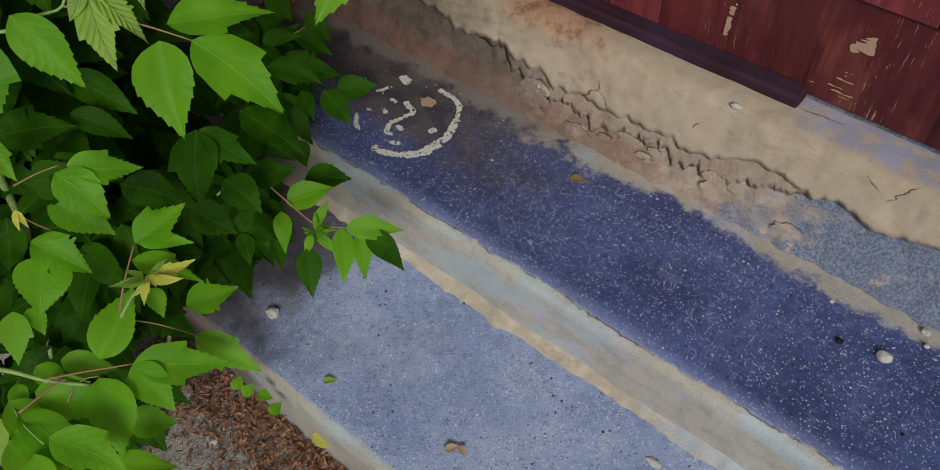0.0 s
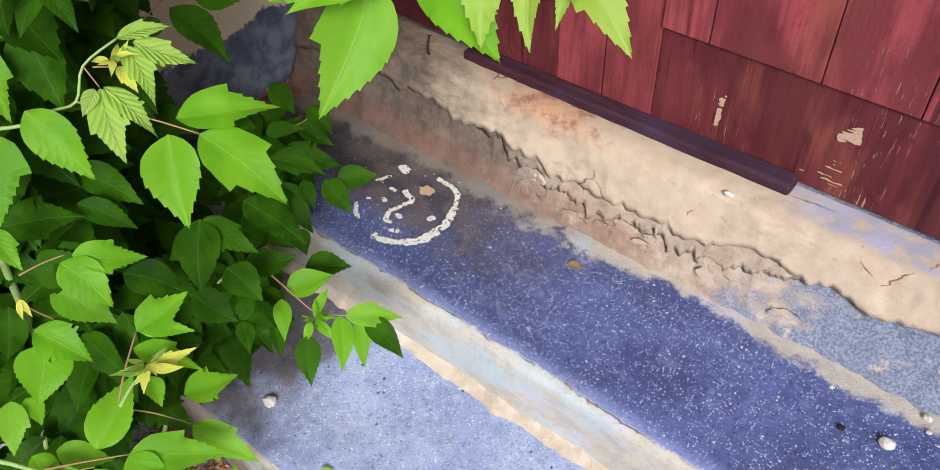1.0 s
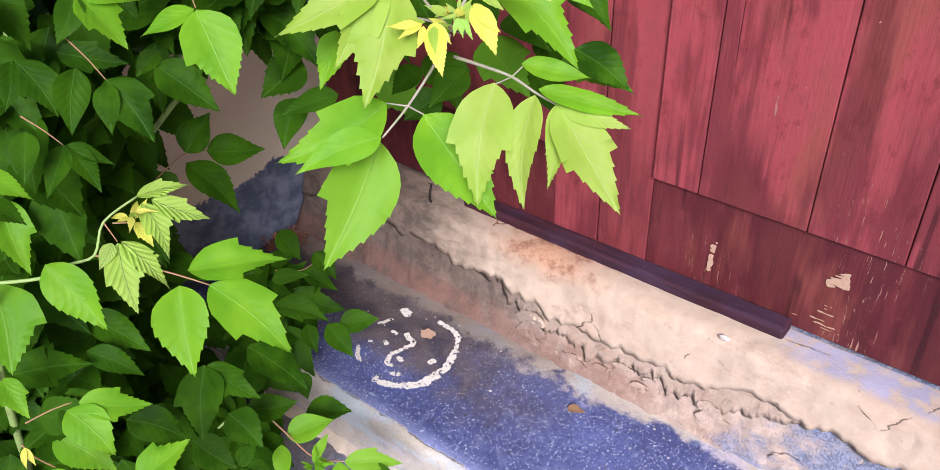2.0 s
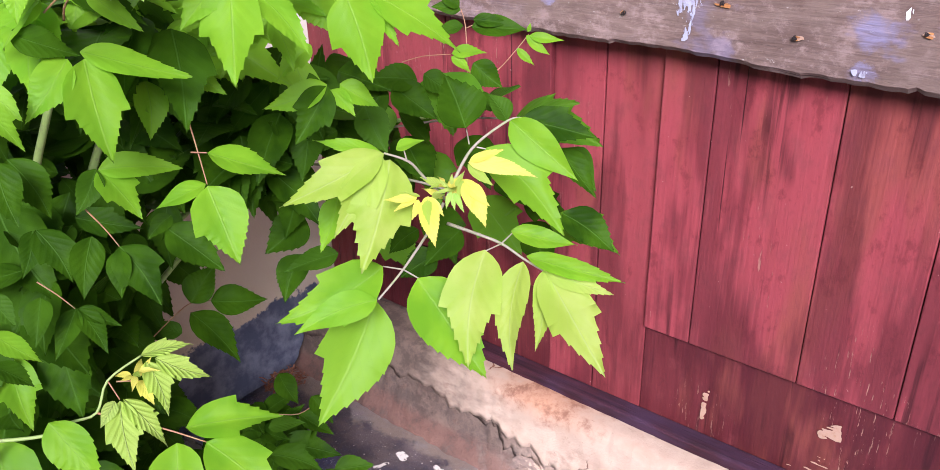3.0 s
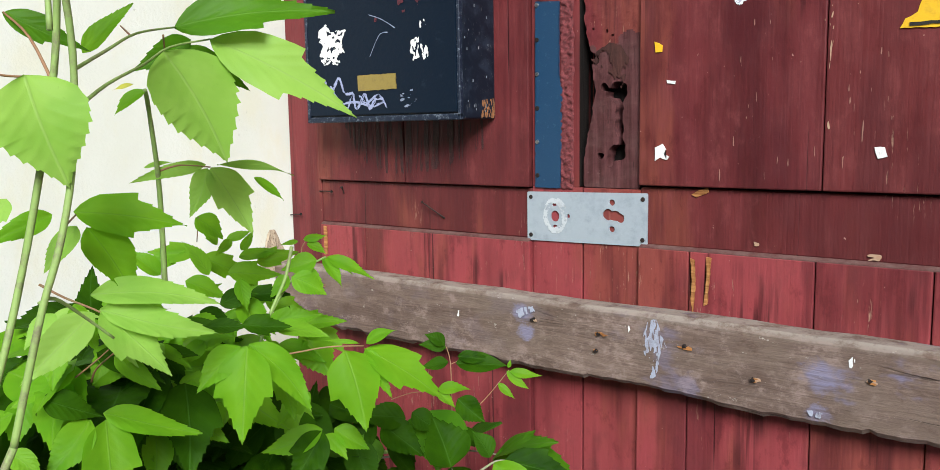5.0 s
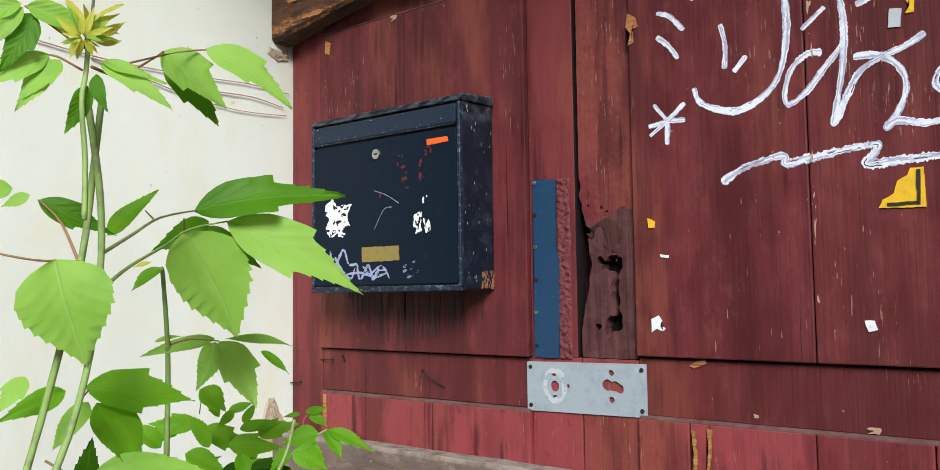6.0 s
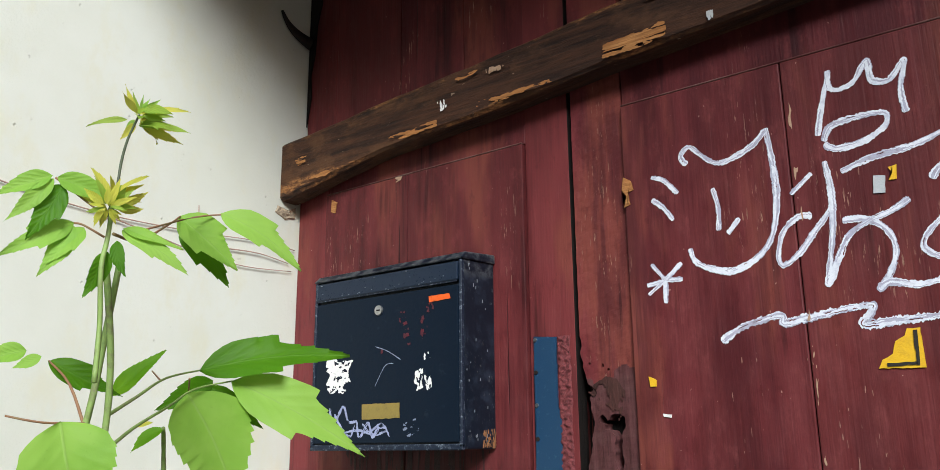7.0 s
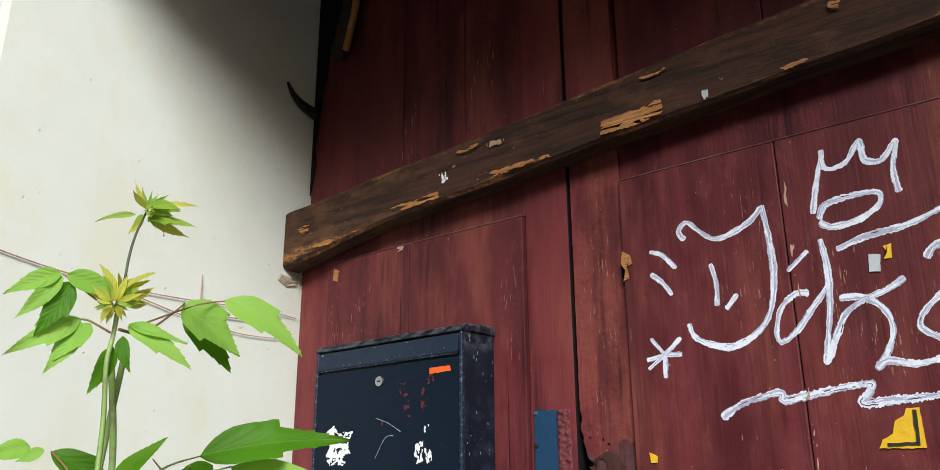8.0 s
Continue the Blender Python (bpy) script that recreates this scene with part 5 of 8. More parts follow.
    for a, b in zip(rows, rows[1:]):
        for k in range(len(lanes) - 1):
            quad = (a[k], b[k], b[k + 1], a[k + 1])
            try:
                fc = bm.faces.new([q[0] for q in quad])
            except ValueError:
                continue
            fc.smooth = True
            for lp, q in zip(fc.loops, quad):
                lp[uv].uv = q[1]
    if weld:
        bmesh.ops.remove_doubles(bm, verts=[q[0] for q in rows[0]] + [q[0] for q in rows[-1]], dist=0.0002)


RNG = random.Random(5)


def spray(plant, rows):
    """Leaves of one plant: base, tip, width, lobes, kind of leaf."""
    for base, tip, width, lobes, kind in rows:
        bm = bmesh.new()
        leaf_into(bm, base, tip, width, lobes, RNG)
        part("leaf", bm, kind, plant)


def twig(plant, points, r0, r1, material=None, name="branch"):
    bm = bmesh.new()
    if 0.0009 < r0 < 0.003:
        r0, r1 = r0 * 0.8, r1 * 0.8
    tube(bm, points, r0, r1, 8)
    part(name, bm, material or (BARK if r0 > 0.004 else TWIG if plant is CENTRE else REDDISH if r0 < 0.0017 else BARK), plant, smooth=True)


LOW = tagged(base_of("maple_seedling"), "leafy green ash-leaved seedling spilling over the steps", "shrub", "saplings by the wall")
BUSH = tagged(base_of("maple_sapling"), "dense green sapling growing against the white wall", "shrub", "saplings by the wall")
CENTRE = tagged(base_of("maple_sapling"), "pale green spray of leaves with golden shoots before the gate", "shrub", "saplings by the wall")
TALL = tagged(base_of("maple_sapling"), "tall thin green sapling with golden tip", "shrub", "saplings by the wall")
for plant, points, r0, r1 in (
    (LOW, [(0.42, -1.02, GROUND - 0.02), (0.47, -1.04, 0.3), (0.56, -1.04, 0.62), (0.653, -1.028, 0.854)], 0.007, 0.004),
    (LOW, [(0.44, -1.0, GROUND - 0.02), (0.50, -0.92, 0.1), (0.50, -0.85, 0.25), (0.53, -0.74, 0.32)], 0.005, 0.002),
    (LOW, [(0.40, -1.06, GROUND - 0.02), (0.52, -1.14, 0.12), (0.60, -1.12, 0.35)], 0.005, 0.003),
    (BUSH, [(0.16, -0.92, GROUND - 0.02), (0.22, -0.86, 0.4), (0.38, -0.80, 0.85), (0.47, -0.70, 1.15)], 0.011, 0.005),
    (BUSH, [(0.19, -0.95, GROUND - 0.02), (0.30, -0.90, 0.5), (0.44, -0.86, 0.95), (0.62, -0.85, 1.2)], 0.009, 0.004),
):
    twig(plant, points, r0, r1, BARK, "stem")
for plant, points, r0, r1 in (
    (BUSH, [(0.22, -0.86, 0.4), (0.35, -0.68, 0.75), (0.52, -0.45, 0.98), (0.66, -0.30, 1.02)], 0.006, 0.003),
    (CENTRE, [(0.20, -0.90, GROUND - 0.02), (0.24, -0.78, 0.45), (0.34, -0.60, 0.85), (0.55, -0.50, 0.98)], 0.008, 0.0045),
    (TALL, [(0.50, -1.42, GROUND - 0.02), (0.62, -1.38, 0.35), (0.79, -1.20, 0.88), (0.865, -1.085, 1.15), (0.908, -1.024, 1.308)], 0.0045, 0.003),
    (TALL, [(0.46, -1.44, GROUND - 0.02), (0.58, -1.40, 0.35), (0.76, -1.22, 0.88), (0.835, -1.10, 1.15), (0.88, -1.034, 1.313)], 0.0045, 0.003),
):
    twig(plant, points, r0, r1, BARK, "stem")

# ---- plants: leaflet rows are base, tip, width, lobes, kind of leaf ----
spray(LOW, [
    ((0.769, -0.865, 0.825), (0.830, -0.773, 0.818), 0.050, 3, BRIGHT),
    ((0.789, -0.854, 0.807), (0.886, -0.829, 0.738), 0.075, 3, BRIGHT),
    ((0.771, -0.880, 0.814), (0.831, -0.922, 0.741), 0.060, 1, BRIGHT),
    ((0.694, -0.978, 0.868), (0.760, -0.966, 0.802), 0.047, 1, BRIGHT),
    ((0.713, -0.870, 0.904), (0.738, -0.818, 0.905), 0.021, 3, SHOOT),
    ((0.722, -0.859, 0.898), (0.764, -0.817, 0.867), 0.028, 3, SHOOT),
    ((0.718, -0.868, 0.898), (0.763, -0.877, 0.847), 0.028, 3, SHOOT),
    ((0.720, -0.909, 0.867), (0.769, -0.932, 0.807), 0.037, 3, SHOOT),
    ((0.721, -0.905, 0.868), (0.776, -0.891, 0.821), 0.028, 3, SHOOT),
    ((0.717, -0.913, 0.868), (0.730, -0.941, 0.855), 0.018, 0, SHOOT),
    ((0.722, -0.883, 0.881), (0.750, -0.885, 0.861), 0.016, 3, GOLDEN),
])
spray(LOW, [
    ((0.615, -1.010, 0.825), (0.675, -1.047, 0.748), 0.088, 3, BRIGHT),
    ((0.585, -0.962, 0.900), (0.637, -0.977, 0.827), 0.045, 3, BRIGHT),
    ((0.580, -0.952, 0.916), (0.601, -0.927, 0.891), 0.014, 1, BRIGHT),
    ((0.611, -1.033, 0.699), (0.647, -0.955, 0.680), 0.058, 3, MATURE_SHADED),
    ((0.663, -1.053, 0.742), (0.705, -1.056, 0.708), 0.032, 3, BRIGHT),
    ((0.712, -1.006, 0.696), (0.755, -0.944, 0.671), 0.044, 3, BRIGHT),
    ((0.710, -1.020, 0.694), (0.770, -1.009, 0.650), 0.047, 1, BRIGHT),
    ((0.614, -0.946, 0.675), (0.673, -0.911, 0.639), 0.033, 1, MATURE_SHADED),
    ((0.571, -0.917, 0.692), (0.642, -0.880, 0.640), 0.043, 1, MATURE_SHADED),
    ((0.732, -1.083, 0.654), (0.790, -1.059, 0.618), 0.051, 3, BRIGHT),
    ((0.747, -1.081, 0.638), (0.786, -1.128, 0.610), 0.059, 1, BRIGHT),
    ((0.789, -1.004, 0.617), (0.799, -0.935, 0.631), 0.051, 3, BRIGHT),
])
spray(LOW, [
    ((0.791, -1.001, 0.616), (0.827, -0.955, 0.598), 0.021, 1, BRIGHT),
    ((0.796, -1.018, 0.606), (0.855, -0.974, 0.569), 0.034, 3, BRIGHT),
])
spray(LOW, [
    ((0.837, -1.025, 0.609), (0.856, -0.972, 0.609), 0.016, 3, GOLDEN),
    ((0.837, -1.025, 0.609), (0.857, -1.047, 0.603), 0.011, 3, GOLDEN),
    ((0.839, -1.022, 0.608), (0.850, -0.994, 0.607), 0.011, 3, GOLDEN),
    ((0.837, -1.028, 0.609), (0.838, -1.049, 0.603), 0.007, 3, GOLDEN),
    ((0.731, -1.079, 0.700), (0.747, -1.080, 0.683), 0.007, 0, GOLDEN),
    ((0.731, -1.079, 0.700), (0.744, -1.089, 0.684), 0.007, 0, GOLDEN),
])
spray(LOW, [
    ((0.608, -0.930, 0.531), (0.672, -0.881, 0.487), 0.051, 1, MATURE_SHADED),
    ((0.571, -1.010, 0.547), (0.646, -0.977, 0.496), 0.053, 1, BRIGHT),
    ((0.633, -0.811, 0.556), (0.690, -0.873, 0.490), 0.066, 2, MATURE_SHADED),
    ((0.635, -0.808, 0.555), (0.712, -0.780, 0.513), 0.050, 3, MATURE_SHADED),
    ((0.658, -0.752, 0.562), (0.748, -0.724, 0.512), 0.064, 1, MATURE_SHADED),
    ((0.684, -0.822, 0.500), (0.746, -0.817, 0.466), 0.051, 1, MATURE_SHADED),
    ((0.674, -0.878, 0.486), (0.738, -0.858, 0.455), 0.049, 1, MATURE_SHADED),
    ((0.729, -0.853, 0.448), (0.730, -0.815, 0.464), 0.026, 0, MATURE_SHADED),
    ((0.733, -0.851, 0.445), (0.770, -0.874, 0.423), 0.027, 0, MATURE_SHADED),
    ((0.738, -0.845, 0.443), (0.767, -0.823, 0.430), 0.028, 0, MATURE_SHADED),
    ((0.635, -0.767, 0.428), (0.680, -0.702, 0.422), 0.046, 1, MATURE_SHADED),
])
spray(LOW, [
    ((0.677, -0.735, 0.365), (0.715, -0.665, 0.372), 0.046, 0, BRIGHT),
    ((0.759, -0.693, 0.326), (0.828, -0.631, 0.313), 0.038, 3, BRIGHT),
    ((0.753, -0.699, 0.327), (0.806, -0.756, 0.280), 0.036, 0, BRIGHT),
    ((0.780, -0.677, 0.319), (0.829, -0.727, 0.279), 0.031, 0, BRIGHT),
    ((0.784, -0.672, 0.319), (0.866, -0.676, 0.282), 0.040, 1, MATURE_SHADED),
    ((0.678, -0.748, 0.359), (0.720, -0.789, 0.324), 0.030, 0, BRIGHT),
    ((0.734, -0.753, 0.314), (0.784, -0.801, 0.276), 0.041, 1, MATURE_SHADED),
    ((0.692, -0.781, 0.332), (0.729, -0.806, 0.311), 0.027, 1, MATURE_SHADED),
    ((0.722, -0.724, 0.336), (0.719, -0.685, 0.359), 0.018, 0, BRIGHT),
    ((0.726, -0.725, 0.333), (0.751, -0.705, 0.325), 0.013, 0, BRIGHT),
    ((0.731, -0.731, 0.327), (0.772, -0.726, 0.301), 0.017, 0, BRIGHT),
    ((0.726, -0.736, 0.328), (0.735, -0.768, 0.307), 0.016, 0, BRIGHT),
])
spray(LOW, [
    ((0.640, -0.669, 0.333), (0.692, -0.608, 0.326), 0.050, 1, MATURE_SHADED),
    ((0.624, -0.672, 0.570), (0.691, -0.621, 0.538), 0.043, 3, MATURE_SHADED),
    ((0.540, -0.613, 0.540), (0.575, -0.564, 0.538), 0.031, 1, MATURE_SHADED),
    ((0.480, -0.520, 0.345), (0.524, -0.538, 0.310), 0.033, 1, MATURE_SHADED),
    ((0.506, -0.492, 0.340), (0.573, -0.495, 0.295), 0.047, 1, MATURE_SHADED),
    ((0.521, -0.476, 0.337), (0.570, -0.418, 0.336), 0.047, 1, MATURE_SHADED),
    ((0.368, -0.430, 0.366), (0.432, -0.396, 0.326), 0.041, 1, MATURE_SHADED),
    ((0.312, -0.424, 0.438), (0.369, -0.425, 0.390), 0.048, 1, MATURE_SHADED),
    ((0.371, -0.395, 0.391), (0.430, -0.394, 0.349), 0.043, 1, MATURE_SHADED),
    ((0.510, -0.576, 0.281), (0.550, -0.597, 0.252), 0.038, 0, MATURE_SHADED),
])
spray(LOW, [
    ((0.756, -1.100, 0.454), (0.728, -1.012, 0.493), 0.052, 1, BRIGHT),
    ((0.782, -1.075, 0.437), (0.855, -0.988, 0.402), 0.062, 3, BRIGHT),
    ((0.782, -1.075, 0.437), (0.855, -1.077, 0.400), 0.048, 1, BRIGHT),
    ((0.767, -0.985, 0.377), (0.860, -0.954, 0.337), 0.053, 3, BRIGHT),
    ((0.769, -1.114, 0.442), (0.852, -1.159, 0.394), 0.060, 1, BRIGHT),
    ((0.778, -1.118, 0.347), (0.821, -1.075, 0.324), 0.044, 1, BRIGHT),
    ((0.745, -1.205, 0.456), (0.837, -1.179, 0.403), 0.048, 1, BRIGHT),
    ((0.754, -1.223, 0.449), (0.838, -1.185, 0.402), 0.052, 1, BRIGHT),
    ((0.841, -1.185, 0.386), (0.891, -1.115, 0.359), 0.045, 1, BRIGHT),
    ((0.719, -0.962, 0.380), (0.749, -0.891, 0.378), 0.060, 3, BRIGHT),
    ((0.673, -1.135, 0.524), (0.720, -1.172, 0.494), 0.044, 3, BRIGHT),
    ((0.679, -1.121, 0.519), (0.715, -1.127, 0.502), 0.024, 1, BRIGHT),
])
spray(LOW, [
    ((0.691, -1.182, 0.436), (0.727, -1.202, 0.422), 0.024, 1, BRIGHT),
    ((0.689, -1.154, 0.439), (0.740, -1.145, 0.414), 0.035, 1, BRIGHT),
    ((0.710, -0.991, 0.447), (0.749, -1.004, 0.427), 0.028, 1, BRIGHT),
    ((0.700, -1.129, 0.432), (0.746, -1.085, 0.400), 0.036, 1, BRIGHT),
    ((0.746, -1.132, 0.395), (0.744, -1.176, 0.394), 0.026, 1, BRIGHT),
    ((0.696, -0.947, 0.090), (0.689, -0.922, 0.100), 0.022, 0, BRIGHT),
    ((0.712, -0.943, 0.082), (0.713, -0.916, 0.087), 0.022, 0, BRIGHT),
    ((0.700, -0.913, 0.036), (0.724, -0.901, 0.025), 0.023, 0, BRIGHT),
    ((0.735, -0.922, 0.013), (0.737, -0.894, 0.019), 0.023, 0, BRIGHT),
    ((0.786, -0.886, -0.062), (0.829, -0.871, -0.079), 0.029, 0, GOLDEN),
    ((0.803, -0.890, -0.071), (0.802, -0.864, -0.065), 0.016, 0, GOLDEN),
])
spray(TALL, [
    ((0.833, -0.911, 1.382), (0.879, -0.872, 1.321), 0.055, 3, PALE_LEAF),
    ((0.833, -0.912, 1.383), (0.886, -0.825, 1.354), 0.031, 1, PALE_LEAF),
    ((0.831, -0.917, 1.381), (0.826, -0.983, 1.330), 0.034, 1, PALE_LEAF),
    ((0.829, -0.917, 1.397), (0.884, -0.820, 1.382), 0.031, 1, PALE_LEAF),
])
spray(BUSH, [
    ((0.764, -0.878, 1.257), (0.804, -0.891, 1.168), 0.061, 3, BRIGHT),
    ((0.758, -0.890, 1.259), (0.763, -0.944, 1.215), 0.036, 1, BRIGHT),
    ((0.762, -0.879, 1.264), (0.813, -0.801, 1.232), 0.031, 1, BRIGHT),
    ((0.735, -0.926, 1.286), (0.762, -0.879, 1.261), 0.031, 1, MATURE_SHADED),
    ((0.839, -0.761, 1.318), (0.862, -0.791, 1.226), 0.068, 3, BRIGHT),
    ((0.832, -0.753, 1.317), (0.893, -0.720, 1.248), 0.039, 1, BRIGHT),
    ((0.827, -0.760, 1.316), (0.820, -0.811, 1.277), 0.033, 1, BRIGHT),
    ((0.786, -0.791, 1.106), (0.838, -0.801, 1.033), 0.058, 2, BRIGHT),
    ((0.769, -0.782, 1.101), (0.747, -0.835, 1.086), 0.026, 0, BRIGHT),
    ((0.778, -0.780, 1.138), (0.831, -0.722, 1.108), 0.040, 1, BRIGHT),
])
spray(BUSH, [
    ((0.692, -0.854, 1.032), (0.745, -0.849, 0.973), 0.057, 3, MATURE_SHADED),
    ((0.693, -0.856, 1.029), (0.721, -0.880, 0.987), 0.028, 0, MATURE_SHADED),
    ((0.675, -0.874, 1.047), (0.704, -0.911, 0.994), 0.036, 0, MATURE_SHADED),
    ((0.659, -0.842, 1.111), (0.705, -0.827, 1.060), 0.051, 3, BRIGHT),
    ((0.658, -0.844, 1.112), (0.672, -0.884, 1.075), 0.029, 1, MATURE_SHADED),
    ((0.659, -0.842, 1.111), (0.703, -0.767, 1.100), 0.033, 1, BRIGHT),
    ((0.616, -0.926, 1.137), (0.652, -0.934, 1.076), 0.040, 1, MATURE_SHADED),
    ((0.693, -0.917, 0.983), (0.714, -0.960, 0.949), 0.027, 0, MATURE_SHADED),
    ((0.694, -0.916, 0.983), (0.736, -0.913, 0.942), 0.027, 1, MATURE_SHADED),
    ((0.694, -0.916, 0.983), (0.722, -0.886, 0.957), 0.019, 1, MATURE_SHADED),
    ((0.649, -0.918, 1.065), (0.692, -0.912, 1.013), 0.045, 3, MATURE_SHADED),
    ((0.648, -0.921, 1.065), (0.670, -0.952, 1.028), 0.025, 0, MATURE_SHADED),
])
spray(BUSH, [
    ((0.699, -0.950, 1.015), (0.725, -0.978, 0.979), 0.029, 0, MATURE_SHADED),
    ((0.679, -0.990, 1.028), (0.710, -0.984, 1.002), 0.026, 1, MATURE_SHADED),
    ((0.692, -1.003, 0.997), (0.734, -0.977, 0.966), 0.026, 1, BRIGHT),
    ((0.706, -1.015, 0.970), (0.732, -0.990, 0.941), 0.026, 1, MATURE_SHADED),
    ((0.761, -0.969, 1.253), (0.789, -0.954, 1.225), 0.022, 1, BRIGHT),
    ((0.808, -0.992, 1.254), (0.840, -0.977, 1.217), 0.021, 3, BRIGHT),
    ((0.624, -0.892, 1.257), (0.641, -0.917, 1.209), 0.031, 1, BRIGHT),
    ((0.725, -0.886, 1.307), (0.719, -0.949, 1.281), 0.030, 1, BRIGHT),
    ((0.688, -0.844, 1.306), (0.737, -0.793, 1.269), 0.035, 1, MATURE_SHADED),
    ((0.703, -0.751, 1.216), (0.747, -0.724, 1.182), 0.039, 3, BRIGHT),
    ((0.701, -0.754, 1.216), (0.728, -0.765, 1.166), 0.032, 1, BRIGHT),
    ((0.690, -0.784, 1.201), (0.714, -0.804, 1.145), 0.037, 1, BRIGHT),
])
spray(BUSH, [
    ((0.661, -0.692, 1.282), (0.647, -0.724, 1.259), 0.023, 1, BRIGHT),
    ((0.678, -0.650, 1.333), (0.719, -0.631, 1.276), 0.040, 1, BRIGHT),
    ((0.712, -0.599, 1.356), (0.700, -0.620, 1.330), 0.021, 1, BRIGHT),
    ((0.768, -0.640, 1.366), (0.797, -0.610, 1.342), 0.029, 1, BRIGHT),
    ((0.747, -0.601, 1.209), (0.738, -0.649, 1.177), 0.036, 3, BRIGHT),
    ((0.767, -0.600, 1.162), (0.764, -0.656, 1.104), 0.053, 3, MATURE_SHADED),
    ((0.766, -0.599, 1.164), (0.723, -0.665, 1.144), 0.034, 1, BRIGHT),
    ((0.770, -0.598, 1.158), (0.804, -0.593, 1.130), 0.020, 1, BRIGHT),
    ((0.776, -0.588, 1.164), (0.812, -0.561, 1.136), 0.030, 1, BRIGHT),
    ((0.656, -0.532, 1.260), (0.700, -0.520, 1.198), 0.053, 1, BRIGHT),
    ((0.650, -0.735, 1.224), (0.675, -0.702, 1.209), 0.027, 1, BRIGHT),
    ((0.596, -0.654, 1.305), (0.622, -0.623, 1.280), 0.028, 1, MATURE_SHADED),
])
spray(BUSH, [
    ((0.429, -0.644, 0.757), (0.430, -0.589, 0.806), 0.052, 1, MATURE_SHADED),
    ((0.445, -0.618, 0.755), (0.497, -0.546, 0.745), 0.055, 1, MATURE_SHADED),
    ((0.434, -0.650, 0.745), (0.517, -0.626, 0.672), 0.056, 1, MATURE_SHADED),
    ((0.439, -0.674, 0.720), (0.408, -0.704, 0.743), 0.030, 1, MATURE_SHADED),
    ((0.603, -0.532, 0.916), (0.591, -0.602, 0.881), 0.059, 1, MATURE_SHADED),
    ((0.616, -0.555, 0.868), (0.631, -0.609, 0.816), 0.046, 1, MATURE_SHADED),
    ((0.719, -0.571, 0.910), (0.679, -0.636, 0.897), 0.039, 1, MATURE_SHADED),
    ((0.614, -0.755, 0.992), (0.679, -0.723, 0.938), 0.050, 1, MATURE_SHADED),
    ((0.613, -0.744, 1.005), (0.607, -0.779, 0.983), 0.025, 1, MATURE_SHADED),
])
spray(BUSH, [
    ((0.740, -0.417, 1.120), (0.692, -0.462, 1.128), 0.044, 1, MATURE_SHADED),
    ((0.851, -0.448, 1.083), (0.818, -0.446, 1.149), 0.074, 1, MATURE_SHADED),
    ((0.695, -0.477, 1.092), (0.739, -0.482, 1.032), 0.049, 1, MATURE_SHADED),
    ((0.676, -0.514, 1.063), (0.651, -0.559, 1.040), 0.035, 1, MATURE_SHADED),
    ((0.717, -0.443, 1.114), (0.778, -0.421, 1.073), 0.050, 1, MATURE_SHADED),
    ((0.845, -0.352, 1.064), (0.816, -0.358, 1.101), 0.036, 0, MATURE_SHADED),
    ((0.745, -0.409, 1.128), (0.781, -0.387, 1.102), 0.035, 1, MATURE_SHADED),
    ((0.732, -0.287, 1.113), (0.773, -0.268, 1.077), 0.041, 1, MATURE_SHADED),
    ((0.764, -0.340, 1.085), (0.810, -0.314, 1.059), 0.036, 1, MATURE_SHADED),
    ((0.787, -0.481, 0.931), (0.766, -0.523, 0.904), 0.038, 1, MATURE_SHADED),
    ((0.831, -0.442, 0.928), (0.815, -0.503, 0.892), 0.051, 1, MATURE_SHADED),
    ((0.815, -0.477, 0.900), (0.788, -0.525, 0.874), 0.043, 1, MATURE_SHADED),
])
spray(CENTRE, [
    ((0.918, -0.490, 1.084), (1.028, -0.477, 0.995), 0.074, 3, BRIGHT),
    ((0.933, -0.462, 1.114), (1.023, -0.447, 1.052), 0.046, 0, BRIGHT),
    ((0.928, -0.430, 1.106), (1.012, -0.384, 1.085), 0.055, 3, MATURE_SHADED),
    ((0.943, -0.367, 1.051), (1.006, -0.370, 0.999), 0.040, 1, MATURE_SHADED),
    ((0.957, -0.378, 0.964), (1.036, -0.369, 0.927), 0.054, 1, MATURE_SHADED),
    ((0.861, -0.606, 1.101), (0.806, -0.721, 1.063), 0.051, 3, YOUNG),
    ((0.860, -0.609, 1.100), (0.856, -0.688, 1.024), 0.044, 3, YOUNG),
    ((0.868, -0.604, 1.094), (0.888, -0.682, 0.986), 0.087, 3, YOUNG),
    ((0.819, -0.569, 1.080), (0.759, -0.625, 1.102), 0.021, 1, BRIGHT),
    ((0.837, -0.563, 1.086), (0.859, -0.536, 1.096), 0.019, 0, BRIGHT),
    ((0.863, -0.624, 0.961), (0.809, -0.751, 0.924), 0.065, 3, BRIGHT),
])
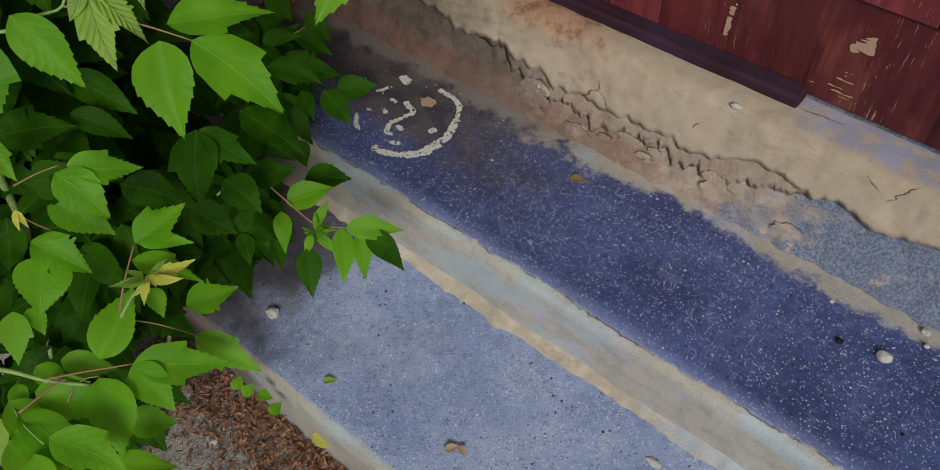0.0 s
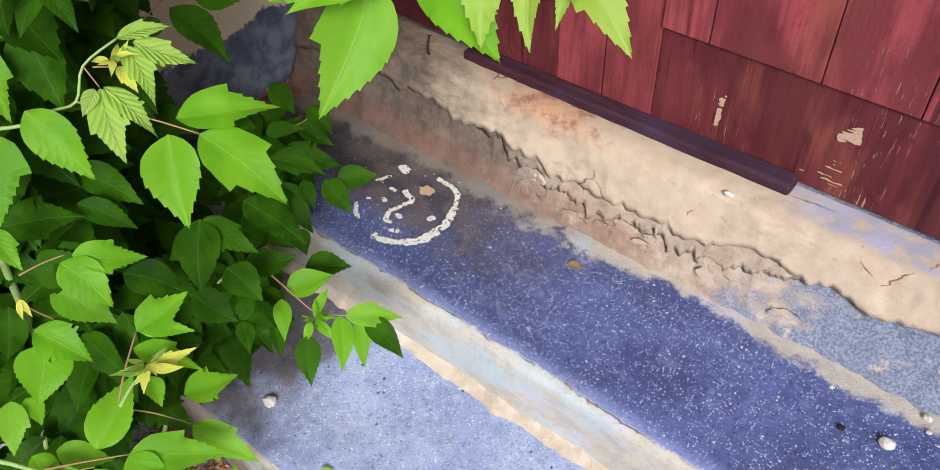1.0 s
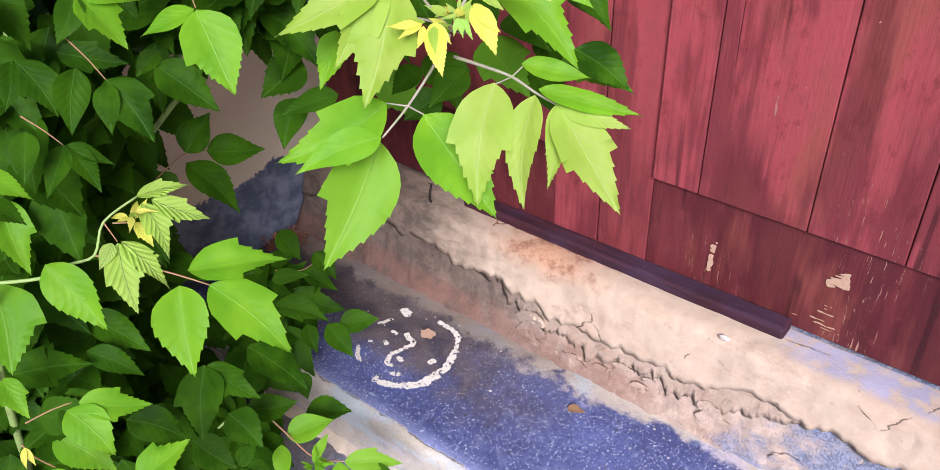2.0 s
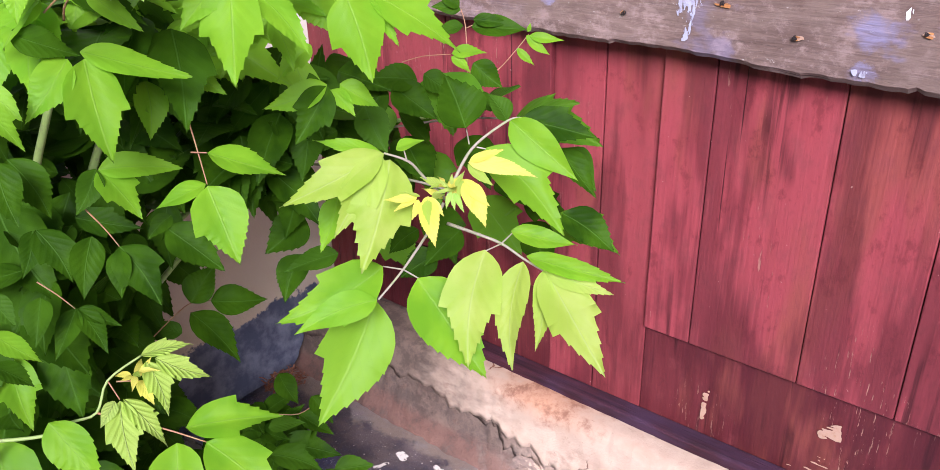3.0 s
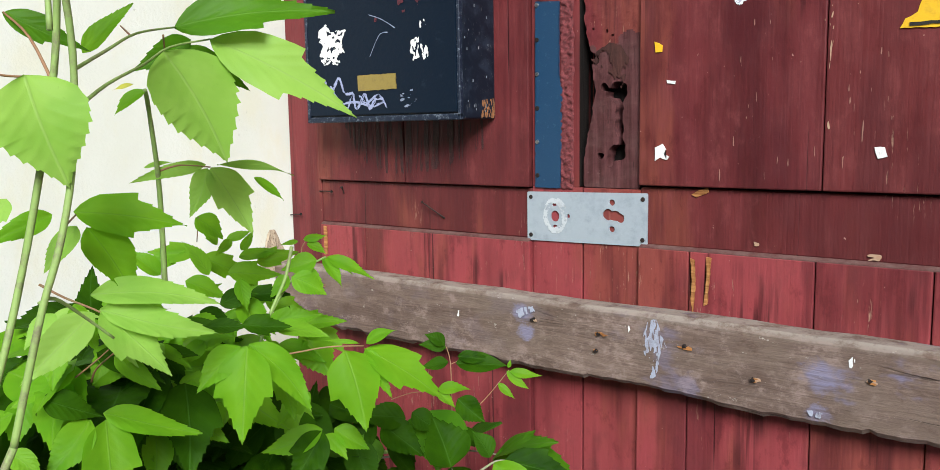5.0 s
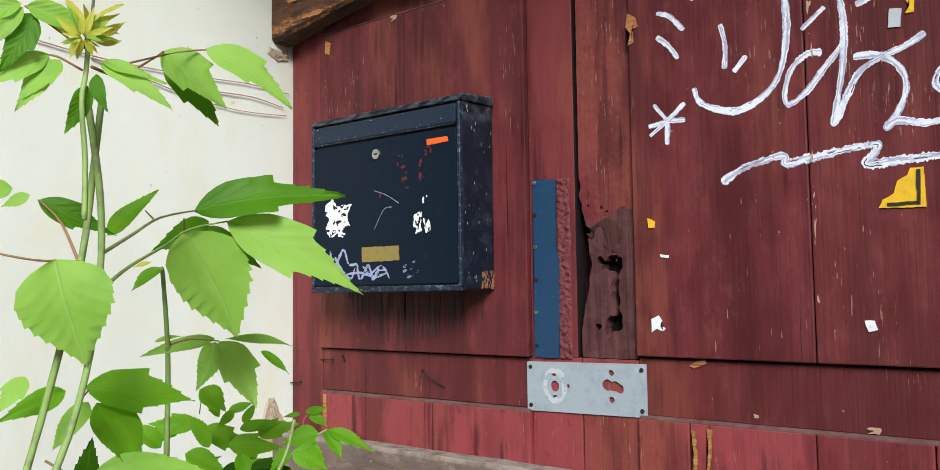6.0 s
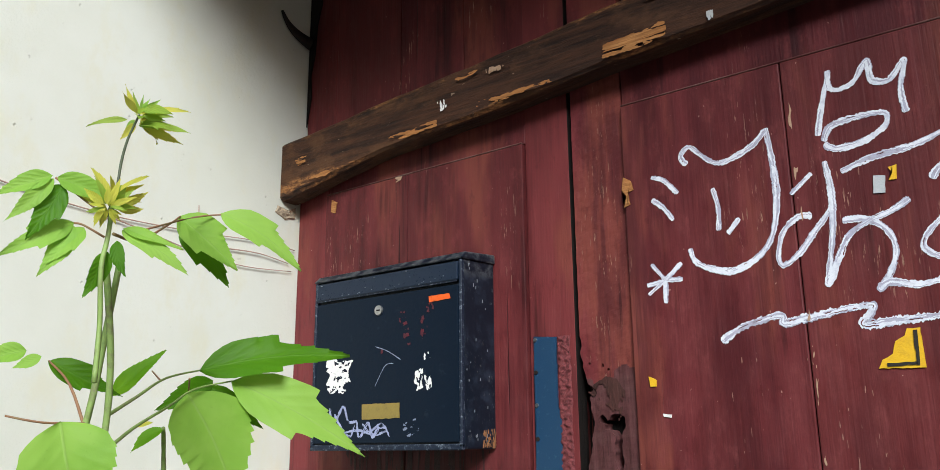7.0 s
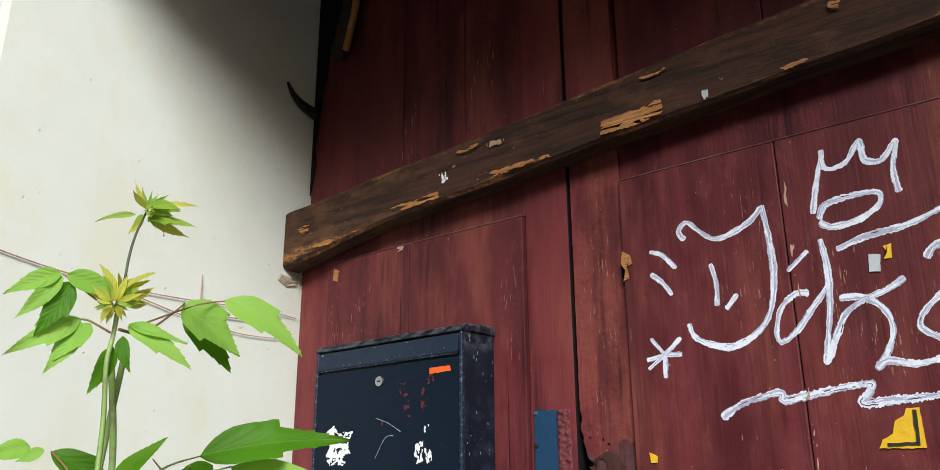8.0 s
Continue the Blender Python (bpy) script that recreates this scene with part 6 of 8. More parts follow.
spray(CENTRE, [
    ((0.884, -0.657, 0.938), (0.841, -0.750, 0.921), 0.039, 0, BRIGHT),
    ((0.910, -0.614, 0.956), (1.019, -0.620, 0.863), 0.077, 1, BRIGHT),
    ((0.977, -0.568, 0.996), (1.013, -0.647, 0.890), 0.077, 3, YOUNG),
    ((1.016, -0.547, 0.984), (1.049, -0.618, 0.888), 0.040, 1, YOUNG),
    ((1.037, -0.537, 0.975), (1.065, -0.592, 0.905), 0.026, 1, YOUNG),
    ((1.038, -0.536, 0.977), (1.140, -0.561, 0.885), 0.070, 3, YOUNG),
    ((1.038, -0.535, 0.978), (1.117, -0.513, 0.961), 0.027, 1, YOUNG),
    ((1.017, -0.542, 0.989), (1.124, -0.501, 0.973), 0.028, 1, BRIGHT),
    ((0.978, -0.520, 1.001), (1.047, -0.480, 0.989), 0.029, 0, BRIGHT),
    ((0.767, -0.602, 1.019), (0.780, -0.651, 0.966), 0.037, 1, BRIGHT),
])
spray(CENTRE, [
    ((0.841, -0.621, 0.903), (0.852, -0.742, 0.786), 0.088, 2, BRIGHT),
])
spray(CENTRE, [
    ((0.930, -0.625, 1.072), (0.903, -0.654, 1.072), 0.010, 1, GOLDEN),
    ((0.930, -0.627, 1.071), (0.915, -0.650, 1.059), 0.009, 1, GOLDEN),
    ((0.931, -0.626, 1.069), (0.932, -0.640, 1.049), 0.009, 1, GOLDEN),
    ((0.932, -0.624, 1.072), (0.914, -0.637, 1.080), 0.005, 1, YOUNG),
    ((0.938, -0.618, 1.072), (0.967, -0.641, 1.027), 0.023, 1, GOLDEN),
    ((0.937, -0.619, 1.071), (0.938, -0.631, 1.054), 0.007, 1, GOLDEN),
    ((0.939, -0.618, 1.071), (0.958, -0.614, 1.051), 0.010, 1, GOLDEN),
    ((0.938, -0.618, 1.071), (0.955, -0.636, 1.049), 0.011, 1, YOUNG),
    ((0.964, -0.586, 1.086), (1.002, -0.597, 1.044), 0.025, 1, GOLDEN),
    ((0.964, -0.585, 1.087), (1.000, -0.586, 1.065), 0.014, 1, GOLDEN),
    ((0.964, -0.587, 1.084), (0.986, -0.601, 1.059), 0.013, 1, GOLDEN),
    ((0.963, -0.587, 1.086), (0.963, -0.599, 1.065), 0.009, 1, YOUNG),
])
spray(CENTRE, [
    ((0.962, -0.577, 1.104), (1.028, -0.534, 1.088), 0.019, 1, GOLDEN),
    ((0.963, -0.575, 1.105), (0.990, -0.547, 1.117), 0.012, 1, GOLDEN),
    ((0.962, -0.577, 1.102), (0.990, -0.567, 1.080), 0.013, 1, YOUNG),
    ((0.959, -0.597, 1.074), (0.973, -0.598, 1.054), 0.007, 1, PALE_LEAF),
    ((0.958, -0.598, 1.074), (0.965, -0.604, 1.056), 0.006, 1, PALE_LEAF),
    ((0.956, -0.599, 1.075), (0.957, -0.610, 1.058), 0.006, 1, PALE_LEAF),
    ((0.954, -0.600, 1.078), (0.941, -0.613, 1.075), 0.005, 1, YOUNG),
    ((0.952, -0.600, 1.080), (0.942, -0.603, 1.089), 0.005, 0, YOUNG),
    ((0.954, -0.596, 1.082), (0.952, -0.592, 1.094), 0.005, 0, YOUNG),
    ((0.958, -0.594, 1.080), (0.961, -0.585, 1.091), 0.006, 0, YOUNG),
])
spray(BUSH, [
    ((0.825, -0.611, 1.278), (0.866, -0.620, 1.188), 0.065, 2, BRIGHT),
    ((0.840, -0.594, 1.279), (0.932, -0.544, 1.220), 0.051, 3, BRIGHT),
    ((0.841, -0.591, 1.284), (0.864, -0.563, 1.300), 0.021, 0, BRIGHT),
    ((0.841, -0.593, 1.278), (0.881, -0.589, 1.225), 0.022, 1, BRIGHT),
    ((0.836, -0.597, 1.285), (0.804, -0.631, 1.292), 0.006, 0, BRIGHT),
])
spray(BUSH, [
    ((0.656, -0.223, 1.171), (0.620, -0.253, 1.177), 0.024, 0, MATURE_SHADED),
    ((0.663, -0.225, 1.147), (0.626, -0.259, 1.139), 0.028, 0, MATURE_SHADED),
    ((0.654, -0.223, 1.175), (0.625, -0.243, 1.195), 0.024, 0, MATURE_SHADED),
    ((0.673, -0.217, 1.145), (0.743, -0.163, 1.140), 0.044, 0, MATURE_SHADED),
    ((0.673, -0.213, 1.156), (0.719, -0.178, 1.150), 0.024, 0, MATURE_SHADED),
    ((0.746, -0.164, 1.131), (0.792, -0.134, 1.124), 0.018, 1, BRIGHT),
    ((0.742, -0.167, 1.131), (0.778, -0.151, 1.102), 0.017, 1, BRIGHT),
    ((0.733, -0.180, 1.112), (0.761, -0.169, 1.087), 0.014, 1, BRIGHT),
    ((0.705, -0.304, 1.127), (0.745, -0.270, 1.129), 0.023, 1, BRIGHT),
    ((0.706, -0.306, 1.123), (0.732, -0.292, 1.100), 0.017, 1, BRIGHT),
    ((0.743, -0.164, 1.136), (0.744, -0.159, 1.150), 0.007, 0, BRIGHT),
])
spray(TALL, [
    ((0.902, -0.992, 1.583), (0.925, -0.974, 1.499), 0.071, 1, PALE_LEAF),
    ((0.806, -0.803, 1.641), (0.905, -0.683, 1.666), 0.047, 3, MIDDLE),
    ((0.823, -0.776, 1.631), (0.923, -0.671, 1.555), 0.057, 3, PALE_LEAF),
    ((0.815, -0.822, 1.616), (0.857, -0.780, 1.510), 0.092, 1, PALE_LEAF),
    ((0.789, -0.774, 1.633), (0.766, -0.827, 1.601), 0.028, 1, MIDDLE),
    ((0.828, -0.972, 1.637), (0.864, -0.919, 1.608), 0.024, 3, MIDDLE),
    ((0.806, -0.897, 1.611), (0.831, -0.861, 1.657), 0.019, 1, BRIGHT),
    ((0.744, -0.801, 1.583), (0.727, -0.828, 1.559), 0.015, 1, BRIGHT),
    ((0.770, -0.765, 1.628), (0.813, -0.721, 1.582), 0.023, 1, MIDDLE),
    ((0.799, -0.912, 1.469), (0.850, -0.829, 1.454), 0.043, 3, BRIGHT),
    ((0.805, -0.904, 1.455), (0.844, -0.880, 1.387), 0.048, 1, BRIGHT),
    ((0.846, -0.933, 1.461), (0.848, -0.966, 1.426), 0.022, 1, PALE_LEAF),
])
spray(TALL, [
    ((0.736, -0.722, 1.499), (0.777, -0.697, 1.425), 0.060, 3, PALE_LEAF),
    ((0.734, -0.725, 1.499), (0.735, -0.752, 1.446), 0.028, 1, PALE_LEAF),
    ((0.740, -0.716, 1.502), (0.792, -0.649, 1.491), 0.014, 0, PALE_LEAF),
    ((0.733, -0.726, 1.503), (0.690, -0.795, 1.486), 0.017, 1, PALE_LEAF),
    ((0.764, -0.685, 1.487), (0.786, -0.660, 1.461), 0.014, 1, BRIGHT),
    ((0.604, -0.658, 1.430), (0.626, -0.632, 1.401), 0.033, 1, BRIGHT),
    ((0.868, -0.997, 1.490), (0.874, -1.021, 1.465), 0.022, 3, PALE_LEAF),
    ((0.837, -0.949, 1.472), (0.829, -1.001, 1.452), 0.021, 1, BRIGHT),
    ((0.738, -0.810, 1.589), (0.728, -0.828, 1.583), 0.006, 0, GOLDEN),
    ((0.871, -0.998, 1.636), (0.862, -1.017, 1.626), 0.011, 1, PALE_LEAF),
    ((0.698, -0.781, 1.501), (0.714, -0.754, 1.507), 0.006, 0, PALE_LEAF),
])
spray(TALL, [
    ((0.733, -0.553, 1.376), (0.780, -0.511, 1.346), 0.020, 1, BRIGHT),
    ((0.730, -0.556, 1.375), (0.760, -0.551, 1.338), 0.020, 1, BRIGHT),
    ((0.725, -0.562, 1.373), (0.697, -0.599, 1.362), 0.029, 1, BRIGHT),
    ((0.711, -0.581, 1.362), (0.735, -0.560, 1.338), 0.020, 1, BRIGHT),
    ((0.712, -0.572, 1.399), (0.731, -0.549, 1.404), 0.011, 1, BRIGHT),
    ((0.715, -0.569, 1.394), (0.733, -0.552, 1.380), 0.013, 1, BRIGHT),
    ((0.708, -0.577, 1.397), (0.693, -0.595, 1.394), 0.007, 0, BRIGHT),
    ((0.738, -0.548, 1.372), (0.759, -0.531, 1.352), 0.010, 0, BRIGHT),
])
spray(BUSH, [
    ((0.494, -0.662, 1.354), (0.519, -0.613, 1.384), 0.028, 3, BRIGHT),
    ((0.525, -0.607, 1.374), (0.489, -0.663, 1.378), 0.029, 3, BRIGHT),
    ((0.530, -0.601, 1.365), (0.574, -0.548, 1.338), 0.035, 3, BRIGHT),
    ((0.559, -0.561, 1.362), (0.594, -0.514, 1.371), 0.026, 1, BRIGHT),
    ((0.579, -0.547, 1.319), (0.550, -0.575, 1.356), 0.028, 1, BRIGHT),
    ((0.520, -0.634, 1.310), (0.549, -0.585, 1.329), 0.027, 1, BRIGHT),
    ((0.587, -0.542, 1.302), (0.636, -0.492, 1.275), 0.033, 3, BRIGHT),
    ((0.569, -0.571, 1.288), (0.605, -0.537, 1.252), 0.029, 3, BRIGHT),
    ((0.636, -0.498, 1.257), (0.683, -0.477, 1.223), 0.029, 3, BRIGHT),
    ((0.547, -0.572, 1.388), (0.567, -0.543, 1.399), 0.015, 1, BRIGHT),
    ((0.575, -0.543, 1.353), (0.611, -0.495, 1.367), 0.029, 3, BRIGHT),
])
spray(BUSH, [
    ((0.579, -0.625, 1.348), (0.555, -0.647, 1.395), 0.026, 1, BRIGHT),
    ((0.545, -0.676, 1.352), (0.520, -0.708, 1.388), 0.027, 1, BRIGHT),
    ((0.652, -0.554, 1.270), (0.704, -0.493, 1.277), 0.035, 3, BRIGHT),
    ((0.594, -0.628, 1.277), (0.617, -0.586, 1.305), 0.023, 1, BRIGHT),
    ((0.562, -0.651, 1.342), (0.597, -0.610, 1.315), 0.030, 1, BRIGHT),
    ((0.581, -0.611, 1.387), (0.566, -0.627, 1.411), 0.015, 3, BRIGHT),
    ((0.600, -0.587, 1.378), (0.608, -0.571, 1.405), 0.013, 1, BRIGHT),
    ((0.513, -0.743, 1.320), (0.545, -0.685, 1.325), 0.027, 1, BRIGHT),
    ((0.646, -0.570, 1.248), (0.694, -0.524, 1.222), 0.033, 3, BRIGHT),
    ((0.592, -0.595, 1.394), (0.581, -0.615, 1.373), 0.014, 1, BRIGHT),
])
spray(TALL, [
    ((0.835, -0.860, 1.791), (0.872, -0.810, 1.740), 0.052, 3, PALE_LEAF),
    ((0.818, -0.846, 1.784), (0.848, -0.803, 1.724), 0.033, 3, MIDDLE),
    ((0.859, -0.827, 1.797), (0.912, -0.760, 1.743), 0.038, 3, PALE_LEAF),
])
spray(TALL, [
    ((0.941, -1.038, 1.767), (0.921, -1.072, 1.748), 0.017, 1, PALE_LEAF),
    ((0.941, -1.037, 1.765), (0.932, -1.066, 1.727), 0.014, 1, PALE_LEAF),
    ((0.943, -1.030, 1.761), (0.936, -1.051, 1.715), 0.022, 3, MIDDLE),
    ((0.942, -1.035, 1.766), (0.959, -0.996, 1.754), 0.019, 1, PALE_LEAF),
    ((0.942, -1.018, 1.733), (0.927, -1.067, 1.701), 0.019, 3, PALE_LEAF),
    ((0.942, -1.018, 1.731), (0.937, -1.040, 1.688), 0.018, 1, PALE_LEAF),
    ((0.945, -1.011, 1.730), (0.940, -1.036, 1.698), 0.020, 3, PALE_LEAF),
    ((0.951, -0.993, 1.713), (0.950, -1.009, 1.674), 0.016, 1, MIDDLE),
    ((0.955, -0.989, 1.722), (0.966, -0.985, 1.692), 0.011, 1, MIDDLE),
    ((0.958, -0.987, 1.730), (0.991, -0.945, 1.698), 0.020, 3, PALE_LEAF),
    ((0.959, -0.987, 1.732), (0.981, -0.945, 1.720), 0.015, 1, PALE_LEAF),
    ((0.921, -1.033, 1.634), (0.909, -1.059, 1.625), 0.017, 1, PALE_LEAF),
])
spray(TALL, [
    ((0.954, -0.997, 1.748), (0.965, -0.978, 1.750), 0.006, 1, YOUNG),
    ((0.970, -1.005, 1.744), (0.976, -0.993, 1.742), 0.004, 1, YOUNG),
    ((0.949, -0.994, 1.748), (0.953, -0.985, 1.744), 0.003, 1, GOLDEN),
    ((0.963, -1.002, 1.744), (0.966, -0.993, 1.735), 0.004, 1, GOLDEN),
    ((0.964, -1.003, 1.744), (0.965, -0.995, 1.731), 0.005, 1, GOLDEN),
    ((0.961, -1.003, 1.744), (0.959, -1.002, 1.734), 0.003, 1, GOLDEN),
    ((0.955, -1.000, 1.746), (0.950, -1.001, 1.730), 0.005, 1, GOLDEN),
    ((0.966, -1.007, 1.743), (0.960, -1.012, 1.728), 0.006, 1, GOLDEN),
    ((0.963, -1.006, 1.744), (0.956, -1.015, 1.739), 0.003, 1, YOUNG),
    ((0.957, -1.003, 1.746), (0.949, -1.014, 1.742), 0.004, 1, YOUNG),
    ((0.970, -1.010, 1.743), (0.965, -1.021, 1.745), 0.003, 1, GOLDEN),
    ((0.951, -1.000, 1.749), (0.944, -1.017, 1.756), 0.006, 1, GOLDEN),
])
spray(TALL, [
    ((0.966, -1.008, 1.746), (0.961, -1.023, 1.757), 0.007, 1, GOLDEN),
    ((0.953, -1.000, 1.750), (0.952, -1.009, 1.764), 0.005, 1, GOLDEN),
    ((0.967, -1.007, 1.746), (0.967, -1.018, 1.767), 0.006, 1, YOUNG),
    ((0.968, -1.007, 1.746), (0.971, -1.009, 1.760), 0.005, 1, GOLDEN),
    ((0.960, -1.001, 1.748), (0.968, -0.998, 1.770), 0.006, 1, GOLDEN),
    ((0.957, -0.999, 1.749), (0.964, -0.994, 1.766), 0.005, 1, YOUNG),
    ((0.959, -0.999, 1.748), (0.970, -0.986, 1.764), 0.006, 1, YOUNG),
    ((0.962, -1.001, 1.747), (0.974, -0.985, 1.756), 0.005, 1, GOLDEN),
])
spray(TALL, [
    ((0.931, -0.968, 1.842), (0.933, -0.982, 1.866), 0.005, 0, GOLDEN),
    ((0.932, -0.967, 1.843), (0.934, -0.976, 1.861), 0.004, 1, YOUNG),
    ((0.932, -0.967, 1.843), (0.956, -0.933, 1.851), 0.007, 1, GOLDEN),
    ((0.933, -0.965, 1.841), (0.947, -0.943, 1.844), 0.007, 1, YOUNG),
    ((0.932, -0.964, 1.838), (0.946, -0.937, 1.832), 0.009, 1, GOLDEN),
    ((0.931, -0.965, 1.837), (0.939, -0.947, 1.829), 0.007, 1, YOUNG),
    ((0.929, -0.968, 1.835), (0.919, -0.976, 1.820), 0.007, 1, GOLDEN),
    ((0.926, -0.974, 1.837), (0.908, -1.001, 1.828), 0.006, 1, YOUNG),
    ((0.933, -0.967, 1.845), (0.944, -0.955, 1.857), 0.005, 1, PALE_LEAF),
    ((0.932, -0.968, 1.845), (0.940, -0.963, 1.857), 0.004, 1, PALE_LEAF),
    ((0.930, -0.965, 1.836), (0.933, -0.957, 1.829), 0.005, 1, PALE_LEAF),
    ((0.933, -0.965, 1.842), (0.946, -0.950, 1.852), 0.005, 1, GOLDEN),
])
spray(TALL, [
    ((0.929, -0.969, 1.838), (0.923, -0.974, 1.828), 0.004, 1, PALE_LEAF),
    ((0.933, -0.967, 1.845), (0.938, -0.968, 1.859), 0.003, 0, PALE_LEAF),
])
spray(BUSH, [
    ((0.580, -0.711, 1.264), (0.620, -0.695, 1.218), 0.031, 1, MATURE_SHADED),
    ((0.724, -0.731, 1.316), (0.752, -0.693, 1.313), 0.020, 1, MATURE_SHADED),
    ((0.668, -0.628, 1.330), (0.702, -0.586, 1.328), 0.024, 3, MATURE_SHADED),
    ((0.686, -0.798, 1.348), (0.710, -0.769, 1.321), 0.021, 3, BRIGHT),
    ((0.691, -0.657, 1.359), (0.711, -0.663, 1.321), 0.021, 1, BRIGHT),
    ((0.670, -0.768, 1.293), (0.699, -0.736, 1.266), 0.023, 1, BRIGHT),
    ((0.774, -0.672, 1.256), (0.808, -0.676, 1.206), 0.029, 3, BRIGHT),
    ((0.697, -0.721, 1.264), (0.730, -0.675, 1.263), 0.027, 3, MATURE_SHADED),
    ((0.755, -0.658, 1.306), (0.799, -0.611, 1.292), 0.029, 1, BRIGHT),
    ((0.687, -0.663, 1.225), (0.710, -0.624, 1.245), 0.024, 1, BRIGHT),
    ((0.678, -0.741, 1.244), (0.702, -0.700, 1.251), 0.025, 3, BRIGHT),
    ((0.680, -0.681, 1.329), (0.707, -0.641, 1.340), 0.025, 1, MATURE_SHADED),
])
spray(BUSH, [
    ((0.620, -0.620, 1.251), (0.639, -0.646, 1.188), 0.035, 1, BRIGHT),
    ((0.726, -0.717, 1.260), (0.770, -0.692, 1.232), 0.029, 3, BRIGHT),
    ((0.575, -0.729, 1.248), (0.605, -0.730, 1.200), 0.027, 3, BRIGHT),
    ((0.593, -0.605, 1.350), (0.637, -0.549, 1.344), 0.035, 3, BRIGHT),
    ((0.747, -0.698, 1.316), (0.783, -0.654, 1.311), 0.028, 3, MATURE_SHADED),
    ((0.639, -0.738, 1.257), (0.670, -0.744, 1.200), 0.029, 1, MATURE_SHADED),
    ((0.718, -0.641, 1.301), (0.761, -0.586, 1.311), 0.030, 3, BRIGHT),
    ((0.661, -0.767, 1.285), (0.693, -0.721, 1.276), 0.028, 1, MATURE_SHADED),
    ((0.710, -0.744, 1.254), (0.726, -0.761, 1.220), 0.019, 1, BRIGHT),
    ((0.673, -0.669, 1.254), (0.701, -0.625, 1.268), 0.025, 1, BRIGHT),
    ((0.681, -0.741, 1.314), (0.711, -0.697, 1.311), 0.022, 1, MATURE_SHADED),
    ((0.652, -0.630, 1.246), (0.698, -0.612, 1.202), 0.033, 1, BRIGHT),
])
spray(BUSH, [
    ((0.644, -0.780, 1.321), (0.665, -0.739, 1.334), 0.020, 3, BRIGHT),
    ((0.627, -0.621, 1.311), (0.661, -0.570, 1.333), 0.033, 1, BRIGHT),
])
spray(BUSH, [
    ((0.748, -0.857, 1.340), (0.778, -0.847, 1.306), 0.021, 1, PALE_LEAF),
    ((0.632, -0.835, 1.343), (0.662, -0.827, 1.298), 0.026, 1, BRIGHT),
    ((0.650, -0.866, 1.348), (0.654, -0.904, 1.316), 0.023, 1, PALE_LEAF),
    ((0.719, -0.847, 1.339), (0.748, -0.841, 1.300), 0.022, 1, BRIGHT),
    ((0.671, -0.872, 1.343), (0.698, -0.826, 1.332), 0.024, 3, BRIGHT),
    ((0.711, -0.836, 1.304), (0.753, -0.808, 1.268), 0.026, 1, BRIGHT),
    ((0.708, -0.811, 1.373), (0.742, -0.790, 1.342), 0.026, 1, BRIGHT),
    ((0.664, -0.818, 1.299), (0.677, -0.842, 1.259), 0.023, 1, BRIGHT),
    ((0.737, -0.905, 1.336), (0.753, -0.923, 1.295), 0.023, 1, BRIGHT),
    ((0.631, -0.864, 1.337), (0.655, -0.817, 1.336), 0.023, 1, PALE_LEAF),
    ((0.744, -0.863, 1.344), (0.772, -0.813, 1.348), 0.029, 1, PALE_LEAF),
    ((0.665, -0.836, 1.302), (0.699, -0.785, 1.284), 0.030, 3, BRIGHT),
])
spray(BUSH, [
    ((0.719, -0.879, 1.369), (0.742, -0.880, 1.327), 0.022, 3, BRIGHT),
])
twig(LOW, [(0.653, -1.028, 0.854), (0.690, -0.984, 0.852), (0.696, -0.958, 0.856), (0.705, -0.931, 0.857), (0.705, -0.910, 0.889), (0.713, -0.870, 0.904)], 0.0027, 0.0015)
twig(LOW, [(0.705, -0.931, 0.857), (0.754, -0.887, 0.832), (0.789, -0.854, 0.807)], 0.0016, 0.001)
twig(LOW, [(0.710, -0.903, 0.886), (0.722, -0.883, 0.881)], 0.0012, 0.0008)
twig(LOW, [(0.705, -0.910, 0.889), (0.719, -0.908, 0.868)], 0.0012, 0.0008)
twig(LOW, [(0.826, -1.065, 0.583), (0.812, -1.042, 0.600), (0.789, -1.004, 0.617)], 0.0018, 0.0012)
twig(LOW, [(0.689, -1.059, 0.692), (0.694, -1.033, 0.693), (0.701, -1.010, 0.692)], 0.0014, 0.001)
twig(LOW, [(0.843, -1.071, 0.594), (0.837, -1.046, 0.604), (0.838, -1.024, 0.609)], 0.0025, 0.0015)
twig(LOW, [(0.721, -1.078, 0.697), (0.727, -1.073, 0.676), (0.736, -1.061, 0.654)], 0.0012, 0.001)
twig(LOW, [(0.693, -1.199, 0.501), (0.713, -1.179, 0.484), (0.739, -1.158, 0.462), (0.762, -1.127, 0.434)], 0.0035, 0.002)
twig(LOW, [(0.738, -1.157, 0.464), (0.755, -1.122, 0.452), (0.782, -1.075, 0.437)], 0.002, 0.0012)
twig(LOW, [(0.736, -1.041, 0.453), (0.752, -1.018, 0.432), (0.781, -0.986, 0.392)], 0.0016, 0.001)
twig(LOW, [(0.759, -1.170, 0.420), (0.753, -1.135, 0.440), (0.768, -1.113, 0.443)], 0.0016, 0.001)
twig(LOW, [(0.745, -1.205, 0.456), (0.746, -1.165, 0.457), (0.749, -1.142, 0.456)], 0.002, 0.0012)
twig(LOW, [(0.637, -0.749, 0.420), (0.681, -0.736, 0.376), (0.724, -0.722, 0.336), (0.757, -0.694, 0.326), (0.783, -0.674, 0.318)], 0.002, 0.001)
twig(LOW, [(0.334, -0.469, 0.374), (0.368, -0.430, 0.366), (0.383, -0.393, 0.380)], 0.0014, 0.001)
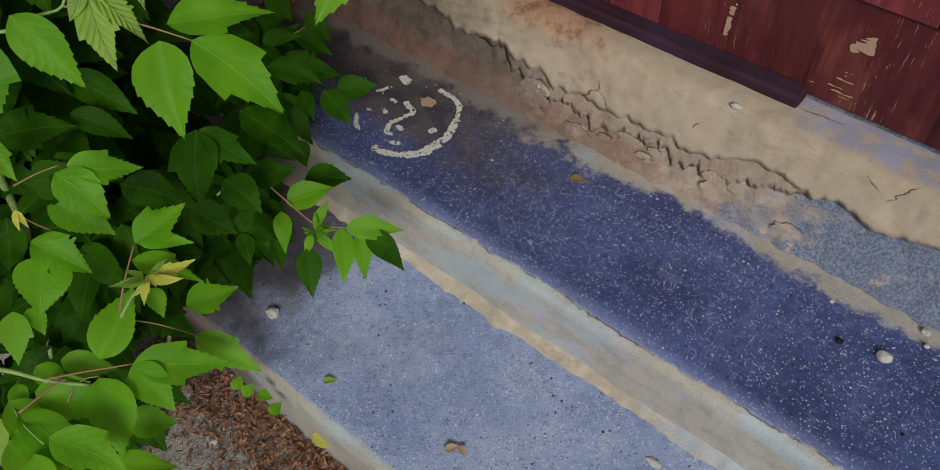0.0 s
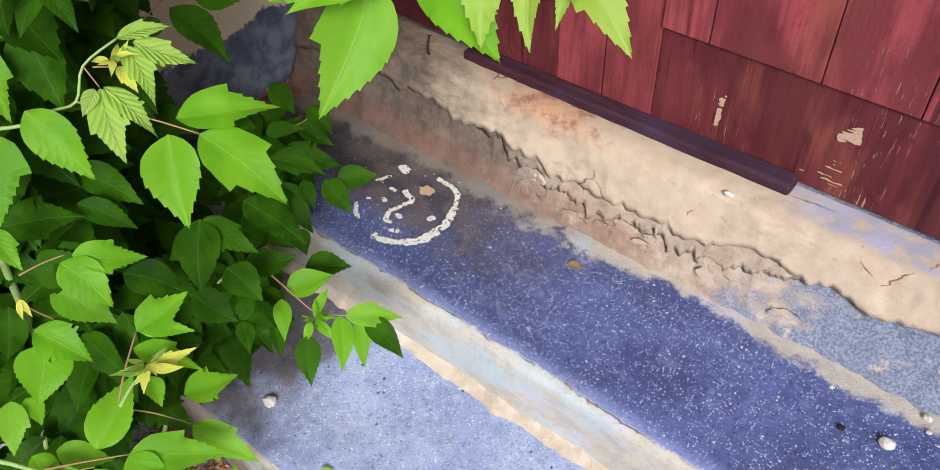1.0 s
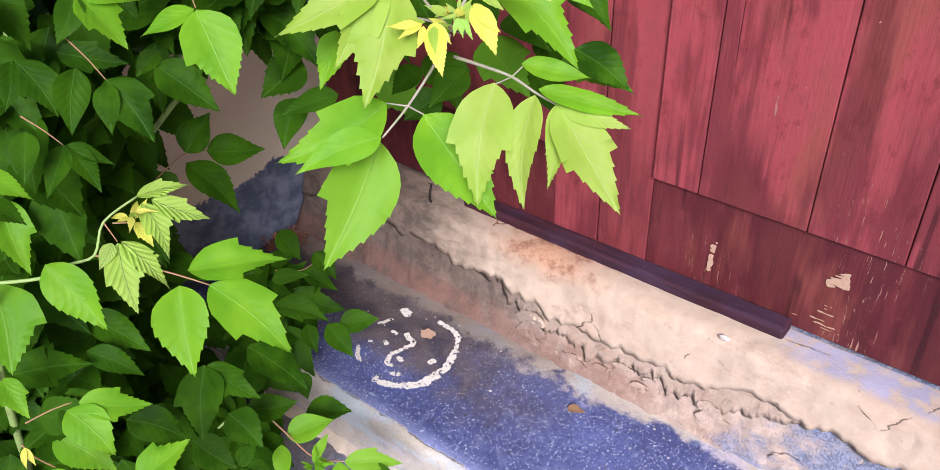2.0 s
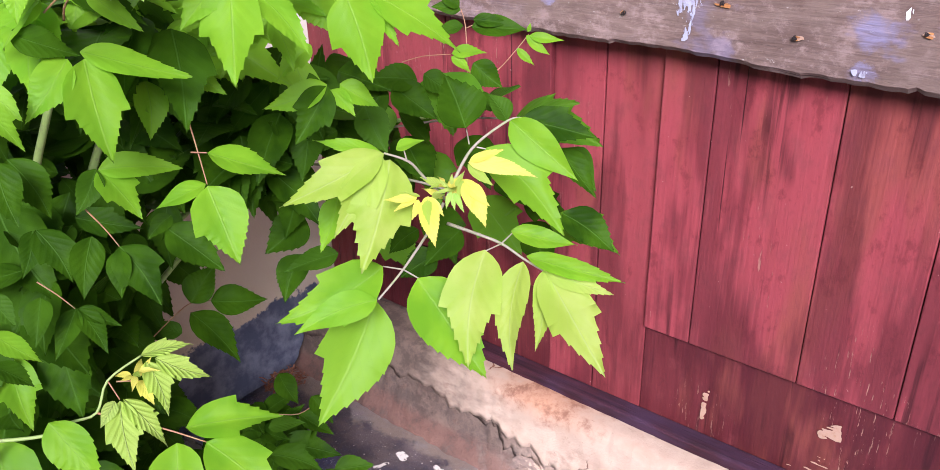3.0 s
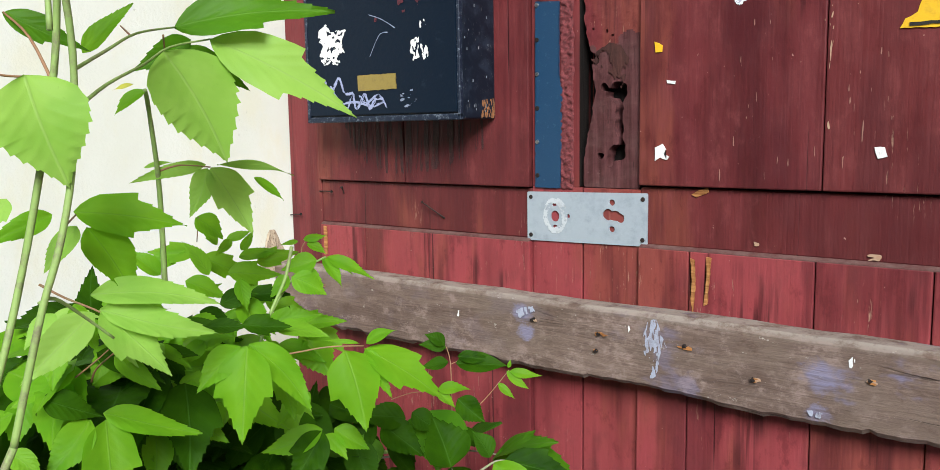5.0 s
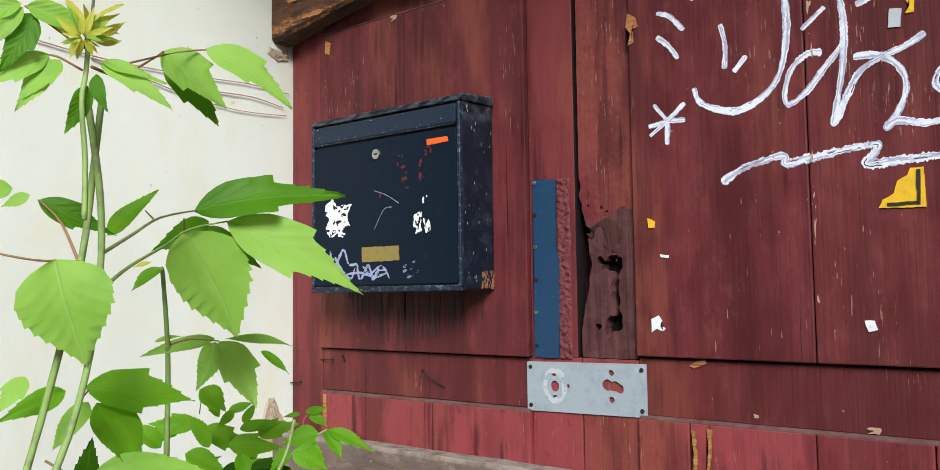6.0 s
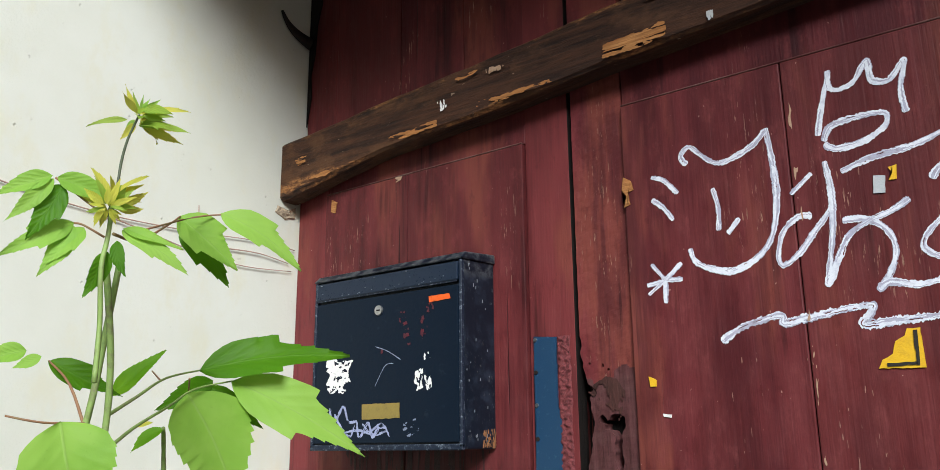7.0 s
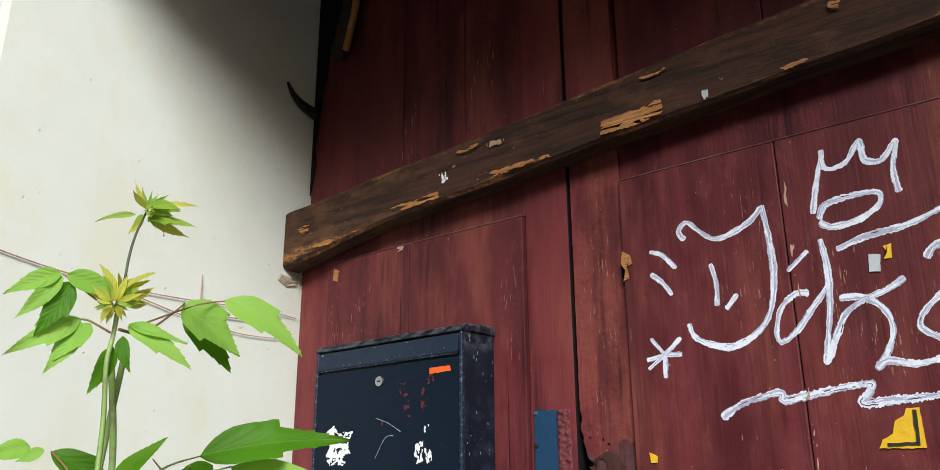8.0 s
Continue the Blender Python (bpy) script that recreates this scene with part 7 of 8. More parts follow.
twig(BUSH, [(0.766, -0.636, 1.402), (0.764, -0.646, 1.365), (0.758, -0.660, 1.334), (0.761, -0.683, 1.302)], 0.0029, 0.0022)
twig(BUSH, [(0.717, -0.866, 1.284), (0.734, -0.868, 1.302), (0.776, -0.864, 1.329)], 0.0016, 0.0009)
twig(BUSH, [(0.794, -0.945, 1.407), (0.811, -0.932, 1.395), (0.833, -0.912, 1.381), (0.839, -0.903, 1.369)], 0.0016, 0.0009)
twig(BUSH, [(0.727, -0.887, 1.296), (0.750, -0.877, 1.314), (0.762, -0.869, 1.326)], 0.0013, 0.0007)
twig(BUSH, [(0.743, -0.774, 1.170), (0.764, -0.782, 1.139), (0.786, -0.791, 1.108)], 0.0012, 0.0007)
twig(BUSH, [(0.761, -0.788, 1.137), (0.778, -0.780, 1.138)], 0.0009, 0.0007)
twig(BUSH, [(0.664, -0.869, 1.075), (0.678, -0.860, 1.053), (0.693, -0.854, 1.030)], 0.0012, 0.0007)
twig(BUSH, [(0.675, -0.941, 1.021), (0.688, -0.930, 1.005), (0.701, -0.921, 0.988)], 0.001, 0.0007)
twig(BUSH, [(0.745, -0.664, 1.269), (0.777, -0.653, 1.276), (0.811, -0.625, 1.283), (0.840, -0.594, 1.282)], 0.0017, 0.0009)
twig(BUSH, [(0.456, -0.732, 0.748), (0.446, -0.682, 0.761), (0.429, -0.644, 0.757), (0.445, -0.618, 0.755)], 0.0012, 0.0007)
twig(BUSH, [(0.699, -0.262, 1.041), (0.680, -0.239, 1.103), (0.665, -0.223, 1.147), (0.656, -0.222, 1.172)], 0.0013, 0.0009)
twig(BUSH, [(0.665, -0.223, 1.143), (0.674, -0.215, 1.148)], 0.0007, 0.0006)
twig(BUSH, [(0.714, -0.283, 1.060), (0.727, -0.221, 1.086), (0.733, -0.181, 1.110), (0.745, -0.164, 1.133)], 0.0012, 0.0007)
twig(BUSH, [(0.687, -0.391, 1.131), (0.688, -0.347, 1.130), (0.705, -0.305, 1.126)], 0.001, 0.0007)
spray(CENTRE, [
    ((0.738, -0.370, 1.118), (0.791, -0.405, 1.047), 0.106, 3, MIDDLE),
    ((0.811, -0.300, 1.035), (0.984, -0.335, 1.059), 0.078, 3, MIDDLE),
    ((0.809, -0.290, 1.039), (0.936, -0.325, 1.108), 0.062, 3, MIDDLE),
    ((0.885, -0.270, 1.007), (0.964, -0.305, 0.975), 0.056, 0, MATURE_SHADED),
    ((0.895, -0.300, 0.913), (1.021, -0.335, 0.910), 0.078, 3, MIDDLE),
    ((0.592, -0.360, 1.045), (0.626, -0.395, 0.987), 0.058, 0, MIDDLE),
    ((0.584, -0.290, 1.030), (0.668, -0.325, 0.974), 0.054, 3, MATURE_SHADED),
    ((0.708, -0.280, 0.990), (0.785, -0.315, 0.933), 0.078, 3, MATURE_SHADED),
    ((0.640, -0.310, 0.962), (0.708, -0.345, 0.896), 0.084, 3, MIDDLE),
    ((0.774, -0.270, 0.939), (0.871, -0.305, 0.918), 0.067, 0, MATURE_SHADED),
    ((0.747, -0.300, 0.900), (0.858, -0.335, 0.854), 0.090, 3, MIDDLE),
    ((0.611, -0.270, 0.837), (0.702, -0.305, 0.770), 0.084, 3, MATURE_SHADED),
    ((0.551, -0.280, 0.906), (0.564, -0.315, 0.817), 0.067, 0, MATURE_SHADED),
    ((0.808, -0.250, 0.909), (0.913, -0.285, 0.902), 0.062, 3, MATURE_SHADED),
    ((0.727, -0.270, 1.038), (0.827, -0.305, 1.104), 0.056, 0, MATURE_SHADED),
    ((0.505, -0.290, 0.776), (0.642, -0.325, 0.741), 0.078, 3, MIDDLE),
    ((0.803, -0.260, 0.857), (0.887, -0.295, 0.814), 0.067, 0, MATURE_SHADED),
])
twig(CENTRE, [(0.600, -0.340, 1.000), (0.700, -0.290, 1.020), (0.800, -0.280, 1.035), (0.870, -0.275, 1.015)], 0.0024, 0.0012)
twig(CENTRE, [(0.553, -0.500, 0.983), (0.640, -0.440, 0.968), (0.740, -0.420, 0.968), (0.820, -0.440, 0.980), (0.872, -0.490, 1.003), (0.896, -0.542, 1.028)], 0.0027, 0.0020)
twig(CENTRE, [(0.896, -0.542, 1.028), (0.900, -0.516, 1.065), (0.908, -0.495, 1.089), (0.932, -0.464, 1.114), (0.939, -0.445, 1.113)], 0.0028, 0.0016)
twig(CENTRE, [(0.896, -0.542, 1.028), (0.882, -0.564, 1.062), (0.877, -0.583, 1.087), (0.861, -0.606, 1.101)], 0.0026, 0.0015)
twig(CENTRE, [(0.875, -0.584, 1.089), (0.864, -0.576, 1.095)], 0.0012, 0.001)
twig(CENTRE, [(0.895, -0.545, 1.025), (0.891, -0.569, 0.996), (0.888, -0.615, 0.961), (0.885, -0.656, 0.938)], 0.0026, 0.0015)
twig(CENTRE, [(0.888, -0.615, 0.961), (0.863, -0.624, 0.961)], 0.0014, 0.001)
twig(CENTRE, [(0.888, -0.615, 0.961), (0.911, -0.613, 0.956)], 0.0014, 0.001)
twig(CENTRE, [(0.905, -0.551, 1.002), (0.944, -0.548, 1.000), (0.979, -0.540, 0.993), (1.009, -0.538, 0.982), (1.037, -0.537, 0.975)], 0.0028, 0.0015)
twig(CENTRE, [(0.979, -0.540, 0.993), (0.980, -0.520, 0.999)], 0.0014, 0.001)
twig(CENTRE, [(0.979, -0.540, 0.993), (0.978, -0.568, 0.995)], 0.0012, 0.001)
twig(CENTRE, [(0.883, -0.480, 1.078), (0.852, -0.448, 1.082)], 0.0012, 0.001)
twig(CENTRE, [(0.909, -0.497, 1.085), (0.920, -0.489, 1.082)], 0.0014, 0.001)
twig(TALL, [(0.908, -1.024, 1.308), (0.910, -1.012, 1.354), (0.913, -0.997, 1.410), (0.913, -0.981, 1.454), (0.914, -0.968, 1.509), (0.916, -0.962, 1.574), (0.919, -0.964, 1.625), (0.923, -0.972, 1.670), (0.927, -0.981, 1.708)], 0.003, 0.0028)
twig(TALL, [(0.959, -0.998, 1.610), (0.953, -0.995, 1.655), (0.956, -1.000, 1.697), (0.952, -0.995, 1.724), (0.949, -0.992, 1.753)], 0.0027, 0.0024)
twig(TALL, [(0.880, -1.034, 1.313), (0.881, -1.014, 1.373), (0.877, -0.994, 1.434), (0.886, -0.979, 1.509), (0.893, -0.965, 1.589), (0.902, -0.962, 1.655), (0.914, -0.962, 1.714)], 0.003, 0.0028)
twig(TALL, [(0.945, -0.994, 1.743), (0.943, -0.987, 1.765), (0.941, -0.984, 1.792), (0.939, -0.979, 1.815), (0.932, -0.967, 1.842)], 0.0017, 0.0012, DARK_STEM)
twig(TALL, [(0.908, -0.957, 1.588), (0.885, -0.918, 1.606), (0.847, -0.867, 1.627), (0.807, -0.802, 1.641)], 0.0022, 0.001)
twig(TALL, [(0.907, -0.957, 1.558), (0.883, -0.918, 1.579), (0.839, -0.857, 1.601), (0.827, -0.823, 1.619), (0.823, -0.776, 1.630)], 0.0022, 0.001)
twig(TALL, [(0.892, -0.965, 1.575), (0.861, -0.967, 1.615), (0.828, -0.971, 1.637)], 0.0018, 0.001)
twig(TALL, [(0.853, -0.877, 1.624), (0.833, -0.874, 1.634)], 0.0012, 0.0008)
twig(TALL, [(0.893, -0.965, 1.582), (0.897, -1.003, 1.582), (0.887, -1.028, 1.587)], 0.0014, 0.001)
twig(TALL, [(0.834, -0.833, 1.629), (0.816, -0.821, 1.617)], 0.0012, 0.001)
twig(TALL, [(0.701, -0.766, 1.368), (0.694, -0.761, 1.421), (0.706, -0.769, 1.491), (0.727, -0.788, 1.564), (0.744, -0.801, 1.583)], 0.0034, 0.0022)
twig(TALL, [(0.706, -0.768, 1.497), (0.718, -0.749, 1.503), (0.736, -0.722, 1.500)], 0.0016, 0.001)
twig(TALL, [(0.912, -0.999, 1.413), (0.907, -0.985, 1.414), (0.891, -0.956, 1.393), (0.888, -0.930, 1.369)], 0.0022, 0.0014)
twig(TALL, [(0.912, -0.982, 1.454), (0.877, -0.960, 1.463), (0.827, -0.924, 1.469)], 0.0012, 0.001)
twig(TALL, [(0.955, -0.992, 1.727), (0.913, -0.946, 1.737), (0.862, -0.886, 1.773), (0.836, -0.859, 1.791)], 0.0018, 0.001)
twig(TALL, [(0.914, -0.947, 1.745), (0.859, -0.858, 1.786), (0.860, -0.824, 1.796)], 0.0012, 0.001)
twig(TALL, [(0.951, -0.997, 1.724), (0.945, -1.012, 1.732), (0.942, -1.018, 1.733)], 0.0012, 0.001)
twig(TALL, [(0.953, -1.000, 1.741), (0.947, -1.017, 1.753), (0.941, -1.036, 1.766)], 0.0012, 0.001)
twig(TALL, [(0.724, -0.660, 1.276), (0.711, -0.630, 1.309), (0.704, -0.595, 1.341), (0.716, -0.575, 1.362), (0.733, -0.553, 1.376)], 0.0026, 0.0016)
twig(TALL, [(0.716, -0.577, 1.358), (0.711, -0.575, 1.385), (0.714, -0.570, 1.397)], 0.0012, 0.0008)
twig(TALL, [(0.606, -0.655, 1.430), (0.582, -0.643, 1.395)], 0.0008, 0.0006)


def rosette(plant, centre, lean, count, sizes, kinds, seed):
    """A tuft of small folded leaves opening at the end of a shoot."""
    rng = random.Random(seed)
    for i in range(count):
        a = 2.4 * i
        way = Vector((math.cos(a), math.sin(a), rng.uniform(-0.35, 0.55))).normalized() * 0.8 + Vector(lean) * rng.uniform(0.5, 1.2)
        way.normalize()
        base = Vector(centre) + way * 0.004 + Vector((0, 0, rng.uniform(-0.012, 0.010)))
        length = rng.uniform(*sizes)
        bm = bmesh.new()
        leaf_into(bm, base, base + way * length, length * rng.uniform(0.24, 0.38), rng.choice((0, 1, 1)), rng, False)
        part("leaf", bm, rng.choice(kinds), plant)


spray(LOW, [
    ((0.712, -1.204, 0.445), (0.806, -1.192, 0.415), 0.060, 3, BRIGHT),
    ((0.756, -1.232, 0.440), (0.852, -1.224, 0.405), 0.062, 1, BRIGHT),
    ((0.722, -1.176, 0.440), (0.800, -1.118, 0.405), 0.055, 1, BRIGHT),
    ((0.806, -1.200, 0.462), (0.900, -1.166, 0.430), 0.058, 3, BRIGHT),
    ((0.690, -1.226, 0.420), (0.748, -1.286, 0.385), 0.050, 1, SHOOT),
    ((0.800, -1.222, 0.448), (0.872, -1.262, 0.412), 0.050, 1, BRIGHT),
])
twig(LOW, [(0.600, -1.120, 0.350), (0.680, -1.190, 0.420), (0.750, -1.208, 0.450), (0.806, -1.208, 0.460)], 0.0024, 0.0012)
rosette(LOW, (0.838, -1.024, 0.612), (0.2, -0.2, 0.3), 8, (0.020, 0.042), (SHOOT, SHOOT, GOLDEN), 11)
rosette(LOW, (0.736, -0.735, 0.338), (0.3, -0.2, 0.4), 9, (0.018, 0.036), (BRIGHT, SHOOT, BRIGHT), 14)
rosette(LOW, (0.722, -0.886, 0.886), (0.2, -0.2, 0.2), 7, (0.016, 0.034), (SHOOT, GOLDEN), 17)
rosette(CENTRE, (0.898, -0.545, 1.040), (0.3, -0.5, 0.25), 13, (0.016, 0.036), (GOLDEN, GOLDEN, YOUNG), 3)
rosette(TALL, (0.948, -0.992, 1.752), (0.35, 0.25, 0.35), 12, (0.018, 0.036), (GOLDEN, GOLDEN, YOUNG), 5)
rosette(TALL, (0.933, -0.968, 1.842), (0.55, 0.35, -0.10), 12, (0.018, 0.040), (YOUNG, YOUNG, GOLDEN), 8)


# leaves are left out along the camera's line of sight, so the wall shows
SIGHT_GAP = Vector((-0.70, 0.42, -0.45)).normalized()


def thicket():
    """Crowded leaves behind the near sprays, their shade put into a dark leaf colour."""
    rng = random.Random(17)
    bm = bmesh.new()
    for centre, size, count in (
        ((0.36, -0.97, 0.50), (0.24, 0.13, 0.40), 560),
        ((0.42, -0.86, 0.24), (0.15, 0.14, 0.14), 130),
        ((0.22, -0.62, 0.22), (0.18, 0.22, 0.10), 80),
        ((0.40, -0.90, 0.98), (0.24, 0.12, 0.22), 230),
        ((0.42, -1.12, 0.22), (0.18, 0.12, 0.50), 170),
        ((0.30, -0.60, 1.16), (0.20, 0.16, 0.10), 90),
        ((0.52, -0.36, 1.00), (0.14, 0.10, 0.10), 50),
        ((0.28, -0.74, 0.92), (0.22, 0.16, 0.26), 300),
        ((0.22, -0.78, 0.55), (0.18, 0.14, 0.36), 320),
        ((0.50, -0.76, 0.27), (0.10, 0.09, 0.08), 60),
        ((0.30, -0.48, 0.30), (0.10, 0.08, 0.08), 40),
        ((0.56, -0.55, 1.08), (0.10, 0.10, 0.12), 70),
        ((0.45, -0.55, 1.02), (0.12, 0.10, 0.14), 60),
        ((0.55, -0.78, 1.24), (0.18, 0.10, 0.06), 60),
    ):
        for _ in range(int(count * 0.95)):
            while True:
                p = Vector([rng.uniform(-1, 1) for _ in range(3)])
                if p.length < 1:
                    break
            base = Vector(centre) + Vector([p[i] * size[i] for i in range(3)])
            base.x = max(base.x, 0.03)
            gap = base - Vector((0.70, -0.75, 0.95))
            if (gap - SIGHT_GAP * gap.dot(SIGHT_GAP)).length < 0.11 and base.y > -0.80:
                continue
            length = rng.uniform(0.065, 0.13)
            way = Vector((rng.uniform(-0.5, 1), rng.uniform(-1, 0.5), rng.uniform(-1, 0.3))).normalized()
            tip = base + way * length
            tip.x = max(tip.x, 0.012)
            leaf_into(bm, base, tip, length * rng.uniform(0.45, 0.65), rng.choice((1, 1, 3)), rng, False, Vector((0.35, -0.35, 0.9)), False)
    tagged(part("foliage", bm, MATURE_SHADED), "crowded green leaves of the saplings, tinted dark for shade", "foliage", kind="stuff")


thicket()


def sunlit_top():
    """Leaves at the top of the sapling, out in the light, in the lit leaf colour."""
    rng = random.Random(23)
    bm = bmesh.new()
    for centre, size, count in (((0.59, -0.84, 1.255), (0.10, 0.08, 0.05), 26), ((0.55, -0.70, 1.235), (0.10, 0.08, 0.05), 28), ((0.56, -0.59, 1.205), (0.09, 0.07, 0.04), 18)):
        for _ in range(count):
            base = Vector([centre[i] + size[i] * rng.uniform(-1, 1) for i in range(3)])
            length = rng.uniform(0.07, 0.115)
            way = Vector((rng.uniform(-0.4, 1), rng.uniform(-1, 0.5), rng.uniform(-0.55, 0.15))).normalized()
            leaf_into(bm, base, base + way * length, length * rng.uniform(0.42, 0.56), rng.choice((1, 1, 3)), rng, True, Vector((0.35, -0.55, 0.8)), False)
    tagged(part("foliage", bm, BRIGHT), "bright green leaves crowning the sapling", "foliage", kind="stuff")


sunlit_top()

# ---- paint scrawl on the second leaf: x, z along each stroke, and its width ----
scrawl([(1.026, 2.030), (1.016, 2.047), (1.032, 2.061), (1.054, 2.040), (1.078, 2.022), (1.106, 2.024), (1.142, 2.039), (1.163, 2.059)], 0.013)
scrawl([(1.165, 2.063), (1.171, 2.001), (1.172, 1.940), (1.160, 1.883), (1.134, 1.851), (1.092, 1.834), (1.052, 1.844), (1.028, 1.860), (1.021, 1.882)], 0.015)
scrawl([(0.958, 2.021), (0.982, 2.010), (1.006, 1.982)], 0.011)
scrawl([(0.957, 1.980), (0.978, 1.961), (0.995, 1.936)], 0.012)
scrawl([(1.068, 1.979), (1.075, 1.944), (1.073, 1.905)], 0.013)
scrawl([(1.109, 1.920), (1.088, 1.897)], 0.012)
scrawl([(1.223, 1.904), (1.201, 1.905), (1.177, 1.885), (1.166, 1.848), (1.173, 1.832), (1.199, 1.848), (1.221, 1.874), (1.243, 1.899), (1.258, 1.918)], 0.013)
scrawl([(1.229, 1.972), (1.194, 1.944)], 0.012)
scrawl([(1.250, 1.987), (1.255, 1.935), (1.250, 1.870), (1.236, 1.795), (1.255, 1.832), (1.273, 1.864), (1.301, 1.881), (1.336, 1.892), (1.361, 1.906)], 0.014)
scrawl([(1.266, 1.889), (1.300, 1.885), (1.327, 1.862), (1.334, 1.831), (1.322, 1.799), (1.307, 1.779), (1.321, 1.787), (1.358, 1.779), (1.397, 1.785)], 0.014)
scrawl([(1.412, 1.880), (1.381, 1.855), (1.371, 1.830), (1.401, 1.808)], 0.014)
scrawl([(1.272, 1.965), (1.313, 1.977), (1.346, 1.981), (1.382, 1.986), (1.432, 2.003)], 0.014)
scrawl([(1.393, 1.929), (1.404, 1.944), (1.428, 1.952)], 0.014)
scrawl([(1.270, 2.134), (1.273, 2.101), (1.304, 2.103), (1.328, 2.133), (1.332, 2.101), (1.356, 2.094), (1.380, 2.120), (1.370, 2.077), (1.373, 2.037)], 0.013)
scrawl([(1.269, 2.122), (1.255, 2.075), (1.245, 2.030)], 0.012)
scrawl([(1.253, 2.019), (1.265, 2.041), (1.305, 2.047), (1.343, 2.044), (1.342, 2.024), (1.310, 2.006), (1.270, 2.003), (1.253, 2.015)], 0.014)
scrawl([(1.063, 1.721), (1.100, 1.742), (1.159, 1.754), (1.165, 1.742), (1.203, 1.747), (1.287, 1.757), (1.291, 1.747), (1.278, 1.729), (1.319, 1.730), (1.392, 1.733)], 0.017)
scrawl([(0.948, 1.865), (0.973, 1.834)], 0.011)
scrawl([(1.004, 1.860), (0.973, 1.834)], 0.011)
scrawl([(0.938, 1.828), (0.973, 1.834)], 0.011)
scrawl([(0.940, 1.812), (0.973, 1.834)], 0.011)
scrawl([(0.971, 1.794), (0.973, 1.834)], 0.012)
scrawl([(1.004, 1.832), (0.973, 1.834)], 0.011)

# ---- stickers, chips and bare patches: outline in x, z ----
flake('sticker', [(1.351, 1.718), (1.352, 1.662), (1.291, 1.664), (1.297, 1.676), (1.312, 1.684), (1.317, 1.701), (1.330, 1.708), (1.334, 1.718)], -0.0110, YELLOW, 'torn yellow warning sticker remnant')
flake('sticker_band', [(1.342, 1.715), (1.347, 1.715), (1.345, 1.666), (1.341, 1.666)], -0.0125, INK, 'black printed band')
flake('sticker_band', [(1.303, 1.671), (1.342, 1.671), (1.342, 1.667), (1.303, 1.666)], -0.0125, INK, 'black printed band')
flake('sticker', [(1.317, 1.949), (1.333, 1.946), (1.330, 1.920), (1.314, 1.922)], -0.0110, PALE, 'pale square paper sticker')
flake('sticker', [(1.338, 1.958), (1.350, 1.960), (1.348, 1.938), (1.337, 1.938), (1.343, 1.948)], -0.0110, YELLOW, 'small torn yellow sticker scrap')
flake('sticker', [(0.931, 1.673), (0.945, 1.666), (0.944, 1.656), (0.933, 1.656)], -0.0110, YELLOW, 'small torn yellow sticker scrap')
flake('paint_chip', [(0.934, 1.503), (0.947, 1.509), (0.953, 1.500), (0.950, 1.492), (0.959, 1.488), (0.955, 1.483), (0.943, 1.487), (0.934, 1.481)], -0.0110, WHITE, 'white paint chip')
flake('paint_chip', [(1.266, 1.504), (1.279, 1.504), (1.283, 1.491), (1.271, 1.488)], -0.0110, WHITE, 'white paint chip')
flake('paint_chip', [(0.953, 1.611), (0.968, 1.609), (0.967, 1.604), (0.954, 1.606)], -0.0110, WHITE, 'white paint chip')
flake('bare_patch', [(1.238, 0.485), (1.248, 0.500), (1.275, 0.518), (1.279, 0.498), (1.278, 0.480), (1.263, 0.482), (1.246, 0.473)], -0.0005, TAN, 'bare wood patch')
flake('bare_patch', [(1.034, 0.473), (1.044, 0.481), (1.041, 0.446), (1.040, 0.410), (1.031, 0.409), (1.032, 0.445)], -0.0005, TAN, 'bare wood scratch')
flake('bare_patch', [(1.291, 2.174), (1.296, 2.175), (1.294, 2.146), (1.290, 2.145)], -0.0005, RAW_WOOD, 'raw wood chip')
flake('bare_patch', [(1.007, 1.435), (1.021, 1.439), (1.023, 1.432), (1.002, 1.423), (0.994, 1.427)], -0.0005, RAW_WOOD, 'raw wood chip')
flake('bare_patch', [(1.258, 1.351), (1.280, 1.351), (1.279, 1.343), (1.260, 1.342)], -0.0005, TAN, 'bare wood patch')
flake('bare_patch', [(1.095, 1.359), (1.108, 1.358), (1.106, 1.351), (1.096, 1.351)], -0.0005, TAN, 'bare wood patch')
flake('bare_patch', [(0.998, 1.325), (1.006, 1.322), (1.008, 1.279), (1.004, 1.231), (1.000, 1.258), (1.002, 1.288)], -0.0110, RAW_WOOD, 'raw split in the board')
flake('bare_patch', [(1.025, 1.329), (1.033, 1.328), (1.031, 1.295), (1.028, 1.252), (1.022, 1.249), (1.026, 1.290)], -0.0110, RAW_WOOD, 'raw split in the board')
flake('bare_patch', [(0.124, 1.326), (0.134, 1.325), (0.134, 1.262), (0.124, 1.260)], -0.0110, RAW_WOOD, 'raw split in the board')
flake('bare_patch', [(0.904, 2.032), (0.918, 2.023), (0.923, 2.005), (0.912, 2.002), (0.915, 1.979), (0.903, 1.975), (0.909, 1.996), (0.900, 2.009)], -0.0110, RAW_WOOD, 'raw split in the board')
flake('bare_patch', [(0.133, 2.136), (0.151, 2.127), (0.146, 2.101), (0.131, 2.106)], -0.0110, RAW_WOOD, 'raw split in the board')
flake('bare_patch', [(0.338, 2.148), (0.360, 2.149), (0.356, 2.139), (0.342, 2.137)], -0.0110, TAN, 'bare wood patch')
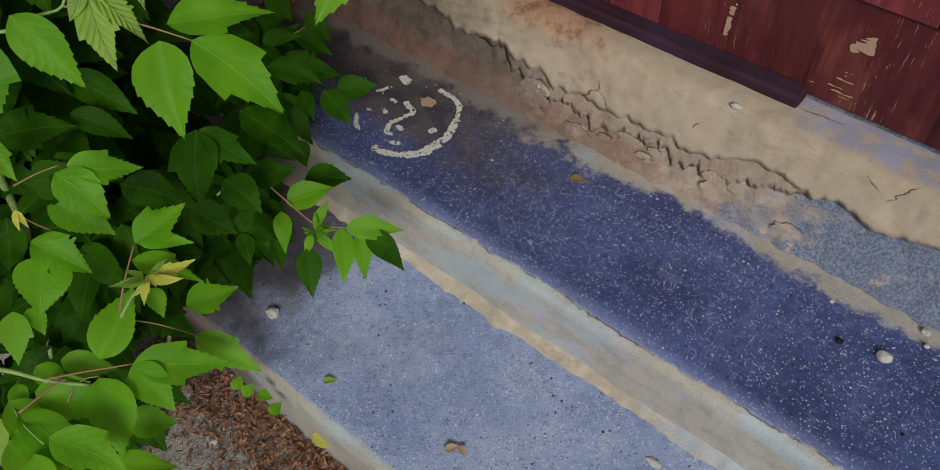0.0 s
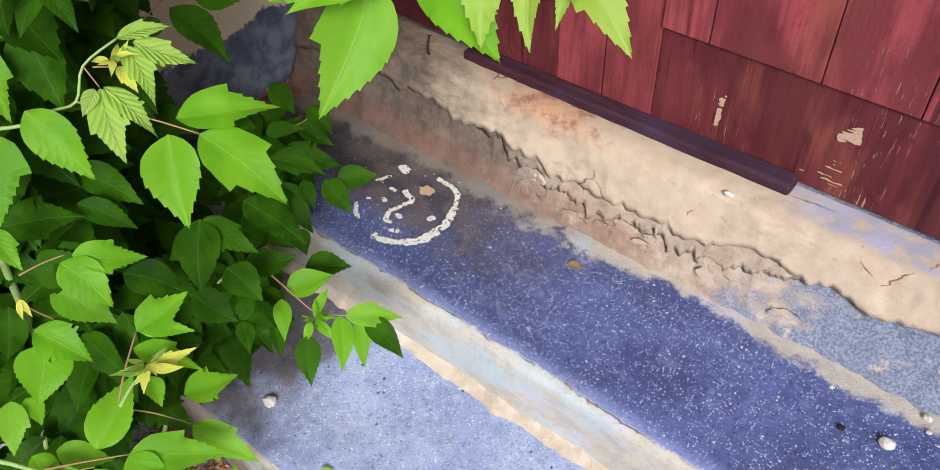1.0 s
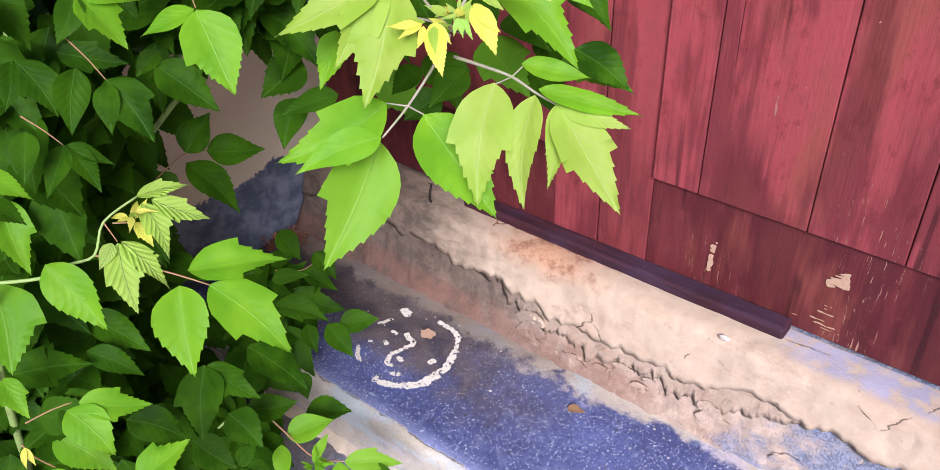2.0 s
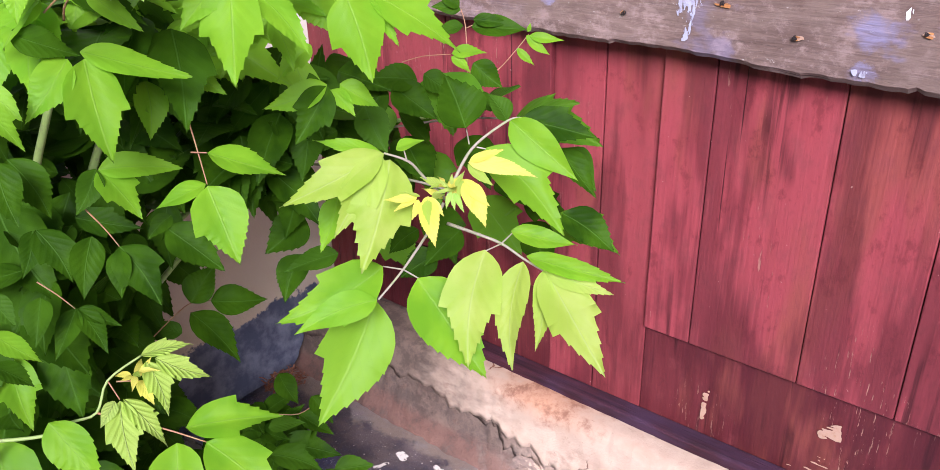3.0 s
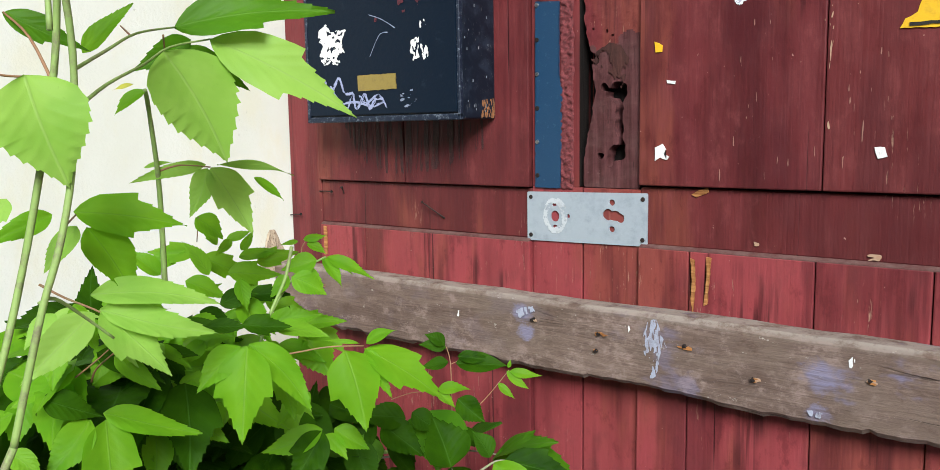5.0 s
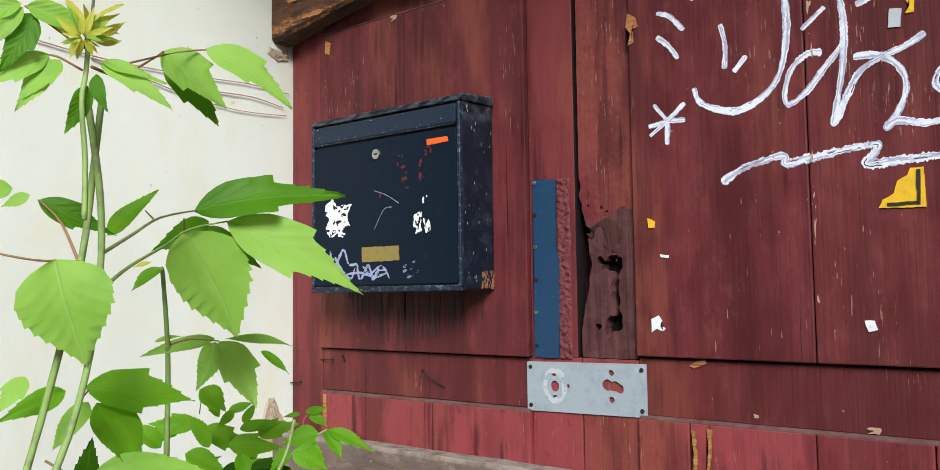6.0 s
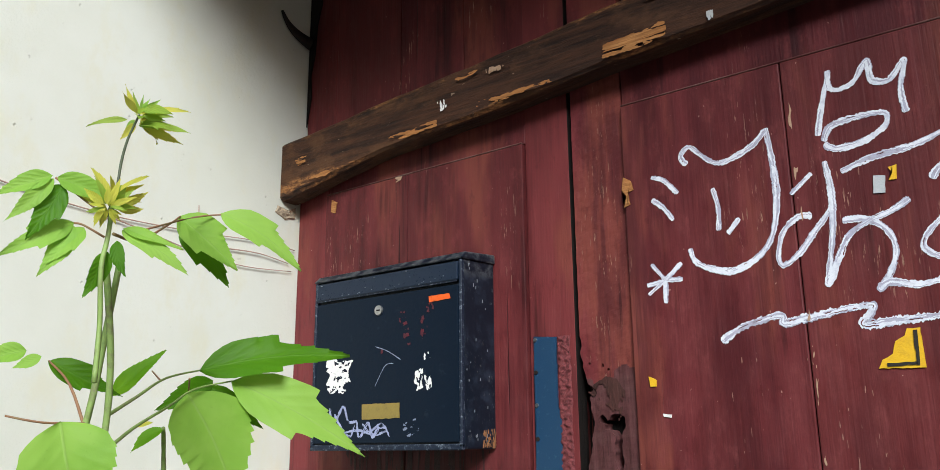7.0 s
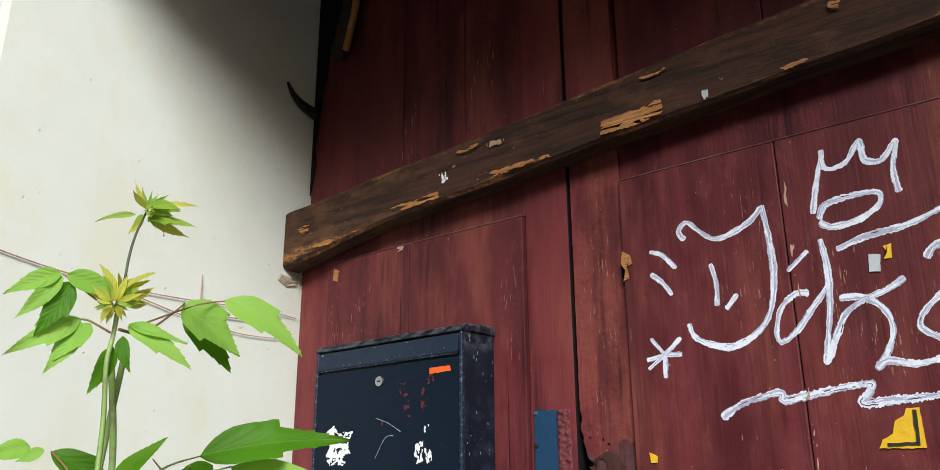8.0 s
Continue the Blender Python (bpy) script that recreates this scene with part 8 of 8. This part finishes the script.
for x, z, w, h in ((1.225, 0.425, 0.030, 0.003), (1.235, 0.417, 0.035, 0.004), (1.231, 0.399, 0.030, 0.003), (1.240, 0.391, 0.040, 0.004), (1.249, 0.385, 0.030, 0.003), (1.199, 0.390, 0.012, 0.003), (1.101, 0.357, 0.012, 0.002), (1.139, 0.365, 0.012, 0.002), (1.032, 0.317, 0.010, 0.002), (1.248, 0.434, 0.016, 0.003)):
    flake('paint_scratch', [(x, z), (x + w, z + 0.2 * h), (x + 0.9 * w, z + h), (x - 0.1 * w, z + 0.7 * h)], -0.0005, TAN, 'pale scratch')

# ---- marks on the two crossbars ----
mark(LOW_BEAM, [(0.951, 1.226), (0.964, 1.229), (0.972, 1.207), (0.982, 1.185), (0.969, 1.169), (0.965, 1.134), (0.955, 1.129), (0.955, 1.161), (0.940, 1.170), (0.940, 1.199)], -0.0595, SPLASH, 'pale blue paint splash')
mark(LOW_BEAM, [(0.687, 1.209), (0.701, 1.218), (0.726, 1.222), (0.730, 1.213), (0.707, 1.204), (0.692, 1.193)], -0.0595, SPLASH, 'pale blue paint splash')
mark(LOW_BEAM, [(1.202, 1.126), (1.223, 1.125), (1.222, 1.116), (1.206, 1.118)], -0.0595, SPLASH, 'pale blue paint splash')
mark(LOW_BEAM, [(1.254, 1.205), (1.260, 1.214), (1.264, 1.208), (1.259, 1.194)], -0.0595, WHITE, 'white paint drip')
mark(LOW_BEAM, [(0.989, 1.195), (1.010, 1.194), (1.027, 1.193), (1.024, 1.185), (1.009, 1.188)], -0.0595, RAW_WOOD, 'raw wood chip')
mark(LOW_BEAM, [(1.279, 1.186), (1.294, 1.185), (1.294, 1.178), (1.284, 1.178)], -0.0595, RAW_WOOD, 'raw wood chip')
mark(LOW_BEAM, [(1.118, 1.160), (1.130, 1.159), (1.127, 1.153), (1.120, 1.153)], -0.0595, RAW_WOOD, 'raw wood chip')
mark(LOW_BEAM, [(0.851, 1.194), (0.878, 1.190), (0.867, 1.186)], -0.0595, RAW_WOOD, 'raw wood chip')
mark(LOW_BEAM, [(0.551, 1.193), (0.558, 1.194), (0.552, 1.180), (0.547, 1.180)], -0.0595, WHITE, 'white paint drip')
mark(LOW_BEAM, [(0.913, 1.212), (0.917, 1.213), (0.916, 1.199), (0.912, 1.200)], -0.0595, WHITE, 'white paint drip')
mark(LOW_BEAM, [(0.166, 1.207), (0.184, 1.204), (0.175, 1.193), (0.162, 1.194)], -0.0595, RAW_WOOD, 'raw wood chip')
mark(HIGH_BEAM, [(0.907, 2.259), (0.963, 2.262), (1.021, 2.269), (1.032, 2.258), (1.028, 2.240), (0.973, 2.231), (0.937, 2.232), (0.903, 2.233)], -0.0645, RAW_WOOD, 'raw orange split wood')
mark(HIGH_BEAM, [(0.601, 2.226), (0.693, 2.225), (0.790, 2.227), (0.795, 2.220), (0.707, 2.215), (0.617, 2.213)], -0.0645, RAW_WOOD, 'raw orange split wood')
mark(HIGH_BEAM, [(0.367, 2.208), (0.435, 2.209), (0.504, 2.216), (0.512, 2.200), (0.453, 2.197), (0.400, 2.195)], -0.0645, RAW_WOOD, 'raw orange split wood')
mark(HIGH_BEAM, [(0.060, 2.241), (0.100, 2.241), (0.097, 2.224), (0.069, 2.221)], -0.0645, RAW_WOOD, 'raw orange split wood')
mark(HIGH_BEAM, [(0.100, 2.157), (0.162, 2.166), (0.209, 2.166), (0.169, 2.153)], -0.0645, RAW_WOOD, 'raw orange split wood')
mark(HIGH_BEAM, [(1.240, 2.252), (1.280, 2.257), (1.286, 2.251), (1.247, 2.245)], -0.0645, RAW_WOOD, 'raw orange split wood')
mark(HIGH_BEAM, [(0.986, 2.338), (1.018, 2.342), (1.045, 2.338), (1.029, 2.331), (0.999, 2.330)], -0.0645, RAW_WOOD, 'raw orange split wood')
mark(HIGH_BEAM, [(0.508, 2.270), (0.527, 2.269), (0.534, 2.249), (0.517, 2.245)], -0.0645, WHITE, 'white paint drip')
mark(HIGH_BEAM, [(1.103, 2.266), (1.115, 2.267), (1.114, 2.251), (1.103, 2.247)], -0.0645, PALE, 'pale plaster crumb')
mark(HIGH_BEAM, [(1.326, 2.358), (1.345, 2.352), (1.342, 2.341), (1.328, 2.343)], -0.0645, RAW_WOOD, 'raw orange split wood')
mark(HIGH_BEAM, [(0.637, 2.307), (0.683, 2.302), (0.676, 2.293), (0.641, 2.295)], -0.0645, TAN, 'bare wood patch')
mark(HIGH_BEAM, [(0.557, 2.307), (0.612, 2.314), (0.618, 2.306), (0.570, 2.298)], -0.0645, RAW_WOOD, 'raw orange split wood')

# ---- marks on the letterbox door ----
plate([(0.342, 1.645), (0.444, 1.645), (0.445, 1.616), (0.343, 1.615)], -0.1035, BRASS, 'blank brass name plate')
plate([(0.519, 1.846), (0.570, 1.846), (0.573, 1.836), (0.520, 1.834)], -0.1035, ORANGE, 'small orange sticker')
plate([(0.231, 1.737), (0.254, 1.751), (0.268, 1.735), (0.314, 1.736), (0.299, 1.714), (0.309, 1.693), (0.284, 1.684), (0.298, 1.669), (0.266, 1.673), (0.246, 1.668), (0.234, 1.690), (0.245, 1.709), (0.231, 1.719)], -0.1035, WHITE, 'torn white sticker remnant')
plate([(0.505, 1.737), (0.520, 1.740), (0.522, 1.726), (0.509, 1.723)], -0.1035, WHITE, 'torn white sticker remnant')
plate([(0.486, 1.704), (0.504, 1.710), (0.506, 1.671), (0.488, 1.665), (0.482, 1.684)], -0.1035, WHITE, 'torn white sticker remnant')
plate([(0.508, 1.698), (0.528, 1.699), (0.527, 1.670), (0.512, 1.665)], -0.1035, WHITE, 'torn white sticker remnant')
for spot in ([(0.438, 1.824), (0.456, 1.822), (0.464, 1.795), (0.472, 1.770), (0.458, 1.764), (0.447, 1.792)], [(0.492, 1.812), (0.508, 1.808), (0.516, 1.784), (0.505, 1.762), (0.497, 1.772), (0.502, 1.792)],
             [(0.506, 1.832), (0.530, 1.834), (0.535, 1.812), (0.512, 1.816)], [(0.392, 1.752), (0.399, 1.751), (0.398, 1.743), (0.392, 1.744)], [(0.464, 1.760), (0.472, 1.760), (0.471, 1.754), (0.465, 1.754)]):
    plate(spot, -0.1035, CRIMSON, 'faded red paint smear')
plate([(0.453, 1.605), (0.487, 1.615), (0.496, 1.592), (0.471, 1.579), (0.455, 1.588)], -0.1035, HAZE, 'pale rubbed paint smear')
doodle([(0.212, 1.647), (0.230, 1.640), (0.246, 1.616), (0.252, 1.596)], 0.0055)
doodle([(0.247, 1.641), (0.258, 1.606), (0.288, 1.642), (0.303, 1.612), (0.328, 1.613)], 0.0060)
doodle([(0.262, 1.628), (0.286, 1.598), (0.310, 1.583), (0.322, 1.606)], 0.0050)
doodle([(0.328, 1.612), (0.337, 1.580), (0.360, 1.608), (0.374, 1.581), (0.391, 1.599), (0.411, 1.598)], 0.0060)
doodle([(0.293, 1.590), (0.334, 1.594), (0.380, 1.585), (0.414, 1.593)], 0.0045)
doodle([(0.345, 1.607), (0.366, 1.592), (0.398, 1.606), (0.420, 1.581)], 0.0040)
doodle([(0.376, 1.759), (0.411, 1.747), (0.446, 1.728)], 0.0018)
doodle([(0.377, 1.679), (0.404, 1.718), (0.427, 1.722)], 0.0015)

# ---- rain stains run down the boards from the letterbox
STAIN = plain("dark_rain_stain", (0.034, 0.008, 0.009), 0.7, 0.0, (0.075, 0.016, 0.017), 0.5, 120)
ragged("rain_stain", [(0.20, 1.555), (0.595, 1.555), (0.58, 1.50), (0.50, 1.47), (0.42, 1.452), (0.33, 1.448), (0.25, 1.475)], -0.0108, STAIN, WEST_LEAF, "dark rain stain run down the paint", (0.0012, 0.006), 0.10, (130, 5))

# ---- worn chalky ring painted on the upper step: x, y along each stroke ----
chalk([(0.457, -0.383), (0.473, -0.405), (0.495, -0.417)], 0.008)
chalk([(0.549, -0.435), (0.588, -0.428), (0.627, -0.400), (0.645, -0.359), (0.645, -0.316), (0.630, -0.272)], 0.018)
chalk([(0.630, -0.272), (0.613, -0.244), (0.591, -0.229), (0.564, -0.226), (0.541, -0.225)], 0.01)
chalk([(0.448, -0.243), (0.476, -0.251), (0.456, -0.237), (0.477, -0.240)], 0.01)
chalk([(0.443, -0.312), (0.451, -0.289), (0.458, -0.279)], 0.01)
chalk([(0.480, -0.308), (0.499, -0.310)], 0.01)
chalk([(0.510, -0.296), (0.546, -0.310), (0.541, -0.323), (0.537, -0.344), (0.529, -0.364)], 0.011)
chalk([(0.529, -0.364), (0.543, -0.388), (0.557, -0.384)], 0.011)
chalk([(0.462, -0.361), (0.472, -0.358)], 0.008)
chalk([(0.489, -0.340), (0.504, -0.347)], 0.008)
chalk([(0.545, -0.360), (0.564, -0.363)], 0.01)
chalk([(0.610, -0.336), (0.616, -0.319)], 0.014)
chalk([(0.567, -0.405), (0.586, -0.394)], 0.01)
CHALK_SPOT = (0.549, -0.268)


bm = bmesh.new()
spot_rim = []
for a in range(18):
    r = 0.017 * (1 + 0.45 * wave(math.cos(a * 0.349), math.sin(a * 0.349), 0, 1.7, 5))
    spot_rim.append(bm.verts.new((CHALK_SPOT[0] + r * math.cos(a * 0.349), CHALK_SPOT[1] + 0.8 * r * math.sin(a * 0.349), 0.1768)))
bm.faces.new(spot_rim)
part("paint_spot", bm, TAN, STEP, "tan scuffed spot")


# ---- small loose things ----
def pebble(place, size, material, name, label, category, group=""):
    rng = random.Random(int(place[0] * 1000))
    bm = bmesh.new()
    bmesh.ops.create_icosphere(bm, subdivisions=2, radius=1.0)
    low = 0
    for v in bm.verts:
        v.co = Vector((v.co.x * size[0], v.co.y * size[1], v.co.z * size[2])) * (1 + 0.28 * wave(v.co.x, v.co.y, v.co.z, 1.3, rng.randint(1, 50)))
        low = min(low, v.co.z)
    for v in bm.verts:
        v.co += Vector((place[0], place[1], place[2] - low * 0.85))
    return tagged(part(name, bm, material), label, category, group)


for place, size in (((1.520, -0.277, 0.171), (0.013, 0.010, 0.008)), ((0.588, -0.778, 0.019), (0.014, 0.012, 0.008)), ((1.119, -0.093, 0.350), (0.011, 0.006, 0.005)),
                    ((1.555, -0.190, 0.171), (0.008, 0.007, 0.005)), ((1.540, -0.165, 0.171), (0.006, 0.005, 0.004)), ((1.565, -0.215, 0.171), (0.005, 0.004, 0.004)), ((1.31, -0.584, 0.019), (0.014, 0.007, 0.003)),
                    ((1.41, -0.225, 0.171), (0.004, 0.004, 0.003)), ((0.47, -1.02, -0.13), (0.012, 0.010, 0.008)), ((0.62, -1.0, -0.13), (0.009, 0.008, 0.006))):
    pebble(place, size, STONE, "pebble", "small pale chip of plaster lying loose", "pebble", "crumbs on the steps")
pebble((1.453, -0.291, 0.1715), (0.007, 0.006, 0.004), IRON, "pebble", "small dark crumb on the blue step", "pebble", "crumbs on the steps")


BROWN = plain("dry_brown_leaf", (0.26, 0.15, 0.07), 0.8, 0.0, (0.15, 0.08, 0.04), 0.35, 90)


def fallen(place, length, turn, material, label):
    rng = random.Random(int(place[0] * 999))
    d = Vector((math.cos(turn), math.sin(turn), 0.03)) * length
    bm = bmesh.new()
    leaf_into(bm, Vector(place) - d * 0.5, Vector(place) + d * 0.5, length * 0.6, 1, rng, False, Vector((0, 0, 3)))
    tagged(part("fallen_leaf", bm, material), label, "leaf", "fallen leaves")


fallen((0.921, -0.258, 0.178), 0.036, 0.3, BROWN, "small dry brown leaf on the blue step")
fallen((1.033, -0.775, 0.026), 0.026, 1.0, TAN, "small dry yellow leaf on the pale step")
fallen((1.050, -0.768, 0.026), 0.024, -0.5, TAN, "small dry yellow leaf on the pale step")
fallen((0.779, -0.813, 0.026), 0.026, 0.8, YOUNG, "small fresh green leaf on the pale step")
fallen((0.70, -1.03, -0.122), 0.03, 0.6, YOUNG, "small fresh green leaf on the soil")


def litter():
    """Dry curled scraps along the foot of the steps."""
    rng = random.Random(9)
    bm = bmesh.new()
    for n in range(3000):
        if n < 2750:
            x = rng.uniform(0.35, 1.05)
            y = -0.885 - abs(rng.gauss(0, 0.062)) * (1.2 if x < 0.75 else 0.7)
            z = GROUND + rng.uniform(0.002, 0.022)
        else:
            x, y, z = 0.015 + 0.075 * rng.random(), -0.19 - 0.09 * rng.random(), 0.172 + 0.03 * rng.random()
        length, wide, a = rng.uniform(0.004, 0.022), rng.uniform(0.0007, 0.0028), rng.uniform(0, math.pi)
        d, s = Vector((math.cos(a), math.sin(a), rng.uniform(-0.3, 0.3))), Vector((-math.sin(a), math.cos(a), rng.uniform(-0.5, 0.5)))
        curl = rng.uniform(-0.3, 0.5)
        last = None
        for i in range(4):
            u = i / 3 - 0.5
            p = Vector((x, y, z)) + d * u * length + Vector((0, 0, curl * length * (0.25 - u * u)))
            w = wide * (1 - 1.4 * u * u)
            pair = (bm.verts.new(p + s * w), bm.verts.new(p - s * w))
            if last:
                bm.faces.new((last[0], last[1], pair[1], pair[0]))
            last = pair
    tagged(part("leaf_litter", bm, LITTER), "dry red-brown leaf litter along the foot of the steps", "litter", kind="stuff")


litter()


def wall_tendrils():
    """Dead reddish runners that cling to the plaster."""
    for points in ([(0.005, -0.74, 2.045), (0.005, -0.627, 2.029), (0.005, -0.478, 2.019), (0.005, -0.294, 2.023), (0.005, -0.131, 2.034), (0.005, -0.012, 2.031)],
                   [(0.005, -0.50, 2.016), (0.006, -0.436, 2.006), (0.005, -0.289, 1.979), (0.005, -0.159, 1.968), (0.005, -0.020, 1.977)],
                   [(0.005, -0.286, 2.025), (0.006, -0.287, 2.055), (0.005, -0.288, 2.085)],
                   [(0.005, -0.22, 2.00), (0.006, -0.12, 2.005), (0.005, -0.03, 1.995)]):
        bm = bmesh.new()
        tube(bm, points, 0.0016, 0.0010, 6)
        tagged(part("runner", bm, DRY, None, smooth=True), "thin dry reddish runner clinging to the white wall", "vine", "runners on the wall")


DRY = plain("dry_reddish_runner", (0.50, 0.32, 0.26), 0.8, 0.0, (0.22, 0.12, 0.08), 0.4, 60)
wall_tendrils()


ROTTEN = weathered_wood("brown_rotted_wood", (0.032, 0.012, 0.010), (0.085, 0.031, 0.026), (0.055, 0.023, 0.019), None, (60, 60, 8))
SCRATCH = plain("scratched_bare_paint", (0.30, 0.15, 0.115), 0.8, 0.0, (0.20, 0.09, 0.07), 0.3, 120)
CRUMBLED = plain("crumbling_plaster", (0.50, 0.40, 0.29), 0.9, 0.0, (0.17, 0.11, 0.07), 0.35, 90, gloss=0.2, depth=0.004)


def broken_plaster():
    """Places where the wall's skin has fallen off beside the crossbars."""
    for outline in ([(-0.100, 1.222), (-0.078, 1.290), (-0.066, 1.315), (-0.050, 1.312), (-0.030, 1.270), (-0.012, 1.245), (-0.012, 1.195), (-0.085, 1.205)],
                    [(-0.075, 2.118), (-0.068, 2.135), (-0.035, 2.128), (-0.010, 2.142), (-0.012, 2.112), (-0.045, 2.104)]):
        bm = bmesh.new()
        ring = []
        for (ya, za), (yb, zb) in zip(outline, outline[1:] + outline[:1]):
            for i in range(4):
                y, z = ya + (yb - ya) * i / 4, za + (zb - za) * i / 4
                ring.append((y + 0.003 * wave(y, 0, z, 80, 1), z + 0.003 * wave(y, 0, z, 80, 2)))
        cy, cz = sum(p[0] for p in ring) / len(ring), sum(p[1] for p in ring) / len(ring)
        loops = []
        for f, x in ((1.0, 0.0005), (0.9, 0.0035), (0.6, 0.003), (0.3, 0.005)):
            loops.append([bm.verts.new((x + 0.002 * wave(y, f, z, 90, 4) * (f < 1), cy + (y - cy) * f, cz + (z - cz) * f)) for y, z in ring])
        for a, b in zip(loops, loops[1:]):
            for i in range(len(ring)):
                j = (i + 1) % len(ring)
                bm.faces.new((a[i], a[j], b[j], b[i]))
        bm.faces.new(loops[-1])
        bmesh.ops.recalc_face_normals(bm, faces=bm.faces)
        part("broken_plaster", bm, CRUMBLED, bpy.data.objects["wall_west"], "broken plaster with bare mortar")


broken_plaster()


# worn, flaking edges along the joint of the second leaf's upper boards
for x, z0, z1 in ((1.199, 1.445, 1.76), (1.203, 1.80, 2.10), (1.193, 1.50, 1.70)):
    ragged("bare_patch", [(x, z0), (x + 0.007, z0), (x + 0.006, z1), (x + 0.001, z1)], -0.0112, TAN, EAST_LEAF, "flaked paint along the joint", (0.0012, 0.004), 0.40, (160, 22))


def grit():
    """Sand grains and crumbs of plaster strewn over both treads, thickest below the threshold."""
    rng = random.Random(31)
    for name, colour, count in (("grit", STONE, 520), ("grit", IRON, 130)):
        bm = bmesh.new()
        for _ in range(count):
            x = rng.uniform(0.25, 1.75)
            if rng.random() < 0.65:
                y, z = min(-0.195 - abs(rng.gauss(0, 0.10)), -0.19), 0.1725
                if y < -0.49:
                    continue
            else:
                y, z = -0.52 - abs(rng.gauss(0, 0.13)), 0.0215
                if y < -0.85:
                    continue
            r = rng.uniform(0.0006, 0.0014) if rng.random() < 0.85 else rng.uniform(0.0015, 0.0032)
            pts = [bm.verts.new((x + r * a * rng.uniform(0.6, 1.4), y + r * b * rng.uniform(0.6, 1.4), z + r * c * 0.7)) for a, b, c in ((1, 0, 0), (0, 1, 0), (-1, 0, 0), (0, -1, 0), (0, 0, 1.2))]
            for i in range(4):
                bm.faces.new((pts[i], pts[(i + 1) % 4], pts[4]))
        tagged(part(name, bm, colour), "fine %s grit strewn over the blue steps" % ("pale" if colour is STONE else "dark"), "grit", kind="stuff")


grit()


def nail_holes():
    """Rusty nail heads sunk in torn wood along the lower crossbar."""
    for n, (x, z) in enumerate(((0.857, 1.190), (1.123, 1.157), (1.013, 1.192), (1.285, 1.183), (0.853, 1.160), (0.724, 1.197))):
        rng = random.Random(n)
        ragged("chip", [(x - 0.005, z - 0.001), (x - 0.003, z + 0.003), (x + 0.003, z + 0.003), (x + 0.013, z - 0.001), (x + 0.003, z - 0.0035)], -0.0628, TAN if n % 2 else RAW_WOOD, LOW_BEAM, "torn wood round a nail", (0.0012, 0.0008), -0.1, (90, 160))
        bm = bmesh.new()
        cylinder(bm, (x, -0.058, z), (x, -0.0645, z), 0.0034, 0.0030, 9)
        for v in bm.verts:
            v.co.x += 0.0012 * rng.uniform(-1, 1)
            v.co.z += 0.0012 * rng.uniform(-1, 1)
        part("nail_head", bm, IRON, LOW_BEAM, "rusted nail head")


nail_holes()


# the dark rotted patch above the lock holes, and scratches in the panel's paint
ragged("rot_patch", [(0.806, 1.652), (0.822, 1.668), (0.846, 1.680), (0.866, 1.672), (0.880, 1.650), (0.872, 1.615), (0.866, 1.600), (0.850, 1.625), (0.826, 1.640)], -0.0022, ROTTEN, EAST_LEAF, "brown rotted wood", (0.0014, 0.0014), -0.12, (70, 60))
for x0, x1, z0, z1, bare in ((1.04, 1.19, 1.45, 1.71, 0.80), (1.21, 1.30, 1.45, 1.70, 0.76), (1.21, 1.26, 1.97, 2.12, 0.78), (1.36, 1.46, 1.46, 1.62, 0.85)):
    ragged("bare_patch", [(x0, z0), (x1, z0), (x1 - 0.02, z1), (x0 + 0.03, z1)], -0.0108, SCRATCH, EAST_LEAF, "fine scratches in the paint", (0.0007, 0.003), bare, (330, 26))
